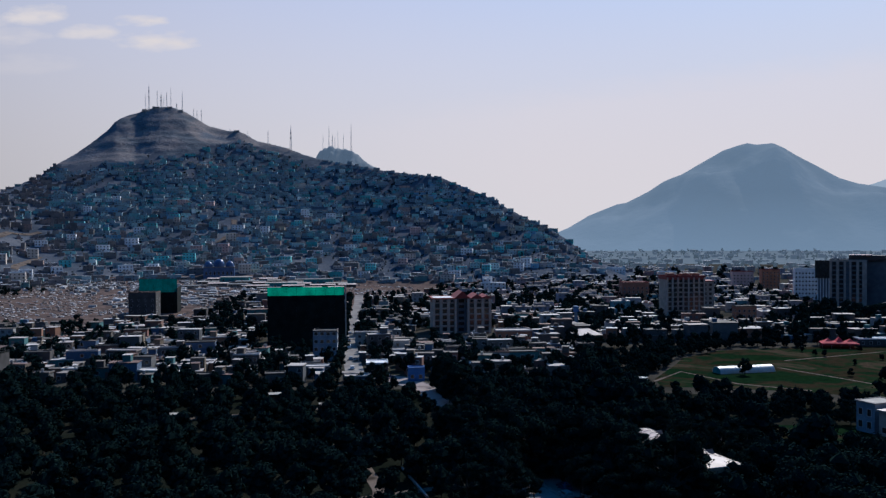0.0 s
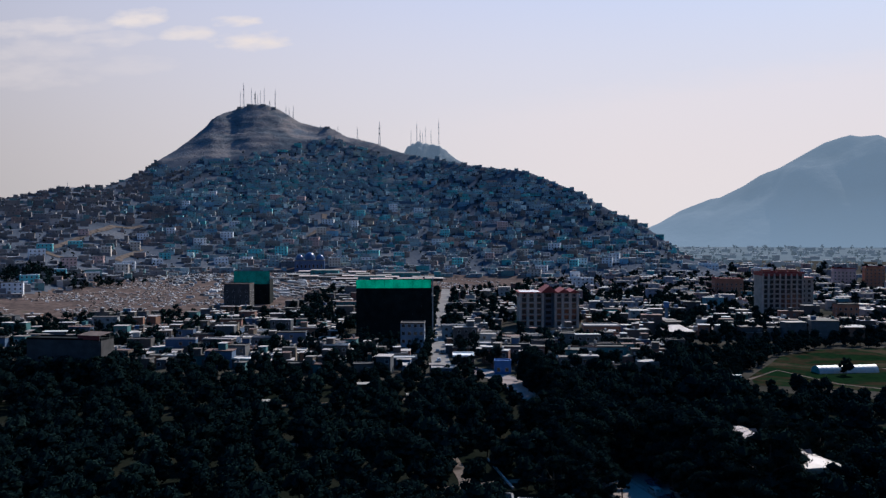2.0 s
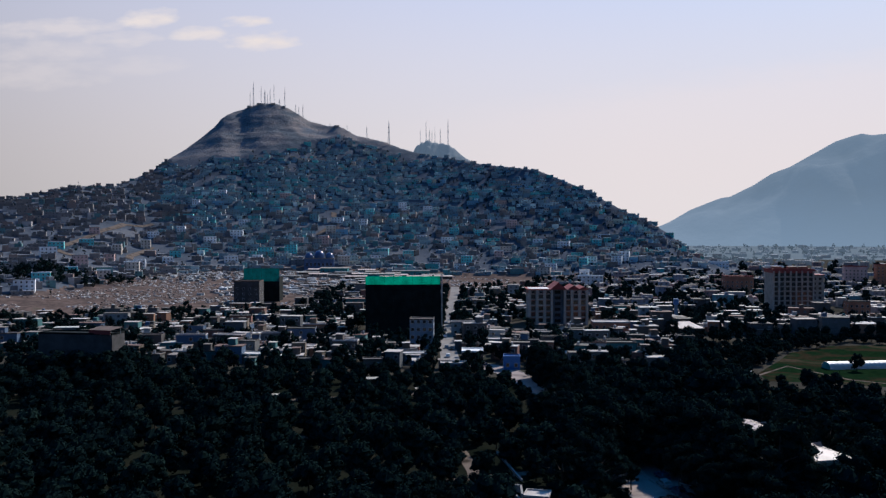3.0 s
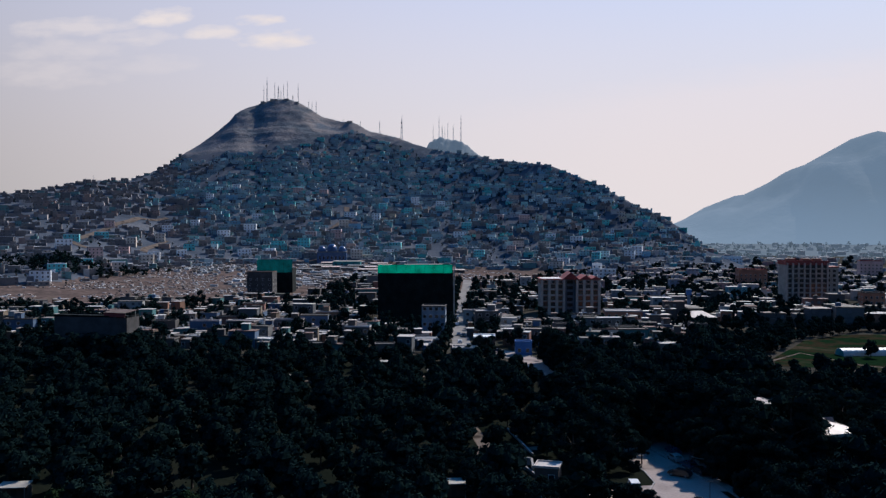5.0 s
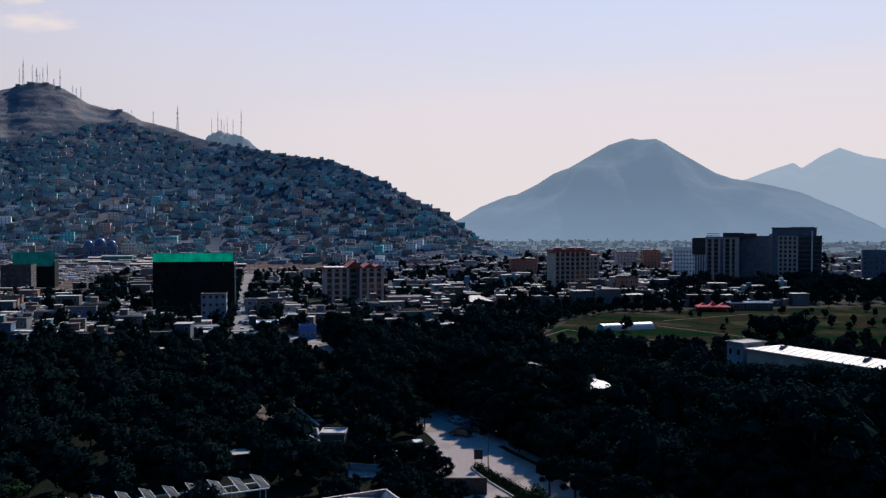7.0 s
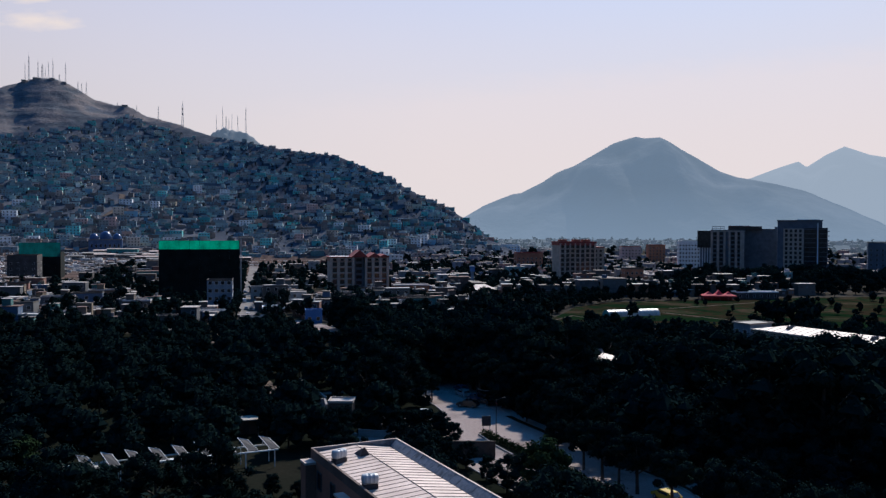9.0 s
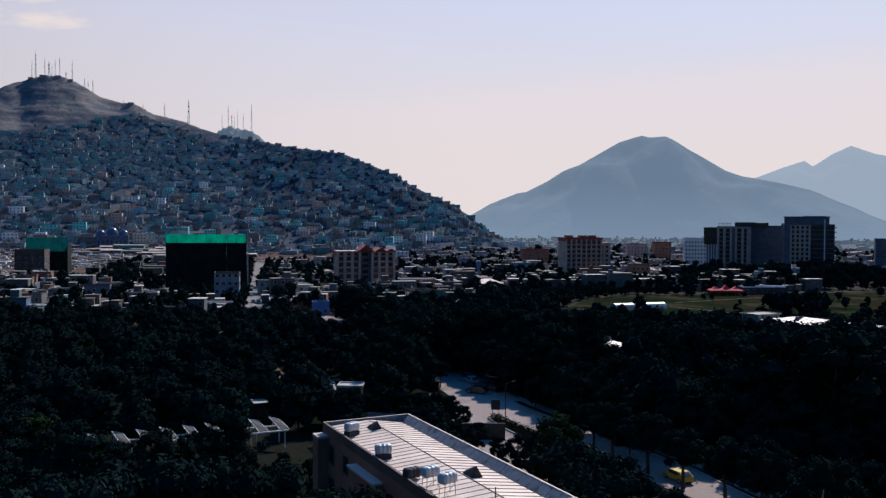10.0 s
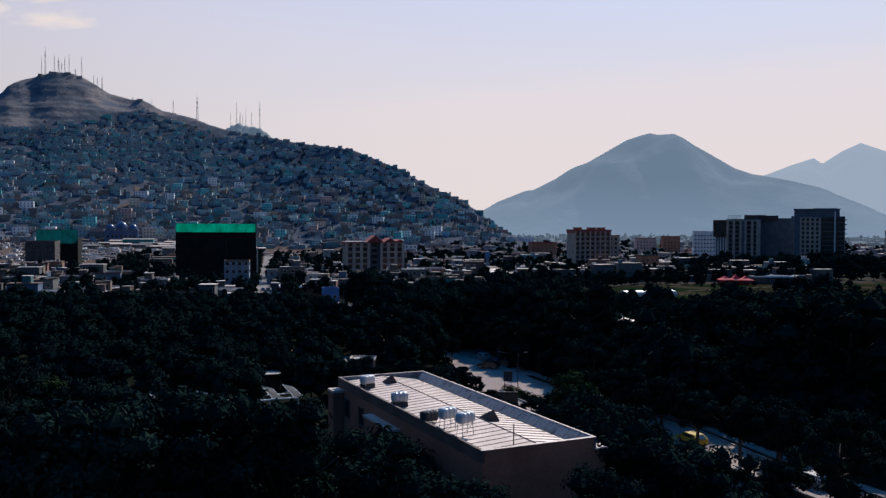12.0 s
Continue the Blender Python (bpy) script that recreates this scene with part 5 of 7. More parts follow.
netted_building(-89.3, -51.3, 421, 24, 29.4, M["net_green"], 4.2, "unfinished block wrapped in dark netting with a bright green top")
netted_building(-216, -190, 596, 16, 25.5, M["net_teal"], 9.5, "unfinished block with dark sides and teal netting on top", False)
block("brick_block", "dark brown unplastered brick block", pose(-203, 572, 0, 0, 0, 4), 18, 12, 17.5, M["shade_grey"], M["brown"], 4, 4, category="building", storey=3.6)


def apartment_house():
    t = thing("apartment_house", pose(9.5, 481.5, 0, 0, 0, 6), "cream apartment house with dark recess and red roof", "building")
    w, d, h = 32.5, 19, 19.4
    for sx in (-1, 1):
        part("wing", Shape().box(sx * 9.6, 0, -1.5, 13.3, d, h + 1.5).mesh("wing", M["cream"]), t, label="cream rendered wing")
        for x, pw in ((3.6, 1.3), (7.6, 1.5), (11.8, 1.5), (15.9, 1.4)):
            part("pilaster", Shape().box(sx * x, -d / 2 - 0.3, -1.5, pw, 0.8, h + 1.4).mesh("pilaster", M["stone"]), t, label="pale cream pilaster")
        for k in range(5):
            for x, ww in ((5.6, 2.3), (9.7, 2.5), (13.9, 2.4)):
                put_window(t, pose(sx * x, -d / 2, 1.4 + 3.3 * k), ww, 2.2, frame_mat=M["shade_grey"])
            part("balcony", Shape().box(sx * 9.7, -d / 2 - 0.45, 0.6 + 3.3 * k, 2.6, 0.9, 0.85).mesh("balcony", M["stone"]), t)
            part("floor_band", Shape().box(sx * 9.7, -d / 2 - 0.06, 0.25 + 3.3 * k, 13.2, 0.24, 0.45).mesh("floor_band", M["pink"]), t)
        part("top_storey", Shape().box(sx * 9.7, -0.1, h - 2.2, 13.5, d + 0.3, 2.4).mesh("top_storey", M["pink"]), t, label="brick-red top storey")
        for x in (5.6, 9.7, 13.9):
            put_window(t, pose(sx * x, -d / 2 - 0.26, h - 1.9), 2.0, 1.5)
    part("recess", Shape().box(0, 1.4, -1.5, 5.9, d - 2.8, h + 3.0).mesh("recess", M["dark"]), t, label="dark glazed stair recess")
    for k in range(6):
        put_window(t, pose(0, -d / 2 + 2.8, 1.0 + 3.2 * k), 3.4, 2.0, frame_mat=M["dark"])
    # stepped red roofs: a flat terrace on one wing, gables over the middle and the other wing
    part("roof", Shape().box(-10.2, -0.2, h + 0.2, 13.6, d + 0.8, 0.3).mesh("roof", M["red"]), t, label="red roof edge")
    part("roof_slab", Shape().box(-10.5, -2, h + 0.52, 11.0, 11, 0.16).mesh("roof_slab", M["white"]), t, label="pale roof screed")
    for x0, x1, x2, top in ((-4.6, 0.2, 4.8, 4.2), (4.9, 8.6, 12.2, 2.6), (11.0, 14.2, 17.2, 1.9)):
        part("roof", Shape().add([(x0, -d / 2 - 0.5, h + 0.3), (x2, -d / 2 - 0.5, h + 0.3), (x1, -d / 2 - 0.5, h + top), (x0, d / 2, h + 0.3), (x2, d / 2, h + 0.3), (x1, d / 2, h + top)],
             [(0, 1, 2), (4, 3, 5), (1, 4, 5, 2), (3, 0, 2, 5), (3, 4, 1, 0)]).mesh("roof", M["red"]), t, label="red sheet gable roof")


def apartment_block_east():
    t = thing("apartment_block", pose(163.5, 577, 0, 0, 0, 2), "cream eight-storey apartment block with red parapets", "building")
    w, d, h = 26.0, 18, 26.2
    part("wall", Shape().box(0, 0, -1.5, w, d, h + 1.5).mesh("wall", M["cream"]), t)
    part("wing", Shape().box(w / 2 + 4.6, 5, -1.5, 9.2, d - 6, h - 2.0).mesh("wing", M["cream"]), t)
    part("roof", slab_roof(w, d, h, 0.9, 1.2).mesh("roof", M["red"]), t, label="red roof parapet")
    part("roof", Shape().box(w / 2 + 4.6, 5, h - 3.4, 9.8, d - 5.4, 0.7).mesh("roof", M["red"]), t, label="red wing roof")
    for x in (-8, 2, 9):
        room = part("roof_room", Shape().box(x, 1, h + 0.16, 5, 5, 2.2).mesh("roof_room", M["pink"]), t)
        part("roof_slab", Shape().box(x, 1, h + 2.36, 5.6, 5.6, 0.2).mesh("roof_slab", M["stone"]), room, label="pale slab over the roof room")
    part("top_storey", Shape().box(0, 0, h - 1.5, w + 0.7, d + 0.7, 1.4).mesh("top_storey", M["red"]), t, label="dull red top storey")
    for k in range(7):
        put_window(t, pose(w / 2 + 3, -1, 1.0 + 3.1 * k), 2.2, 2.0)
        put_window(t, pose(w / 2 + 6.6, -1, 1.0 + 3.1 * k), 2.2, 2.0)
    for k in range(8):
        for i in range(7):
            put_window(t, pose(-w / 2 + w * (i + 0.5) / 7, -d / 2, 0.9 + 3.1 * k), 2.7, 2.25, frame_mat=M["shade_grey"])
        part("balcony", Shape().box(-4.0, -d / 2 - 0.5, 0.5 + 3.1 * k, 5.6, 1.0, 0.6).mesh("balcony", M["stone"]), t)
        part("balcony", Shape().box(7.6, -d / 2 - 0.5, 0.5 + 3.1 * k, 5.6, 1.0, 0.6).mesh("balcony", M["stone"]), t)
    for i in range(8):
        part("pilaster", Shape().box(-w / 2 + 0.45 + (w - 0.9) * i / 7, -d / 2 - 0.3, -1, 1.0, 0.7, h + 0.8).mesh("pilaster", M["stone"]), t)


def facing(bearing, away_d, turn):
    a = radians(bearing)
    return pose(away_d * math.sin(a), away_d * math.cos(a), 0, 0, 0, turn)


def tower_complex():
    # west tower with tall white fins; local y runs back from the front
    t = thing("office_tower", facing(25.7, 698, -25.5), "dark glazed office tower with tall white fins", "building")
    d, h = 24, 35.4
    part("wall", Shape().box(0, d / 2, -1, 25.3, d, h + 1).mesh("wall", M["dark"]), t)
    part("glass_box", Shape().box(-17.6, 8.0, 21.8, 10.2, 17, 13.4).mesh("glass_box", M["window"]), t, label="projecting dark blue glass box")
    part("lower_wing", Shape().box(-16.9, 9.5, -1, 8.6, 17, 22.8).mesh("lower_wing", M["dark"]), t)
    for i in range(5):
        part("fin", Shape().box(-20.8 + 1.95 * i, 0.8, -1, 0.62, 0.9, 22.7).mesh("fin", M["white"]), t, label="narrow white fin")
    for x, w in ((-11.9, 1.5), (-7.1, 1.7), (-2.2, 1.5), (1.5, 1.3), (6.4, 1.7), (11.0, 3.0)):
        part("fin", Shape().box(x, -0.5, -1, w, 1.3, h + 0.7).mesh("fin", M["stone"]), t, label="tall pale stone fin")
    part("cornice", Shape().box(-0.2, -0.4, h - 1.0, 25.6, 1.1, 1.0).mesh("cornice", M["stone"]), t)
    for k in range(10):
        for x, w in ((-9.5, 2.6), (-4.65, 2.8), (3.95, 2.8), (8.4, 2.0)):
            put_window(t, pose(x, 0, 1.0 + 3.4 * k), w, 2.5, frame_mat=M["dark"])
        part("spandrel", Shape().box(-0.3, -0.12, 0.1 + 3.4 * k, 22.0, 0.3, 0.6).mesh("spandrel", M["slate"]), t)
    part("penthouse", Shape().box(13.0, 12, h, 25, 14, 3.4).mesh("penthouse", M["brown"]), t, label="dull red roof storey")
    part("roof", Shape().box(8.5, 12, h + 3.4, 15.5, 15.4, 0.5).mesh("roof", M["villa_pink"]), t, label="faded pink roof sheet")
    part("roof", slab_roof(25.3, d, 0, 0.5).mesh("roof", M["grey"]), t, pose(0, d / 2, h))
    for x in (-11.5, -8.5, -5.5, -2.5):
        part("antenna", Shape().tube((x, 4, h), (x, 4, h + 3.4), 0.12, n=5).mesh("antenna", M["dark"]), t)
    part("roof_rail", Shape().box(-7, 4, h + 1.5, 9.4, 0.2, 0.3).box(-7, 4, h + 2.9, 9.4, 0.2, 0.4).mesh("roof_rail", M["dark"]), t)
    # dark link
    t = thing("office_link", facing(27.95, 706, -26.5), "windowless slate-grey office block between two towers", "building")
    part("wall", Shape().box(0, 11, -1, 31, 22, 37.0).mesh("wall", M["slate"]), t)
    part("roof", slab_roof(31, 22, 36.0, 0.6).mesh("roof", M["grey"]), t, pose(0, 11, 0))
    part("roof_room", Shape().box(11.0, 8, 36.1, 7, 8, 2.4).mesh("roof_room", M["dark"]), t)
    for k in range(4):
        part("panel_joint", Shape().box(0, -0.02, 5 + 8.2 * k, 30.6, 0.08, 0.18).mesh("panel_joint", M["dark"]), t)
    for x in (3.5, 6.6):
        put_window(t, pose(x, 0, 4.0), 2.6, 4.4, frame_mat=M["stone"])
    # east tower with a pale gridded bay
    t = thing("office_tower", facing(30.16, 672, -28), "dark blue glass tower with a pale gridded bay", "building")
    part("wall", Shape().box(0, 12, -1, 34.0, 24, 38.6).mesh("wall", M["dark"]), t)
    part("bay", Shape().box(-6.1, -0.3, -1, 13.9, 0.8, 38.0).mesh("bay", M["stone"]), t, label="pale gridded window bay")
    for k in range(11):
        for i in range(4):
            put_window(t, pose(-11.0 + 3.2 * i, -0.72, 1.6 + 3.25 * k), 1.9, 2.3, frame_mat=M["cream"])
    part("glass_front", Shape().box(8.8, -0.1, 0, 15.4, 0.3, 37.4).mesh("glass_front", M["window"]), t, label="dark blue glass front")
    for k in range(11):
        part("floor_band", Shape().box(8.8, -0.3, 2.9 + 3.35 * k, 15.4, 0.14, 0.35).mesh("floor_band", M["dark"]), t)
    part("crown", Shape().box(-1.8, 11, 37.6, 30.4, 20, 5.2).mesh("crown", M["dark"]), t, label="dark recessed top storey")
    part("crown_roof", Shape().box(-1.8, 11, 42.8, 31.4, 22, 0.5).mesh("crown_roof", M["dark"]), t)
    part("roof", Shape().box(4, 10, 43.3, 16, 10, 0.5).mesh("roof", M["white"]), t, label="pale plant roof")
    part("corner_strip", Shape().box(10.3, -0.4, -1, 0.8, 0.7, 42).mesh("corner_strip", M["villa_white"]), t, label="bright corner strip")
    for k in range(8):
        part("balcony", Shape().box(17.5, 6, 11 + 3.4 * k, 1.6, 10, 0.6).mesh("balcony", M["dark"]), t)


def mosque():
    t = thing("mosque", pose(-234, 880, terrain(-234, 880) - 0.5, 0, 0, 12), "dark blue mosque with three blue domes", "mosque")
    part("wall", Shape().box(0, 0, -2, 31, 20, 12.5).mesh("wall", M["dome"]), t)
    part("cornice", Shape().box(0, 0, 10.5, 31.8, 20.8, 0.8).mesh("cornice", M["grey"]), t)
    for x, r, z in ((-10.8, 4.4, 11.2), (0, 5.6, 12.2), (10.8, 4.4, 11.2)):
        dome = part("dome", Shape().ball(x, -3, z + 1, r, r, r * 1.12, 18, 8, low=-12).mesh("dome", M["dome"], smooth=True), t)
        part("drum", Shape().tube((x, -3, z - 1.2), (x, -3, z + 1.2), r * 0.95, n=16).mesh("drum", M["dome"]), dome)
        part("finial", Shape().tube((x, -3, z + r), (x, -3, z + r * 1.12 + 3.2), 0.18, 0.05, n=6).mesh("finial", M["tank"]), dome)
    for i in range(7):
        put_window(t, pose(-12.6 + 4.2 * i, -10, 3.0), 1.8, 3.4)


def shed(x, y, turn, w, d, h, wall, roof, label):
    t = thing("market_shed", pose(x, y, terrain(x, y), 0, 0, turn), label, "shed", "market sheds")
    part("wall", Shape().box(0, 0, -2, w, d, h + 2).mesh("wall", wall), t)
    s = Shape().add([(-w / 2 - 0.6, -d / 2 - 0.6, h), (w / 2 + 0.6, -d / 2 - 0.6, h), (w / 2 + 0.6, 0, h + 0.9), (-w / 2 - 0.6, 0, h + 0.9), (w / 2 + 0.6, d / 2 + 0.6, h), (-w / 2 - 0.6, d / 2 + 0.6, h)],
                    [(0, 1, 2, 3), (3, 2, 4, 5), (0, 3, 5), (1, 4, 2), (5, 4, 1, 0)])
    part("roof", s.mesh("roof", roof), t)
    for i in range(int(w / 6)):
        put_window(t, pose(-w / 2 + 3 + 6 * i, -d / 2, 1.2), 2.2, 1.4)


def greenhouse(x, y, turn, length, wide, high, label):
    t = thing("greenhouse", pose(x, y, 0, 0, 0, turn), label, "greenhouse", "plastic greenhouses")
    n, k = 14, max(4, int(length / 1.8))
    for i in range(k):
        s = Shape()
        x0, x1 = -length / 2 + length * i / k, -length / 2 + length * (i + 1) / k - 0.03
        for xx in (x0, (x0 + x1) / 2, x1):
            sag = 0.06 if xx == (x0 + x1) / 2 else 0.0
            for j in range(n + 1):
                a = math.pi * j / n
                s.v.append((xx, -(wide / 2 - sag) * math.cos(a), (high - sag) * math.sin(a) ** 0.85))
        for q in range(2):
            for j in range(n):
                s.f.append((q * (n + 1) + j, (q + 1) * (n + 1) + j, (q + 1) * (n + 1) + j + 1, q * (n + 1) + j + 1))
                s.m.append(0)
        part("film_panel", s.mesh("film_panel", M["plastic"], smooth=True), t)
        hoop = Shape()
        for j in range(8):
            a, b = math.pi * j / 8, math.pi * (j + 1) / 8
            hoop.tube((x0, -(wide / 2 + 0.04) * math.cos(a), (high + 0.04) * math.sin(a) ** 0.85), (x0, -(wide / 2 + 0.04) * math.cos(b), (high + 0.04) * max(0, math.sin(b)) ** 0.85), 0.05, n=4)
        part("hoop", hoop.mesh("hoop", M["steel"]), t)
    for sx in (-1, 1):
        e = Shape().sheet([(sx * (length / 2 - 0.05), -(wide / 2 - 0.05) * math.cos(math.pi * j / n), (high - 0.05) * math.sin(math.pi * j / n) ** 0.85) for j in range(n + 1)])
        part("end_sheet", e.mesh("end_sheet", M["teal"]), t, label="teal end wall")


def pavilion_tent():
    t = thing("pavilion_tent", pose(190, 404, 0, 0, 0, -12) @ Matrix.Diagonal((0.82, 0.82, 0.82, 1)), "large crimson pavilion tent with pointed roofs", "tent")
    for x in (-6, 0, 6):
        high = 6.4 if x == 0 else 5.4
        s = Shape().add([(x - 4.2, -5, 3.0), (x + 4.2, -5, 3.0), (x + 4.2, 5, 3.0), (x - 4.2, 5, 3.0), (x, -0.6, high), (x, 0.6, high), (x - 2, -2.5, 3.9), (x + 2, -2.5, 3.9), (x + 2, 2.5, 3.9), (x - 2, 2.5, 3.9)],
                        [(0, 1, 7, 6), (1, 2, 8, 7), (2, 3, 9, 8), (3, 0, 6, 9), (6, 7, 4), (7, 8, 5, 4), (8, 9, 5), (9, 6, 4, 5)])
        part("canopy", s.mesh("canopy", M["tent"]), t)
    for x in (-10, -5, 0, 5, 10):
        for y in (-4.8, 4.8):
            part("pole", Shape().tube((x, y, 0), (x, y, 3.0), 0.07, n=6).mesh("pole", M["steel"]), t)
    part("valance", Shape().box(0, -5, 2.3, 20.4, 0.06, 0.7).box(0, 5, 2.3, 20.4, 0.06, 0.7).mesh("valance", M["tent"]), t)
    part("side_cloth", Shape().box(0, 4.6, 0, 19, 0.08, 2.4).mesh("side_cloth", M["brown"]), t)


def school(x, y, turn, w, d, h, label, cols):
    """A long white block under a pale hipped sheet roof."""
    t = thing("school_block", pose(x, y, 0, 0, 0, turn), label, "building")
    part("wall", Shape().box(0, 0, -1, w, d, h + 1).mesh("wall", M["cream"]), t)
    part("cornice", Shape().box(0, 0, h - 0.5, w + 1.0, d + 1.0, 0.5).mesh("cornice", M["cream"]), t)
    n = int(w / 2.2)
    a, r, e = w / 2 + 0.3, 1.3, d / 2 + 0.3
    for i in range(n):
        for sgn in (-1, 1):
            x0, x1 = -a + 2 * a * i / n, -a + 2 * a * (i + 1) / n - 0.02
            k0, k1 = min(1, (x0 + a) / e, (a - x0) / e), min(1, (x1 + a) / e, (a - x1) / e)
            pts = [(x0, sgn * e, h), (x1, sgn * e, h), (x1, sgn * e * (1 - k1), h + r * k1), (x0, sgn * e * (1 - k0), h + r * k0)]
            part("roof_sheet", Shape().sheet(pts if sgn < 0 else pts[::-1], 0.05).tube(Vector(pts[0]) + Vector((0, 0, 0.03)), Vector(pts[3]) + Vector((0, 0, 0.03)), 0.05, n=4, slot=1).mesh("roof_sheet", M["sheet"], M["seam"]), t)
    for sx in (-1, 1):
        pts = [(sx * a, -e, h + 0.01), (sx * a, e, h + 0.01), (sx * (a - e), 0, h + r)]
        part("roof_sheet", Shape().sheet(pts if sx > 0 else pts[::-1], 0.05).mesh("roof_sheet", M["sheet"]), t)
    for q in (-0.3, 0.25):
        part("dormer", Shape().add([(q * w - 0.8, -e * 0.55, h + 0.5), (q * w + 0.8, -e * 0.55, h + 0.5), (q * w, -e * 0.55, h + 1.6), (q * w, -e * 0.05, h + 1.6)], [(0, 1, 2), (1, 3, 2), (0, 2, 3)]).mesh("dormer", M["seam"]), t)
    for k in range(int((h - 1) / 3.4)):
        for i in range(cols):
            put_window(t, pose(-w / 2 + w * (i + 0.5) / cols, -d / 2, 1.2 + 3.4 * k), 2.0, 1.7)
            put_window(t, pose(-w / 2 + w * (i + 0.5) / cols, d / 2, 1.2 + 3.4 * k, 0, 0, 180), 2.0, 1.7)
        for i in range(3):
            for sx, tn in ((-1, -90), (1, 90)):
                put_window(t, pose(sx * w / 2, -d / 2 + d * (i + 0.5) / 3, 1.2 + 3.4 * k, 0, 0, tn), 1.6, 1.7)


apartment_house()
apartment_block_east()
tower_complex()
mosque()
def stair_tower(x, y, turn):
    t = thing("stair_tower", pose(x, y, 0, 0, 0, turn), "pale blue-grey stair tower with a flat roof beside the school", "building")
    part("wall", Shape().box(0, 0, -1, 6.0, 9, 9.2).mesh("wall", M["pale_blue"]), t)
    part("roof", slab_roof(6.0, 9, 8.2, 0.2, 0.8).mesh("roof", M["cream"]), t)
    for z in (1.2, 4.6):
        for x in (-2, 1.6):
            put_window(t, pose(x * 0.8, -4.5, z), 1.5, 2.0)
            put_window(t, pose(-3.0, x, z, 0, 0, -90), 1.5, 2.0)


school(131.1, 205.8, -68.5, 46, 13.2, 7.3, "long grey school block with a pale hipped sheet roof", 12)
stair_tower(119.6, 231.5, -68.5)
school(50.6, 184.6, 109, 34, 8.4, 7.8, "long block with a pale sheet roof among trees", 10)
greenhouse(119.0, 333.0, 13, 24, 6.0, 2.7, "long white plastic tunnel greenhouse on the lawn")
greenhouse(71, 310.5, -2, 8.4, 4.0, 2.2, "short white plastic tunnel on the lawn")
pavilion_tent()
block("long_hall", "low hall with a pale flat roof beside the tent", pose(213, 411, 0, 0, 0, -4), 22, 8, 3.4, M["shade_grey"], M["white"], 6, 1, category="hall")
block("shuttered_block", "dark netted block beside the park trees", pose(-160, 279, 0, 0, 0, -3), 28, 8, 16.4, M["shade_grey"], M["net_dark"], 0, 0, category="building", sides=0)
t = thing("roof_canopy", pose(-150, 277, 16.55, 0, 0, -13), "dull red sheet canopy on the roof of the dark block", "canopy")
for x in (-4.2, 0, 4.2):
    part("post", Shape().tube((x, -2.6, -0.1), (x, -2.6, 1.6), 0.08, n=6).mesh("post", M["steel"]), t)
    part("post", Shape().tube((x, 2.6, -0.1), (x, 2.6, 2.2), 0.08, n=6).mesh("post", M["steel"]), t)
part("sheet", Shape().sheet([(-4.8, -3.2, 1.6), (4.8, -3.2, 1.6), (4.8, 3.2, 2.3), (-4.8, 3.2, 2.3)], 0.1).mesh("sheet", M["brown"]), t)
part("side_sheet", Shape().box(0, -3.0, 0.1, 9.2, 0.08, 1.45).mesh("side_sheet", M["red"]), t)
block("white_house", "white three-storey house below the hill", pose(47, 788, -1, 0, 0, -4), 23, 12, 12, M["white"], M["white"], 6, 4, category="house")
block("roof_cabin", "white stepped top house", pose(42, 799, -1, 0, 0, -4), 9, 6, 17.0, M["white"], M["white"], 2, 5, category="house")
block("blue_house", "pale blue four-storey house with a flat roof", pose(-52.2, 373, 0, 0, 0, 4), 10.5, 9, 12.8, M["pale_blue"], M["roof"], 4, 4, win=(1.6, 1.6), category="house", storey=3.4)
block("red_roofed_block", "pinkish block with red roof edges", pose(160, 706, 0, 0, 0, 0), 22, 14, 15.5, M["pink"], M["red"], 6, 4, category="building")
block("white_office", "white gridded office block beside dark towers", pose(308, 716, 0, 0, 0, -16), 18, 14, 25.6, M["white"], M["white"], 7, 7, category="building", storey=3.4)
block("glass_block", "dark teal glazed office block beyond the trees", pose(375, 540, 0, 0, 0, -30), 22, 14, 27, M["dark"], M["grey"], 6, 7, category="building", storey=3.4)
block("red_roofed_block", "pink mid-rise block with a red roof", pose(301, 848, 0, 0, 0, -8), 20, 12, 18, M["villa_pink"], M["red"], 6, 5, category="building")
block("red_roofed_block", "red-brown mid-rise block with flat roof", pose(325, 838, 0, 0, 0, -8), 17, 12, 20, M["orange"], M["red"], 5, 6, category="building")
block("pink_block", "faded pink mid-rise block on the plain", pose(355, 828, 0, 0, 0, -8), 16, 12, 19, M["villa_pink"], M["villa_white"], 5, 5, category="building")
block("cream_block", "cream mid-rise block on the plain", pose(240, 900, 0, 0, 0, -8), 18, 12, 16, M["villa_cream"], M["villa_white"], 5, 4, category="building")
block("white_block", "white mid-rise block on the plain", pose(205, 1000, 0, 0, 0, -8), 22, 12, 17, M["villa_white"], M["villa_white"], 6, 5, category="building")
block("red_house", "dark red three-storey house below the apartment block", pose(186, 520, 0, 0, 0, 0), 12, 9, 10.5, M["orange"], M["roof"], 4, 3, category="house")
block("teal_house", "long low teal house", pose(55, 521, 0, 0, 0, 0), 21, 10, 6.5, M["teal"], M["roof"], 5, 2, category="house")
block("terracotta_house", "terracotta two-storey house with a flat roof", pose(35, 424, 0, 0, 0, 3), 18, 11, 7.0, M["orange"], M["roof"], 5, 2, category="house")
block("blue_kiosk", "bright blue kiosk at the street corner", pose(-10.4, 318, 0, 0, 0, 4), 6.2, 5, 4.6, M["blue"], M["blue"], 2, 1, category="kiosk")
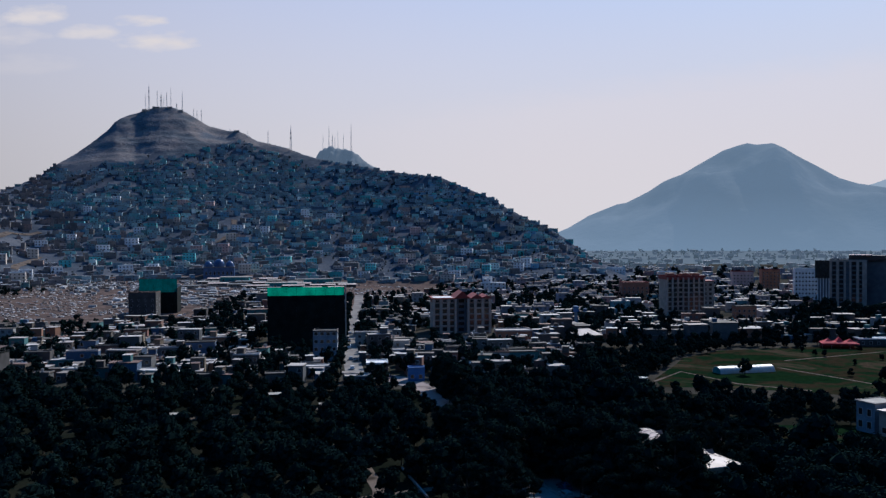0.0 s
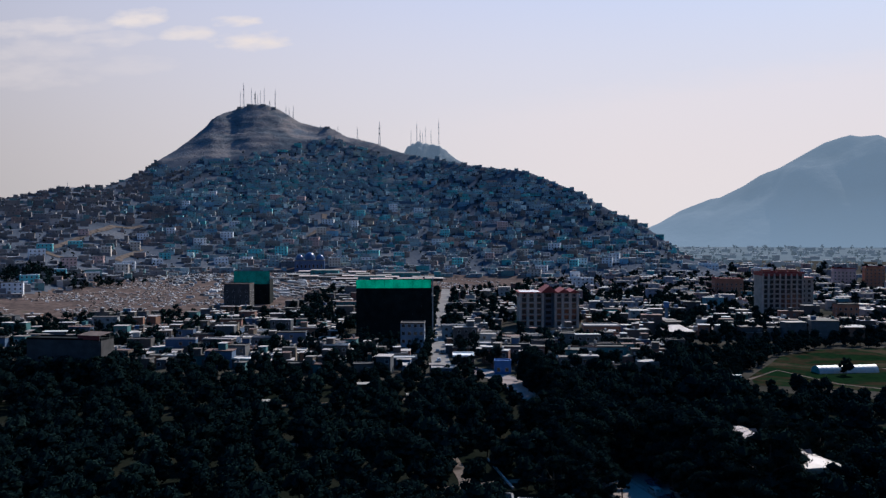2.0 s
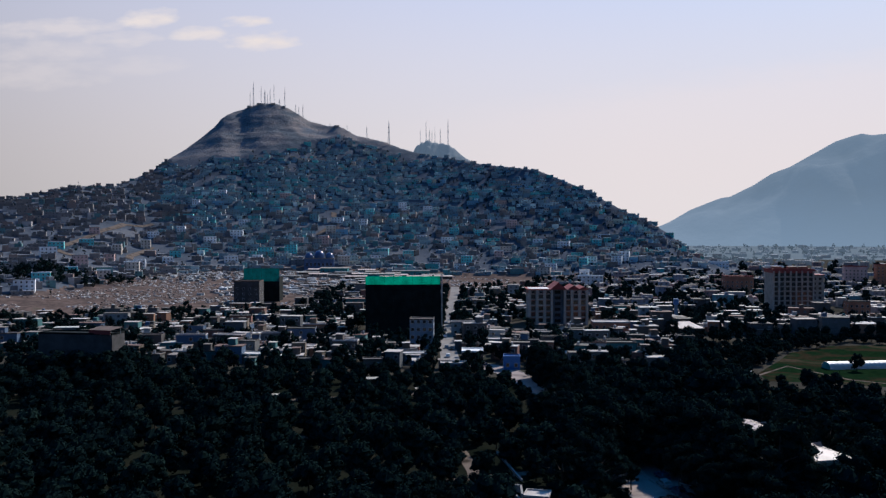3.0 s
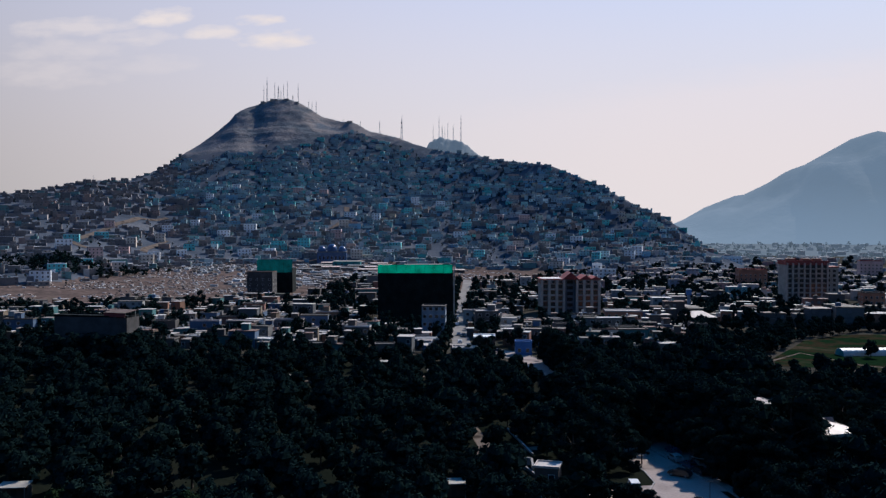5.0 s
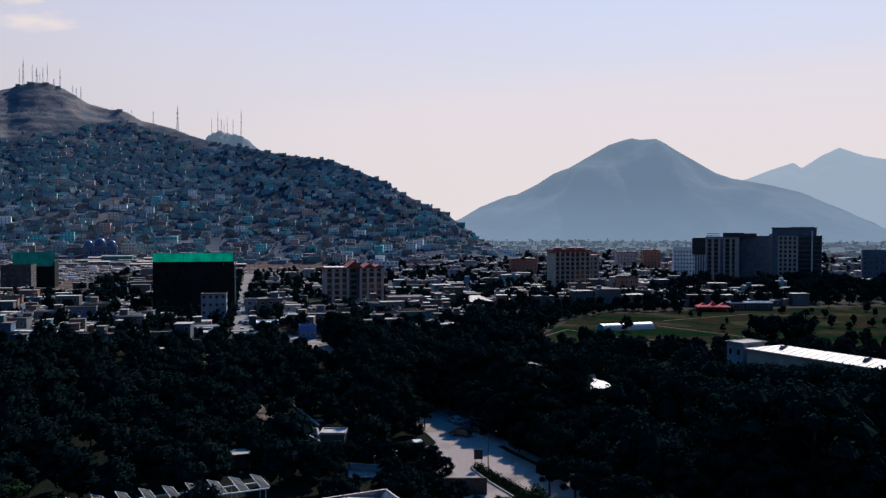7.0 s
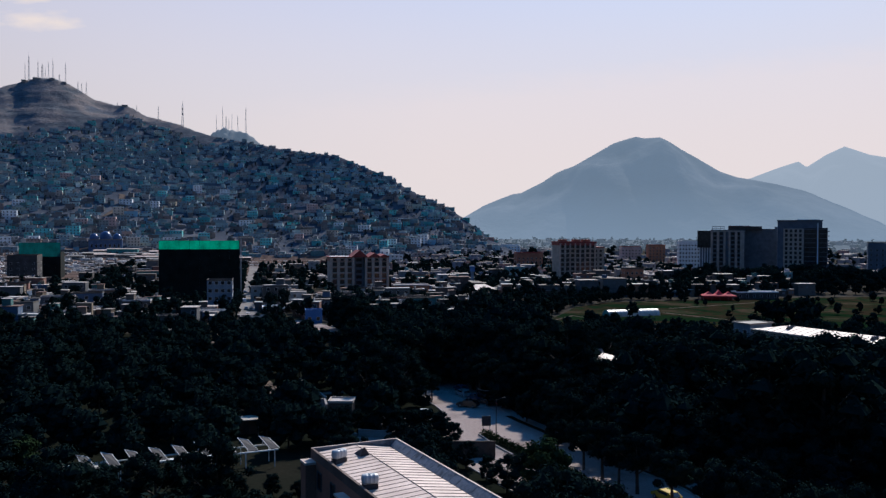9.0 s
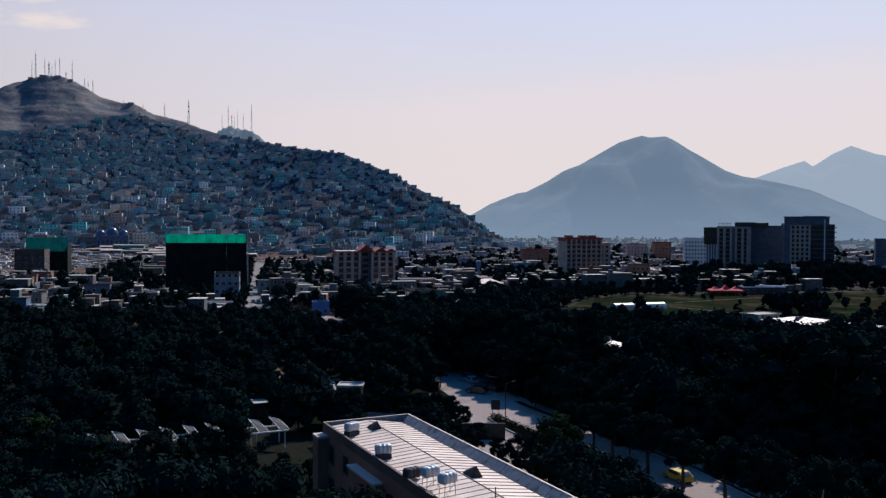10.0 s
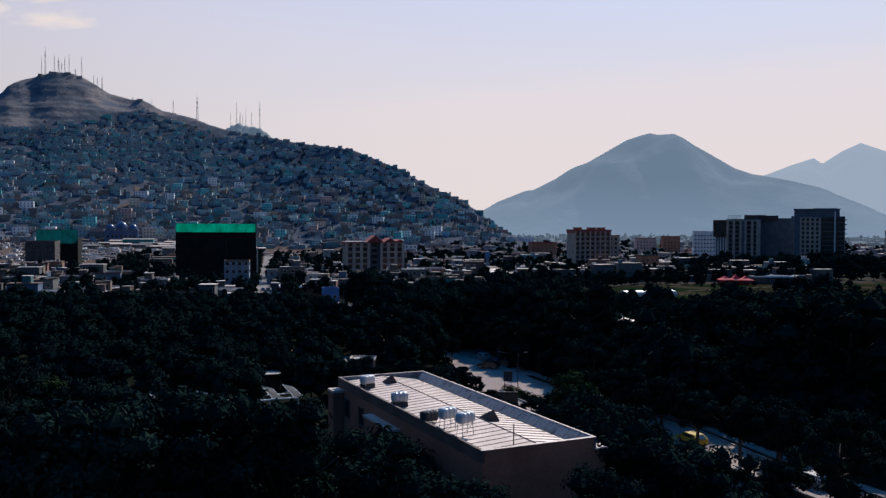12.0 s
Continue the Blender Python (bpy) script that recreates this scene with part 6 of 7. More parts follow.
block("white_shop", "corner shop with a white flat roof", pose(-26.5, 334, 0, 0, 0, 5), 8.5, 10, 4.4, M["brown"], M["white"], 3, 1, category="shop")
t = thing("blue_tower", pose(76, 482, 0), "slim blue water tower with a wider top", "tower")
part("shaft", Shape().box(0, 0, -1, 1.8, 1.8, 12, taper=0.85).mesh("shaft", M["pale_blue"]), t)
part("tank_room", Shape().box(0, 0, 11, 2.6, 2.6, 3.0).mesh("tank_room", M["blue"]), t)
part("cap", Shape().box(0, 0, 14, 3.0, 3.0, 0.4, taper=0.6).mesh("cap", M["pale_blue"]), t)
t = thing("hip_roofed_house", pose(72, 430, 0, 0, 0, 10), "low house with a pale hipped sheet roof", "house")
part("wall", Shape().box(0, 0, -1, 15, 11, 5.2).mesh("wall", M["brown"]), t)
part("roof", Shape().add([(-8, -6, 4.2), (8, -6, 4.2), (8, 6, 4.2), (-8, 6, 4.2), (-2.5, 0, 7.0), (2.5, 0, 7.0)], [(0, 1, 5, 4), (1, 2, 5), (2, 3, 4, 5), (3, 0, 4), (3, 2, 1, 0)]).mesh("roof", M["sheet"]), t, label="pale hipped sheet roof")
front_windows(t, 15, -5.5, [1.2], 4, 1.6, 1.6)
for k in range(26):
    x, y = -232 + 5.4 * k + rnd.uniform(-4, 4), 770 + (k * 37) % 120 + rnd.uniform(-5, 5)
    teal = k in (5, 14, 19)
    if math.hypot(x + 234, y - 880) < 32:
        continue
    shed(x, y, rnd.uniform(2, 12), rnd.uniform(24, 34) if teal else rnd.uniform(13, 24), rnd.uniform(6, 8), 5.0 if teal else rnd.uniform(2.6, 3.4), M["teal" if teal else rnd.choice(("grey", "brown", "shade_grey"))], M[rnd.choice(("sheet", "grey", "sheet", "cream"))],
         "teal market shed with a low pitched roof" if teal else "low market shed with a weathered sheet roof")


# ---- radio masts ----
def mast(x, y, z, high, wide, label="guyed steel lattice radio mast on the summit"):
    t = thing("radio_mast", pose(x, y, z), label, "mast", "radio masts")
    s, n = Shape(), max(5, int(high / 4))
    for cx, cy in ((-1, -1), (1, -1), (1, 1), (-1, 1)):
        s.tube((cx * wide / 2, cy * wide / 2, -3), (cx * wide / 5, cy * wide / 5, high * 0.86), wide * 0.085, wide * 0.055, n=4)
    part("lattice_leg", s.mesh("lattice_leg", M["mast"]), t)
    s = Shape()
    for i in range(n):
        z0, z1 = high * 0.86 * i / n, high * 0.86 * (i + 1) / n
        a, b = wide / 2 * (1 - 0.6 * i / n), wide / 2 * (1 - 0.6 * (i + 1) / n)
        for p, q in (((-a, -a), (b, -b)), ((a, -a), (b, b)), ((a, a), (-b, b)), ((-a, a), (-b, -b))):
            s.tube((*p, z0), (*q, z1), wide * 0.05, n=3)
    part("lattice_brace", s.mesh("lattice_brace", M["mast"]), t)
    part("spike", Shape().tube((0, 0, high * 0.84), (0, 0, high), wide * 0.12, wide * 0.06, n=5).mesh("spike", M["mast"]), t)
    for k in range(2):
        part("dish", Shape().tube((0, -wide * 0.5, high * (0.5 + 0.2 * k)), (0, -wide * 0.72, high * (0.5 + 0.2 * k)), wide * 0.34, n=10).mesh("dish", M["grey"]), t)


for az, high, wide in ((-19.37, 31, 2.0), (-19.16, 45, 3.4), (-18.66, 33, 2.2), (-18.42, 26, 4.4), (-18.08, 30, 2.2), (-17.83, 35, 2.2), (-17.47, 13, 3.2), (-17.12, 37, 2.6), (-16.42, 17, 2.4), (-16.21, 16, 2.2), (-15.94, 24, 2.6),
                       (-18.25, 19, 2.0), (-14.14, 7, 1.6), (-12.99, 12, 1.8), (-11.68, 24, 3.0), (-10.19, 42, 5.2), (-29.9, 9, 1.4)):
    d = bend(RIDGE, az) - 6
    x, y = d * math.sin(radians(az)), d * math.cos(radians(az))
    mast(x, y, rugged(x, y), high, wide * 0.62)
for along, top, wide in ((196, 337, 2.6), (212, 359, 3.6), (221, 335, 4.2), (228, 330, 2.6), (236, 345, 2.6), (251, 337, 3.8), (272, 363, 5.0)):
    x, y = -520 + along, 2280 + along * 0.04
    mast(x, y, bend(CRAG, along) - 2, top - bend(CRAG, along) + 2, wide * 0.7, "tall steel lattice radio mast on the crag")
for az, w, h in ((-19.45, 7, 2.2), (-18.75, 11, 2.6), (-17.9, 8, 2.2), (-17.2, 6, 2.4), (-13.7, 9, 1.8)):
    d = bend(RIDGE, az) - 4
    x, y = d * math.sin(radians(az)), d * math.cos(radians(az))
    block("mast_hut", "low grey equipment hut among the radio masts", pose(x, y, rugged(x, y) - 0.4, 0, 0, -az), w, 5, h, M["cream"], M["grey"], 2, 1, win=(1.0, 0.7), category="hut", sides=0, lip=0.2, group="mast huts")


# ---- the town ----
KEEP = [(-93, -47, 396, 450), (-62, -44, 364, 382), (-14, 34, 424, 496), (140, 198, 530, 592), (270, 375, 565, 670), (24, 46, 416, 432), (44, 67, 514, 528), (62, 82, 420, 440), (-15, -6, 312, 324), (-33, -20, 326, 344), (-220, -184, 562, 616), (146, 174, 696, 716), (30, 64, 780, 808), (300, 335, 700, 724)]
KEEP += [(-180, -140, 262, 300), (360, 390, 525, 555), (288, 368, 815, 860), (176, 196, 512, 528), (228, 252, 890, 910), (190, 220, 990, 1010), (70, 82, 476, 488), (200, 226, 404, 418), (178, 202, 396, 412), (-290, -95, 745, 980)]


def inside(x, y, poly):
    hit = False
    for (a, b), (c, d) in zip(poly, poly[1:] + poly[:1]):
        if (b > y) != (d > y) and x < (c - a) * (y - b) / (d - b) + a:
            hit = not hit
    return hit


def free(x, y, r=6.0):
    if any(a - r < x < b + r and c - r < y < d + r for a, b, c, d in KEEP):
        return False
    if away(x, y, STREET) < 4.2 + r or away(x, y, BOULEVARD[:6]) < 8 + r or inside(x, y, FIELD):
        return False
    return True


def town_end(az):
    return bend([(-40, 540), (-17, 560), (-13, 740), (-1, 760), (1, 900), (6, 880), (10, 940)], az)


near_houses, far_houses, town_trees = [], [], []
row, yy = 0, 309.0
while yy < 905:
    step = 9.4 if yy < 520 else 11
    xx = -yy * 0.75 + (row % 2) * 6
    while xx < yy * 0.62:
        x, y = xx + rnd.uniform(-2, 2), yy + rnd.uniform(-2.5, 2.5)
        x, y = x - (yy - 321) * 0.09, y + xx * 0.05
        az, d = math.degrees(math.atan2(x, y)), math.hypot(x, y)
        big = rnd.random()
        w, dd = rnd.choice((4, 5.5, 7, 8.5, 10.5, 13)), rnd.choice((4, 5, 6.5))
        st = 1 + (big > 0.7 and w > 5) + (big > 0.95 and w > 8)
        if d < town_end(az) and not (x > 40 and y < 428 and (y < 326 or x > 55 + (y - 320) * 0.22)) and y > 306 + max(0, -x - 60) * 0.12:
            if free(x, y, 4.2) and rnd.random() < 0.74:
                (near_houses if d < 440 and len(near_houses) < 290 else far_houses).append((x, y, rnd.choice((5, 9, 5, -4)) + rnd.uniform(-6, 6), w, dd, st))
            elif free(x, y, 2) and rnd.random() < 0.8:
                town_trees.append((x, y, rnd.uniform(6, 10)))
        if rnd.random() < 0.45 and free(x + 5, y + 5, 1.5) and d < town_end(az) and not (x > 40 and y < 428):
            town_trees.append((x + 5, y + 5, rnd.uniform(5, 10)))
        xx += step
    yy += 8.8 if yy < 520 else 11.5
    row += 1
for x, y, turn, w, d, st in near_houses:
    low_house(x, y, turn % 360 if turn < 60 else turn - 90, w, d, st)
# the plain east of the hill, out to the mountains
yy = 440.0
while yy < 3000:
    az = 5.5
    while az < 48:
        if rnd.random() < 0.75:
            d = yy + rnd.uniform(-0.02, 0.02) * yy
            a = radians(az + rnd.uniform(-0.3, 0.3))
            x, y = d * math.sin(a), d * math.cos(a)
            if (d > town_end(az) or az > 10) and (y > 432 or x > 340) and free(x, y, 7) and not (d < 620 and az > 22) and rnd.random() < (0.8 if d < 1500 else 0.5):
                k = 1.0 if d < 900 else 1.35
                flank = terrain(x, y) > 5
                if rnd.random() < 0.64:
                    far_houses.append((x, y, rnd.uniform(-8, 8), rnd.uniform(6, 13) * k, rnd.uniform(5, 9) * k, 1 if flank else rnd.choice((1, 1, 2, 2, 3, 2))))
                elif not flank:
                    town_trees.append((x, y, rnd.uniform(7, 12) * k))
        az += math.degrees(13.0 / yy) * (1.0 if yy < 900 else 1.6)
    yy += 15 if yy < 800 else 32 if yy < 1500 else 75


def far_house(s, x, y, z, turn, w, d, h, windows=True, wall=0):
    """Adds one house to a joined shape: walls, roof edge, window openings."""
    a = radians(turn)
    s.box(x, y, z - 2.5, w, d, h + 2.5, a, wall)
    s.box(x, y, z + h, w + 0.5, d + 0.5, 0.14, a, 1)
    if windows and rnd.random() < 0.5:           # stair heads, drums and bundles on the flat roof
        for _ in range(rnd.randrange(1, 3)):
            u, v, k = rnd.uniform(-0.35, 0.35) * w, rnd.uniform(-0.3, 0.3) * d, rnd.choice((0.8, 1.2, 2.2))
            s.box(x + math.cos(a) * u - math.sin(a) * v, y + math.sin(a) * u + math.cos(a) * v, z + h + 0.1, k, k, k * 0.8, a, wall)
    if windows:
        n, c, q = max(2, int(w / 3.2)), math.cos(a), math.sin(a)
        for k in range(max(1, int(h / 3.0))):
            for i in range(n):
                if rnd.random() < 0.75:
                    u = -w / 2 + w * (i + 0.5) / n
                    v = -d / 2 - 0.02
                    s.box(x + c * u - q * v, y + q * u + c * v, z + 0.9 + 3.0 * k, 1.4, 0.10, 1.35, a, 2)


s, dim, hazy = Shape(), Shape(), Shape()
for x, y, turn, w, d, st in far_houses:
    away_d = math.hypot(x, y)
    if away_d > 1350:
        far_house(hazy if away_d > 1800 else dim, x, y, terrain(x, y), turn, w, d, 3.1 * st, False)
    else:
        # eastern houses past 560 m get the walls paled for haze
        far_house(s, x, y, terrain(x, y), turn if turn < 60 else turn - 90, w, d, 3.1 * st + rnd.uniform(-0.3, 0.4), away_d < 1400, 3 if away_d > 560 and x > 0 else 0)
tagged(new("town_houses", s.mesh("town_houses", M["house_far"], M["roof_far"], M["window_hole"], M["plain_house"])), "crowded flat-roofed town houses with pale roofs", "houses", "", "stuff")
tagged(new("far_town", dim.mesh("far_town", M["thin_haze_wall"], M["thin_haze_roof"])), "far flat-roofed houses on the plain in thin haze", "houses", "", "stuff")
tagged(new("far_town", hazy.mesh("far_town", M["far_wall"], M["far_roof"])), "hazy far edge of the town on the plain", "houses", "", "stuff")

# houses stacked up the hillside in rows along its contours
def climb(az, level):
    """Distance at which the slope reaches that height."""
    a, b = bend(FOOT, az), bend(RIDGE, az)
    for _ in range(14):
        mid = (a + b) / 2
        a, b = (mid, b) if terrain(mid * math.sin(radians(az)), mid * math.cos(radians(az))) < level else (a, mid)
    return a


s, shrubs = Shape(), []
level = 6.0
while level < 236:
    az = -50.0 + rnd.uniform(0, 0.4)
    while az < 11.5:
        lv = level + 2.6 * noise.noise(Vector((az / 3.1, level / 30, 2))) + rnd.uniform(-0.7, 0.7)
        d, ridge = climb(az, lv), bend(RIDGE, az)
        x, y = d * math.sin(radians(az)), d * math.cos(radians(az))
        z = rugged(x, y)
        w, dp = rnd.choice((4.5, 6.0, 7.0, 8.5, 10.0, 14.0)) * rnd.uniform(0.85, 1.2), rnd.uniform(4.5, 6.5)
        lane = abs(noise.noise(Vector((x / 34, y / 50, 21))))
        az += math.degrees((w + rnd.choice((0.2, 0.6, 1.4, 3.5))) / max(d, 600))
        if lv > terrain(ridge * math.sin(radians(az)), ridge * math.cos(radians(az))) + 1 or d > ridge - 1:
            continue
        if any(away(x, y, line) < 10 for line in TRACKS) or math.hypot(x + 234, y - 880) < 24:
            continue
        if z > bare_line(x, y) - rnd.random() * 12:
            continue
        if lane > (0.045 if az < -7 else 0.10) and rnd.random() < 0.9 - 0.25 * max(0, (z - 120) / 60):
            h = rnd.choice((2.8, 3.0, 3.4, 5.6, 3.2, 6.0)) if z < 90 else rnd.choice((2.5, 2.8, 3.0, 3.0, 5.0))
            if d > ridge - 26:
                w, h = min(w, 8), 2.4
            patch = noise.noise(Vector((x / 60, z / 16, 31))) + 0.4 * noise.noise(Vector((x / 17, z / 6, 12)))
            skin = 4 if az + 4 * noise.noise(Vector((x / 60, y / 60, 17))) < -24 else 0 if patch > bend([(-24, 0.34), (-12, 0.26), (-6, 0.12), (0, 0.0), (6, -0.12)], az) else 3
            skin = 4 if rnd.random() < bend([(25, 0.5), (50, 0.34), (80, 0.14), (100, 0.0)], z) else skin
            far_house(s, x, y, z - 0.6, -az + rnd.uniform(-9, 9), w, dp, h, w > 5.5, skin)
            if rnd.random() < 0.2 and d < ridge - 30:
                far_house(s, x + rnd.uniform(-2, 2), y + 1.5, z + h - 0.5, -az, w * 0.5, dp * 0.6, 2.5, False, skin)
        elif rnd.random() < (0.5 if az < -7 else 0.85) and d < ridge - 30:
            shrubs.append((x, y, rnd.uniform(2.5, 6)))
    level += rnd.uniform(2.7, 3.5)
az = -47.0
while az < 10.4:                                 # the topmost row along the crest
    w = rnd.choice((4.5, 6, 7.5, 10))
    az += math.degrees((w + rnd.choice((0.4, 1.5, 4, 9))) / 1200)
    if -24.2 < az < -8.2:
        continue
    d = bend(RIDGE, az) - rnd.uniform(0, 8)
    x, y = d * math.sin(radians(az)), d * math.cos(radians(az))
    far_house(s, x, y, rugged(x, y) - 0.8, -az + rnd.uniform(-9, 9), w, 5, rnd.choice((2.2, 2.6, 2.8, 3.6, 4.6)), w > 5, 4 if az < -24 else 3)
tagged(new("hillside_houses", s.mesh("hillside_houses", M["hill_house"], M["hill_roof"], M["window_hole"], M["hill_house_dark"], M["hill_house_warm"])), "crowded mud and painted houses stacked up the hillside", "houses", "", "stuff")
for _ in range(150):
    a, d = rnd.gauss(-31.2, 1.9), rnd.gauss(784, 15)
    shrubs.append((d * math.sin(radians(a)), d * math.cos(radians(a)), rnd.uniform(6, 10)))
grove("hillside_trees", shrubs, "small dark trees between the hillside houses", (6, 9), 0.8, rugged)

# larger painted houses low on the slope
for k in range(74):
    a = -33 + 39 * (k * 0.618 % 1.0)
    foot, ridge = bend(FOOT, a), bend(RIDGE, a)
    d = foot + 20 + (ridge - foot) * 0.5 * (k * 0.357 % 1.0) ** 1.4
    x, y = d * math.sin(radians(a)), d * math.cos(radians(a))
    tint = ("white", "teal", "white", "cream", "pink", "teal", "white")[k % 7]
    st, w = rnd.choice((2, 2, 3)), rnd.uniform(9, 15)
    block("hillside_house", "%s painted %s-storey house on the hillside" % (tint, ("two", "three")[st - 2]), pose(x, y, rugged(x, y) - 0.5, 0, 0, -a + rnd.uniform(-9, 9)), w, 8, 3.1 * st + 0.3, M["villa_" + tint], M["villa_white"] if k % 3 else M["grey"], int(w / 3), st, category="house", sides=0, lip=0.3, group="painted hillside houses")

# gravestones
s = Shape()
stalls = Shape()
for _ in range(400):
    x, y = rnd.gauss(-318, 36), rnd.gauss(778, 26)
    stalls.box(x, y, rugged(x, y) - 0.3, rnd.uniform(1.6, 4.6), rnd.uniform(1.6, 4.0), rnd.uniform(1.2, 2.2), rnd.uniform(-0.3, 0.5))
for _ in range(620):
    x, y = rnd.uniform(-262, -95), rnd.uniform(625, 865)
    if math.hypot(x + 234, y - 880) > 26 and math.hypot(x, y) > town_end(math.degrees(math.atan2(x, y))) - 90:
        stalls.box(x, y, rugged(x, y) - 0.3, rnd.uniform(2.0, 7.5), rnd.uniform(2, 4.5), rnd.uniform(1.1, 2.0), rnd.uniform(0.0, 0.25))
tagged(new("stall_roofs", stalls.mesh("stall_roofs", M["stall"])), "crowded pale stalls and stones beside the cemetery", "stalls", "", "stuff")
for _ in range(8000):
    a, d = rnd.uniform(-36, -2), rnd.uniform(575, 900)
    x, y = d * math.sin(radians(a)), d * math.cos(radians(a))
    if d < town_end(a) + 12 or d > bend(FOOT, a) + 10 or not free(x, y, 0) or noise.noise(Vector((x / 45, y / 45, 9))) < 0.12 - 0.3 * rnd.random():
        continue
    s.box(x, y, rugged(x, y) - 0.3, rnd.uniform(0.6, 2.6), rnd.uniform(0.8, 2.4), rnd.uniform(0.45, 1.0), rnd.uniform(-0.4, 0.4))
tagged(new("gravestones", s.mesh("gravestones", M["grave"])), "scattered pale gravestones on the dusty slope", "gravestones", "", "stuff")


# ---- trees of the park and the streets ----
# places that stay in sight over the trees: x, y, half width, and the height they are seen from
SIGHTS = ((-7, 299, 1.6, 52), (-2.5, 286, 1.4, 52), (1, 272, 1.2, 52), (-10.4, 318, 4, 48), (-4.8, 244, 0.8, 46), (-9.6, 196, 0.5, 46), (-6.6, 184.5, 0.4, 46), (-3.5, 174, 0.5, 46), (-0.3, 155, 3, 41, 2.6), (4.8, 139, 1.5, 43),
          (16.5, 176, 1.0, 36), (20, 165, 1.6, 34), (24, 150, 3, 34), (27.5, 139, 1.5, 33), (25, 127, 1.0, 35), (37, 120, 1.6, 34), (39.6, 110.5, 1.8, 33), (42, 102, 1.6, 32), (46, 94, 1.6, 30), (116.5, 224.8, 4, 41, 3.2), (122, 211, 7, 41, 4.8), (128.6, 194.1, 7, 41, 6.9), (49.9, 196.9, 1.4, 52, 6.5), (57.0, 176.8, 1.3, 40, 6.5))


def clear_height(x, y):
    """How tall a tree may stand without hiding the road, the hut or the low walls behind it."""
    d, high = math.hypot(x, y), 99.0
    for a, b, half, eye, *low in SIGHTS:
        far = math.hypot(a, b)
        if d < far - 2 and abs(x * b - y * a) / far < half * d / far + 2.2:
            high = min(high, eye + ((low[0] if low else 0) - eye) * d / far)
    return high


def open_view(x, y):
    """How much lower trees stand just in front of the park shelters."""
    for a, b, w, d, h in KIOSKS:
        u = Vector((-a, -b)).normalized()
        along, side = (x - a) * u.x + (y - b) * u.y, abs((x - a) * u.y - (y - b) * u.x)
        if -2 < along < 18 and side < w / 2 + 1.5:
            return 0.6
    return 1.0


def tree_free(x, y):
    if any(math.hypot(x - a, y - b) < w / 2 + 1.4 for a, b, w, d, h in KIOSKS):
        return False
    if away(x, y, BOULEVARD) < bend(list(zip([-p[1] for p in BOULEVARD], HALF)), -y) - (2.5 if y > 190 or y < 118 else 0.0):
        return False
    for cx, cy, turn, w, d in ((6.36, 75, 19.2, 14.5, 37), (50.6, 184.6, 19, 9, 36), (131.1, 205.8, 21.5, 16, 50), (119.6, 231.5, 21.5, 9, 9), (-0.3, 154.5, 0, 7, 7), (-25.5, 120.4, 19, 32, 8)):
        p = Matrix.Rotation(-radians(turn), 2) @ Vector((x - cx, y - cy))
        if abs(p.x) < w / 2 + 1.5 and abs(p.y) < d / 2 + 1.5:
            return False
    if inside(x, y, FIELD) or inside(x, y, [(118, 238), (74, 240), (82, 206), (100, 199), (113, 210)]) or away(x, y, [(26, 150), (8, 149)]) < 4.2:
        return False
    if 7 < x < 15 and 138 < y < 158 or 40 < x < 46 and 92 < y < 130:
        return False
    if 12.5 < x < 31 and 96 < y < 152:
        return False
    return math.hypot(x, y) > 40


def tall_at(x, y, usual=1.0):
    """How much taller or lower than usual the trees stand."""
    p = Matrix.Rotation(radians(68.5), 2) @ Vector((x - 131.1, y - 205.8))
    if abs(p.x) < 40 and -46 < p.y < 8:
        return 0.5 if p.x < -15 else 1.35
    if y > 115 and 17.2 < math.degrees(math.atan2(x + 2.3, y + 2)) < 19.9:
        return 0.78
    if 4 < x < 15 and 110 < y < 138:
        return 0.45
    if -9 < x < 9 and 108 < y < 152:
        return 0.9
    if 38 < x < 62 and 148 < y < 182:
        return 0.7
    if 66 < x < 100 and 172 < y < 206:
        return 0.6
    if x > 60 and y > 215:
        return 0.5 if y > 240 else 0.72
    if 0 < x < 44 and 185 < y < 300:
        return 0.9
    if y > 270 and x < 44:
        return usual * 0.72
    return 1.2 if x > 44 else usual


near_spots, mid_spots, back_spots = [], [], []
yy = 46.0
while yy < 306:
    xx = -yy * 0.73 - 12
    while xx < yy * 0.74 + 14:
        x, y = xx + rnd.uniform(-3.2, 3.2), yy + rnd.uniform(-3.2, 3.2)
        ok = tree_free(x, y) and rnd.random() < 0.93
        if x > 60 and y > 262 and y > 300 - x * 0.2:
            ok = False
        if ok:
            (near_spots if y < 112 else mid_spots if y < 117 or 58 < x < 118 and y < 148 else back_spots).append((x, y))
        xx += 7.6
    yy += 7.4
for x, y in near_spots:
    if -42 < x < -4 and y > 97:
        tree(x, y, rnd.uniform(0.50, 0.55), 0, near=True)
        continue
    tree(x, y, rnd.uniform(0.72, 0.98) * (0.55 if 14 < x < 44 and y > 62 else 0.58 if -42 < x < -4 and y > 97 else 1.0), near=True)
for x, y in mid_spots:
    if y < 117 and -42 < x < -4:
        tree(x, y, rnd.uniform(0.46, 0.51), 0, near=True)
        continue
    if 58 < x < 118 and 105 < y < 152:
        tree(x, y, rnd.uniform(1.24, 1.33), 2)
        continue
    tree(x, y, open_view(x, y) * rnd.uniform(0.72, 1.18) * (0.5 if y < 117 and -42 < x < -4 else tall_at(x, y)))
canopy = [(x, y, min(clear_height(x, y), rnd.uniform(7.5, 12.0) * tall_at(x, y, 0.82) * open_view(x, y))) for x, y in back_spots]
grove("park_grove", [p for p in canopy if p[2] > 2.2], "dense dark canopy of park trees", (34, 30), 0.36)
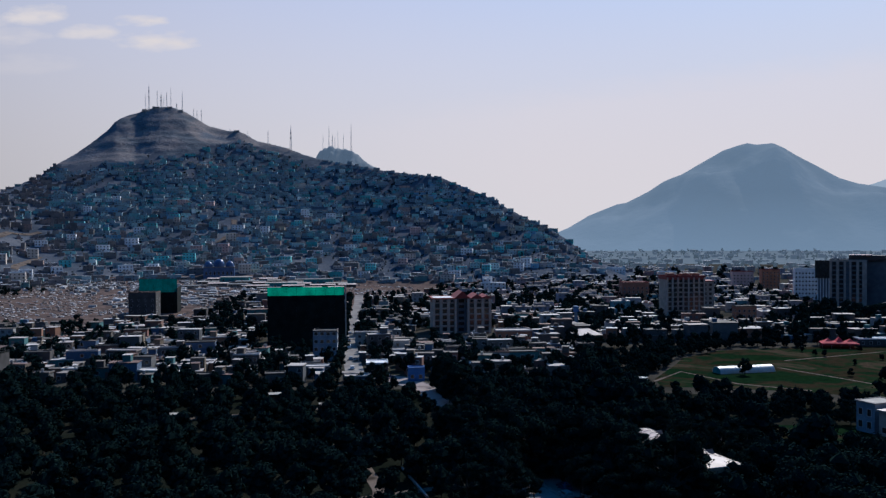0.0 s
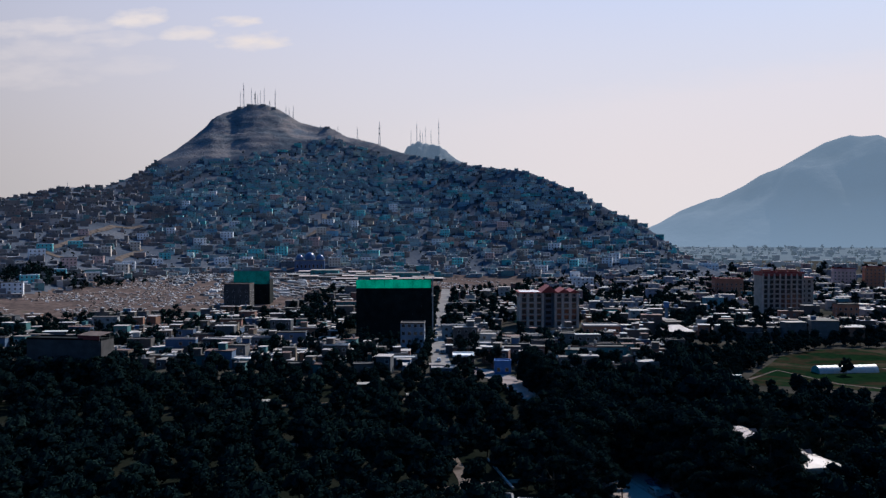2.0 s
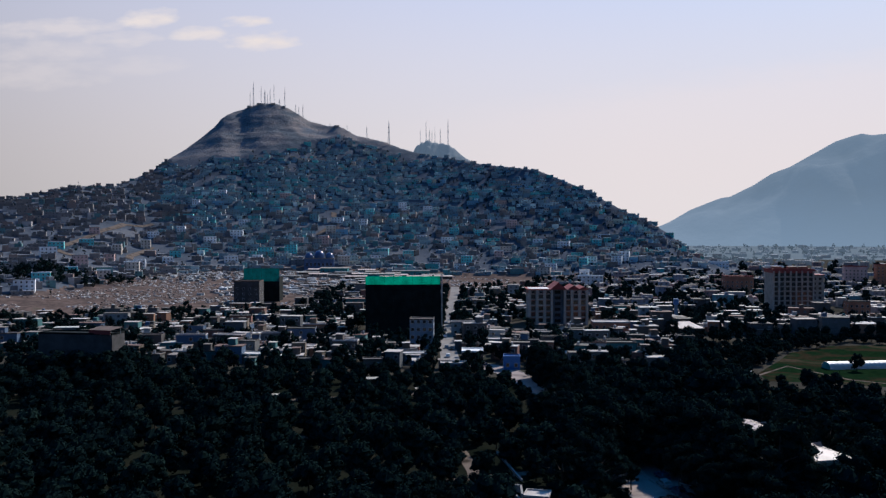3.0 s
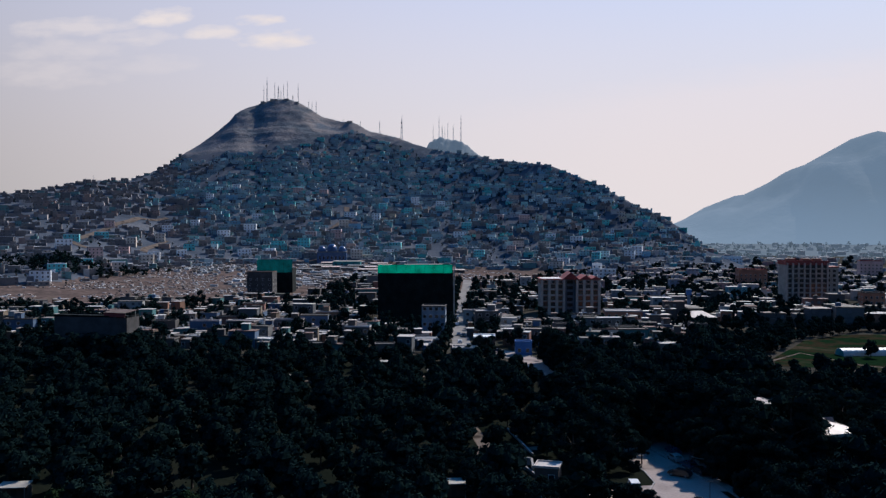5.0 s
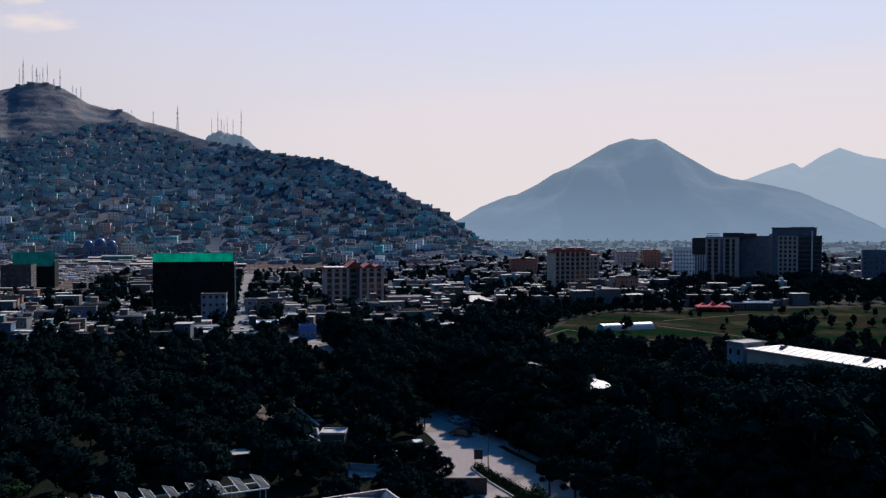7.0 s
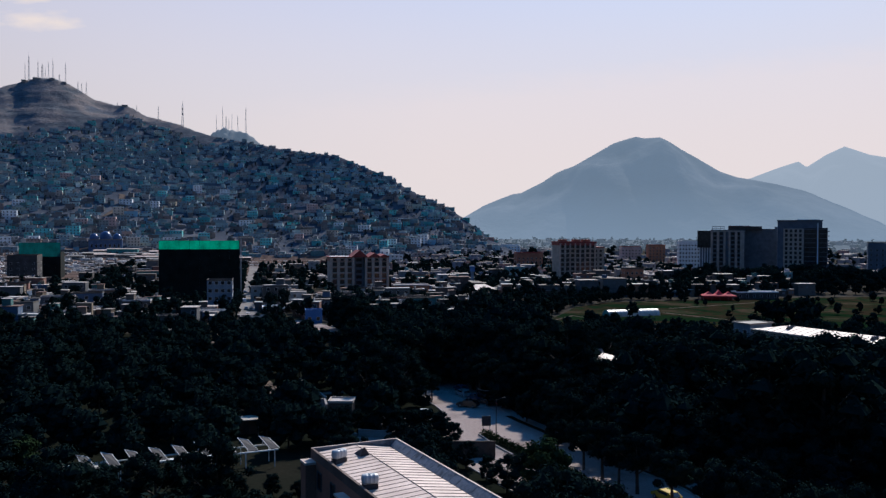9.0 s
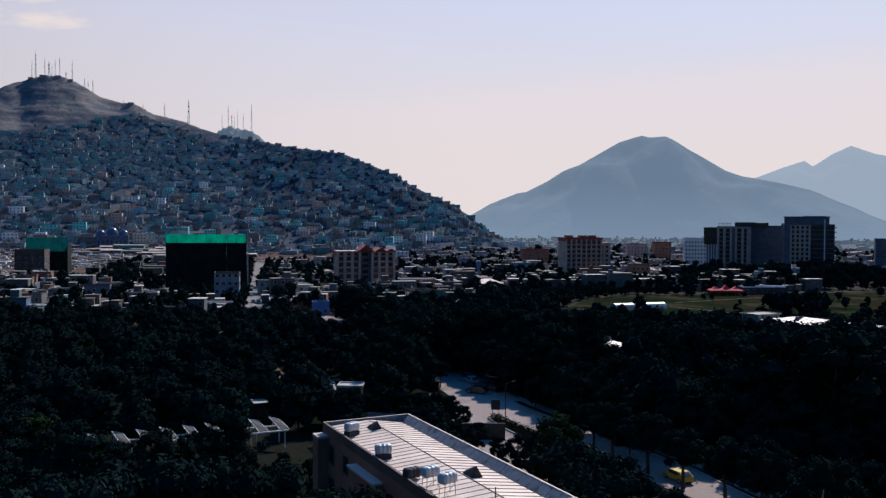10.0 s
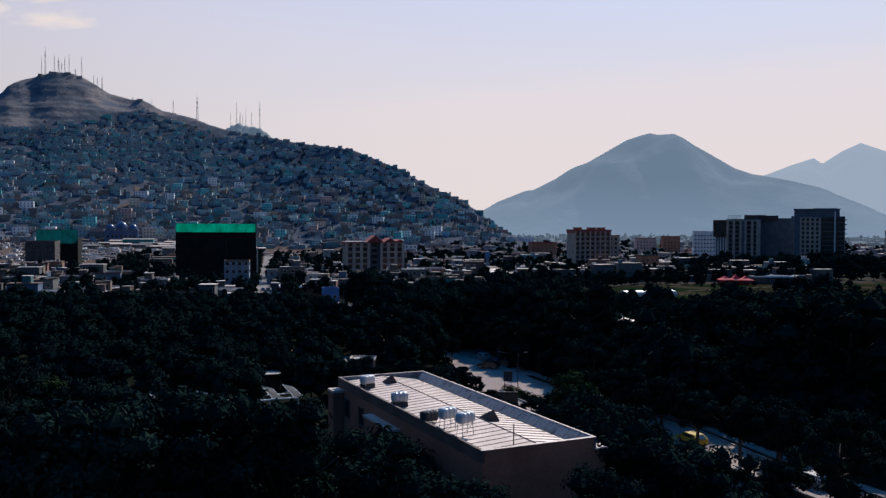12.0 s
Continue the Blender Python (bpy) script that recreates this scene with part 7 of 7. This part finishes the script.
LOW_BUSHES = ((2.6, 144.2, 0.42), (5.6, 143.2, 0.46), (8.8, 143.4, 0.44), (12.0, 143.0, 0.42), (-1.5, 147.5, 0.4), (11.0, 146.5, 0.36), (14.2, 141.5, 0.5), (16.2, 138.2, 0.5), (12.6, 145.0, 0.4), (16.4, 144.0, 0.3), (18.0, 134.8, 0.44), (9.6, 147.6, 0.36), (0.6, 150.4, 0.24), (2.4, 150.6, 0.3), (-1.2, 150.2, 0.2), (4.4, 147.6, 0.3), (-4.2, 147.4, 0.3), (-7.0, 145.6, 0.34), (-6.4, 149.6, 0.26), (-9.6, 147.4, 0.34), (-12.0, 144.6, 0.36), (5.8, 152.0, 0.4), (-10.6, 152.0, 0.3), (0.8, 145.4, 0.3), (13.5, 137, 0.3), (12, 133.6, 0.36), (14.6, 131, 0.34), (11, 129.6, 0.42), (13.4, 125.6, 0.42), (15.4, 123.4, 0.38), (10, 138, 0.32), (8.3, 134, 0.42), (16.2, 128.4, 0.3), (7, 129, 0.45), (9.6, 124, 0.48))
for x, y, k in LOW_BUSHES:
    tree(x, y, k, 3, near=True, group="bushes by the junction")
MEDIAN_ROW = ((50.5, 112, 0.8), (54, 103, 0.8), (48, 121, 0.75), (47.5, 128, 0.85), (44.8, 131, 0.8), (50, 118, 0.9), (42.4, 82, 0.9), (45, 75, 0.9), (17.8, 120, 0.36), (19.8, 114, 0.42), (21.6, 108, 0.52), (23.6, 102, 0.66), (25.8, 97, 0.45), (27.4, 91, 0.45), (29, 85, 0.5), (31, 78, 0.58), (40.8, 124, 0.8))
WEST_ROW = ((-0.8, 129, 0.68), (17, 166, 0.62), (15.6, 172, 0.72), (13.6, 178, 0.85), (12, 168, 0.95), (9.5, 176, 0.95), (12.2, 186, 0.95), (10.4, 192, 0.9), (9, 199, 0.9), (6.5, 208, 0.9), (15.5, 163.5, 0.5), (10.5, 161, 0.8), (4.5, 163, 0.9))
EAST_ROW = ((35, 160, 0.8), (34.8, 176, 1.36), (33.8, 183, 1.36), (30.8, 192, 1.3), (35.4, 169, 1.3), (28.2, 200, 1.2), (36.8, 131, 0.8), (38.4, 139, 0.85), (38.6, 148, 0.95), (37.6, 157, 1), (36.8, 164, 1.15), (37.4, 172, 1.2), (36.4, 180, 1.2), (34, 189, 1.15), (31.5, 197, 1.1), (47, 153, 1.2), (44, 162, 1.2))
EAST_BACK_ROW = ((28.5, 181, 0.78), (31.8, 178, 0.85), (26.5, 189, 0.85), (23, 196, 0.85), (30.5, 172.5, 0.6), (33.4, 166, 0.62), (43, 134, 1), (29, 203, 1.1), (27, 211, 1.05))
for edge in strip(BOULEVARD[2:7], [h + 0.8 for h in HALF[2:7]]):
    for (a, b), (c, d) in zip(edge, edge[1:]):
        steps = max(1, int(math.hypot(c - a, d - b) / 7.5))
        for i in range(steps):
            q = (i + rnd.uniform(0.2, 0.8)) / steps
            tree(a + (c - a) * q, b + (d - b) * q, rnd.uniform(0.95, 1.1), 2, group="trees along the boulevard")
STREET_ROW = ((32.6, 123.4, 0.72), (34.9, 117.4, 0.86), (36.2, 112.6, 0.95), (37.4, 109.2, 0.8), (38.8, 105.6, 0.95), (40.9, 99.0, 0.9), (43.2, 92.0, 0.95), (45.0, 86.5, 0.95), (15.4, 183.5, 0.7), (16.4, 179.0, 0.62), (17.4, 174.6, 0.66), (18.3, 170.4, 0.6), (14.2, 188.5, 0.75), (30.6, 164, 1.1), (33.6, 158.5, 1.1), (28.2, 170.5, 1.1))
for x, y, k in STREET_ROW:
    tree(x, y, k, 4, near=True, group="trees along the boulevard", limit=False)
tree(22.8, 90.5, 1.16, 1, near=True, limit=False)
for x, y, k in ((20.4, 64.0, 1.06), (19.6, 67.5, 1.05), (22.4, 60.5, 1.0), (20.8, 78.6, 1.0), (23.4, 79.5, 0.96), (26.0, 77.3, 0.86)):
    tree(x, y, k, 0, near=True, limit=False)
for x, y, k in MEDIAN_ROW + WEST_ROW + EAST_ROW + EAST_BACK_ROW:
    tree(x, y, k, 0, near=True, group="trees along the boulevard")
for q, h in ((-17.5, 11.6), (-13.2, 12.4), (-9, 12.2), (-5, 11.2), (-1.2, 10.0), (-21.5, 10.4), (3.0, 8.6)):
    ox = -9.6 - (q % 3) * 0.7
    p = Matrix.Rotation(radians(19.2), 2) @ Vector((ox, q))
    tree(6.36 + p.x, 75.0 + p.y, h / 11.5, 0, near=True, group="trees beside the sheet-roofed block")
grove("town_trees", [p for p in town_trees if math.hypot(p[0], p[1]) < 1300], "dusty dark trees among the town houses", (15, 18), 0.6)
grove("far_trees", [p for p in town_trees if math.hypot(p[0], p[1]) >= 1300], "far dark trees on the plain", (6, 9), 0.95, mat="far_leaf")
# belts of trees: behind the lawn, along the street and round the towers
belt = [(x, 414 + rnd.uniform(-5, 5) - max(0, 90 - x) * 0.3, rnd.uniform(6, 9)) for x in range(70, 300, 6)] + [(x, 436 + rnd.uniform(-5, 5), rnd.uniform(7, 10)) for x in range(96, 360, 7)]
belt += [(a + rnd.uniform(-1, 1) + s2, b + rnd.uniform(-3, 3), rnd.uniform(5, 8)) for (a, b) in [(-34 - 0.098 * (q - 326), q) for q in range(345, 660, 9)] for s2 in (-7.4, 7.4)]
belt += [(rnd.uniform(235, 420), rnd.uniform(440, 560), rnd.uniform(9, 14)) for _ in range(150)] + [(rnd.uniform(-5, 88), rnd.uniform(308, 330) + rnd.uniform(0, 85), rnd.uniform(6, 9)) for _ in range(42)]
belt += [(x + rnd.uniform(-1.5, 1.5), 268 - abs(x - 110) * 0.12 + row_y + rnd.uniform(-3, 3), rnd.uniform(5.2, 7.4)) for row_y in (-14, -6) for x in range(64, 168, 5)]
belt += [(x, y, h) for x, y, h in ((116.8, 325.9, 6.8), (150, 272, 13), (156, 268, 14), (163, 274, 12), (146, 276, 12), (172, 262, 8.5), (186, 274, 7))]
belt += [(-143 + rnd.uniform(-3, 4), 270 + rnd.uniform(-5, 8), rnd.uniform(11, 15)) for _ in range(8)] + [(-178 + rnd.uniform(0, 40), 268 + rnd.uniform(-4, 2), rnd.uniform(9.5, 12.5)) for _ in range(16)]
belt = [p for p in belt if not inside(p[0], p[1], FIELD) or p[2] in (6.8, 13, 14, 12, 8.5, 7)]
grove("lawn_edge_trees", [(bend([(286, 72), (318, 78), (350, 94), (372, 104), (400, 136)], y) - off - rnd.uniform(0, 4), y + rnd.uniform(-2, 2), rnd.uniform(4.6, 6.8)) for y in range(318, 402, 4) for off in (1, 8, 15, 23)] + [(rnd.uniform(84, 175), rnd.uniform(402, 411), rnd.uniform(4, 6)) for _ in range(26)], "dark trees edging the lawn", (20, 22), 0.5)
grove("lawn_shrubs", [(rnd.uniform(150, 300), rnd.uniform(315, 395), rnd.uniform(2.5, 5)) for _ in range(30)], "small dark trees and bushes on the lawn", (14, 22), 1.1)
grove("belt_trees", belt, "rows of dark trees along the street and lawn", (22, 24), 0.5)
for x, y, h in ((48.3, 168.5, 14.0), (49.4, 172.0, 13.4), (48.0, 179.5, 13.0), (63.5, 168, 12.5), (46, 160, 13), (78, 135, 17.0), (72, 140, 17.6), (66.5, 143, 18.2), (43.5, 157, 17.6), (54.6, 154.6, 12.6), (60.5, 112, 19.2), (64.5, 105, 19.6), (68, 109, 19.4), (84, 131, 18.2), (89, 140, 17.4), (66, 134, 15.2), (95, 132, 17.6), (62, 150, 10.5), (42, 187, 12), (40, 196, 12), (67, 172, 12.5), (66, 182, 12.5), (37.5, 204, 12), (52, 206, 12.5), (44, 172, 12.5), (57.5, 196, 13), (62, 189, 12.5), (55, 153, 9.5), (50, 158, 9.5), (59.5, 154.5, 9.5)):
    tree(x, y, h / 12.5, 2)
for x, y, h in ((-19, 57, 16.2), (-15, 58, 16.8), (-11, 58.5, 16.4), (-7.5, 59, 15.8), (-23, 55, 16.4), (-27, 53, 15.5)):
    tree(x, y, h / 13.0, 2, near=True)
for x, y, k in ((-25.0, 139.5, 0.55), (-21.0, 146.5, 0.6), (-16.5, 149.5, 0.58), (-29.5, 142.0, 0.6), (-13.0, 143.5, 0.45), (-20.5, 141.5, 0.42), (-40.8, 205, 0.8), (-28.6, 188, 0.75)):
    tree(x, y, k, 0, near=True)
for i in range(16):
    q = i / 15
    x, y = bend([(0, 85.8), (0.35, 89.8), (0.6, 93.0), (1, 101)], q), bend([(0, 242), (0.35, 226), (0.6, 214.8), (1, 199)], q)
    tree(x + rnd.uniform(-0.4, 0.4), y, rnd.uniform(0.17, 0.24) * 1.6, 3, near=True, group="bushes along the lawn walk")
for x, y in ((-13.5, 109.5), (-9.6, 110), (-6, 108.5), (-11.4, 104.5), (-7.4, 103.6), (-3.6, 104.5), (-12.8, 99.4), (-8.8, 98.8), (-5, 98.8), (-4.4, 113.5)):
    tree(x, y, rnd.uniform(0.26, 0.34), 3, near=True)
# low hedge on the median
s = Shape()
for i in range(150):
    q = i / 150
    y = 139.5 - 40 * q
    x = bend([(-141, 23.6), (-132, 26), (-121, 29.5), (-101, 36)], -y)
    for _ in range(26):
        p = Vector((x + rnd.gauss(0, 0.45), y + rnd.gauss(0, 0.3), 0.3 + rnd.random() * 0.9))
        n = Vector((rnd.gauss(0, 1), rnd.gauss(0, 1), rnd.gauss(0, 1))).normalized()
        u = n.orthogonal().normalized()
        w2 = n.cross(u)
        s.add([p - u * 0.16, p - w2 * 0.09, p + u * 0.16, p + w2 * 0.09], [(0, 1, 2, 3)])
tagged(new("hedge", s.mesh("hedge", M["leaf_light"])), "low leafy hedge along the median", "hedge", "", "stuff")
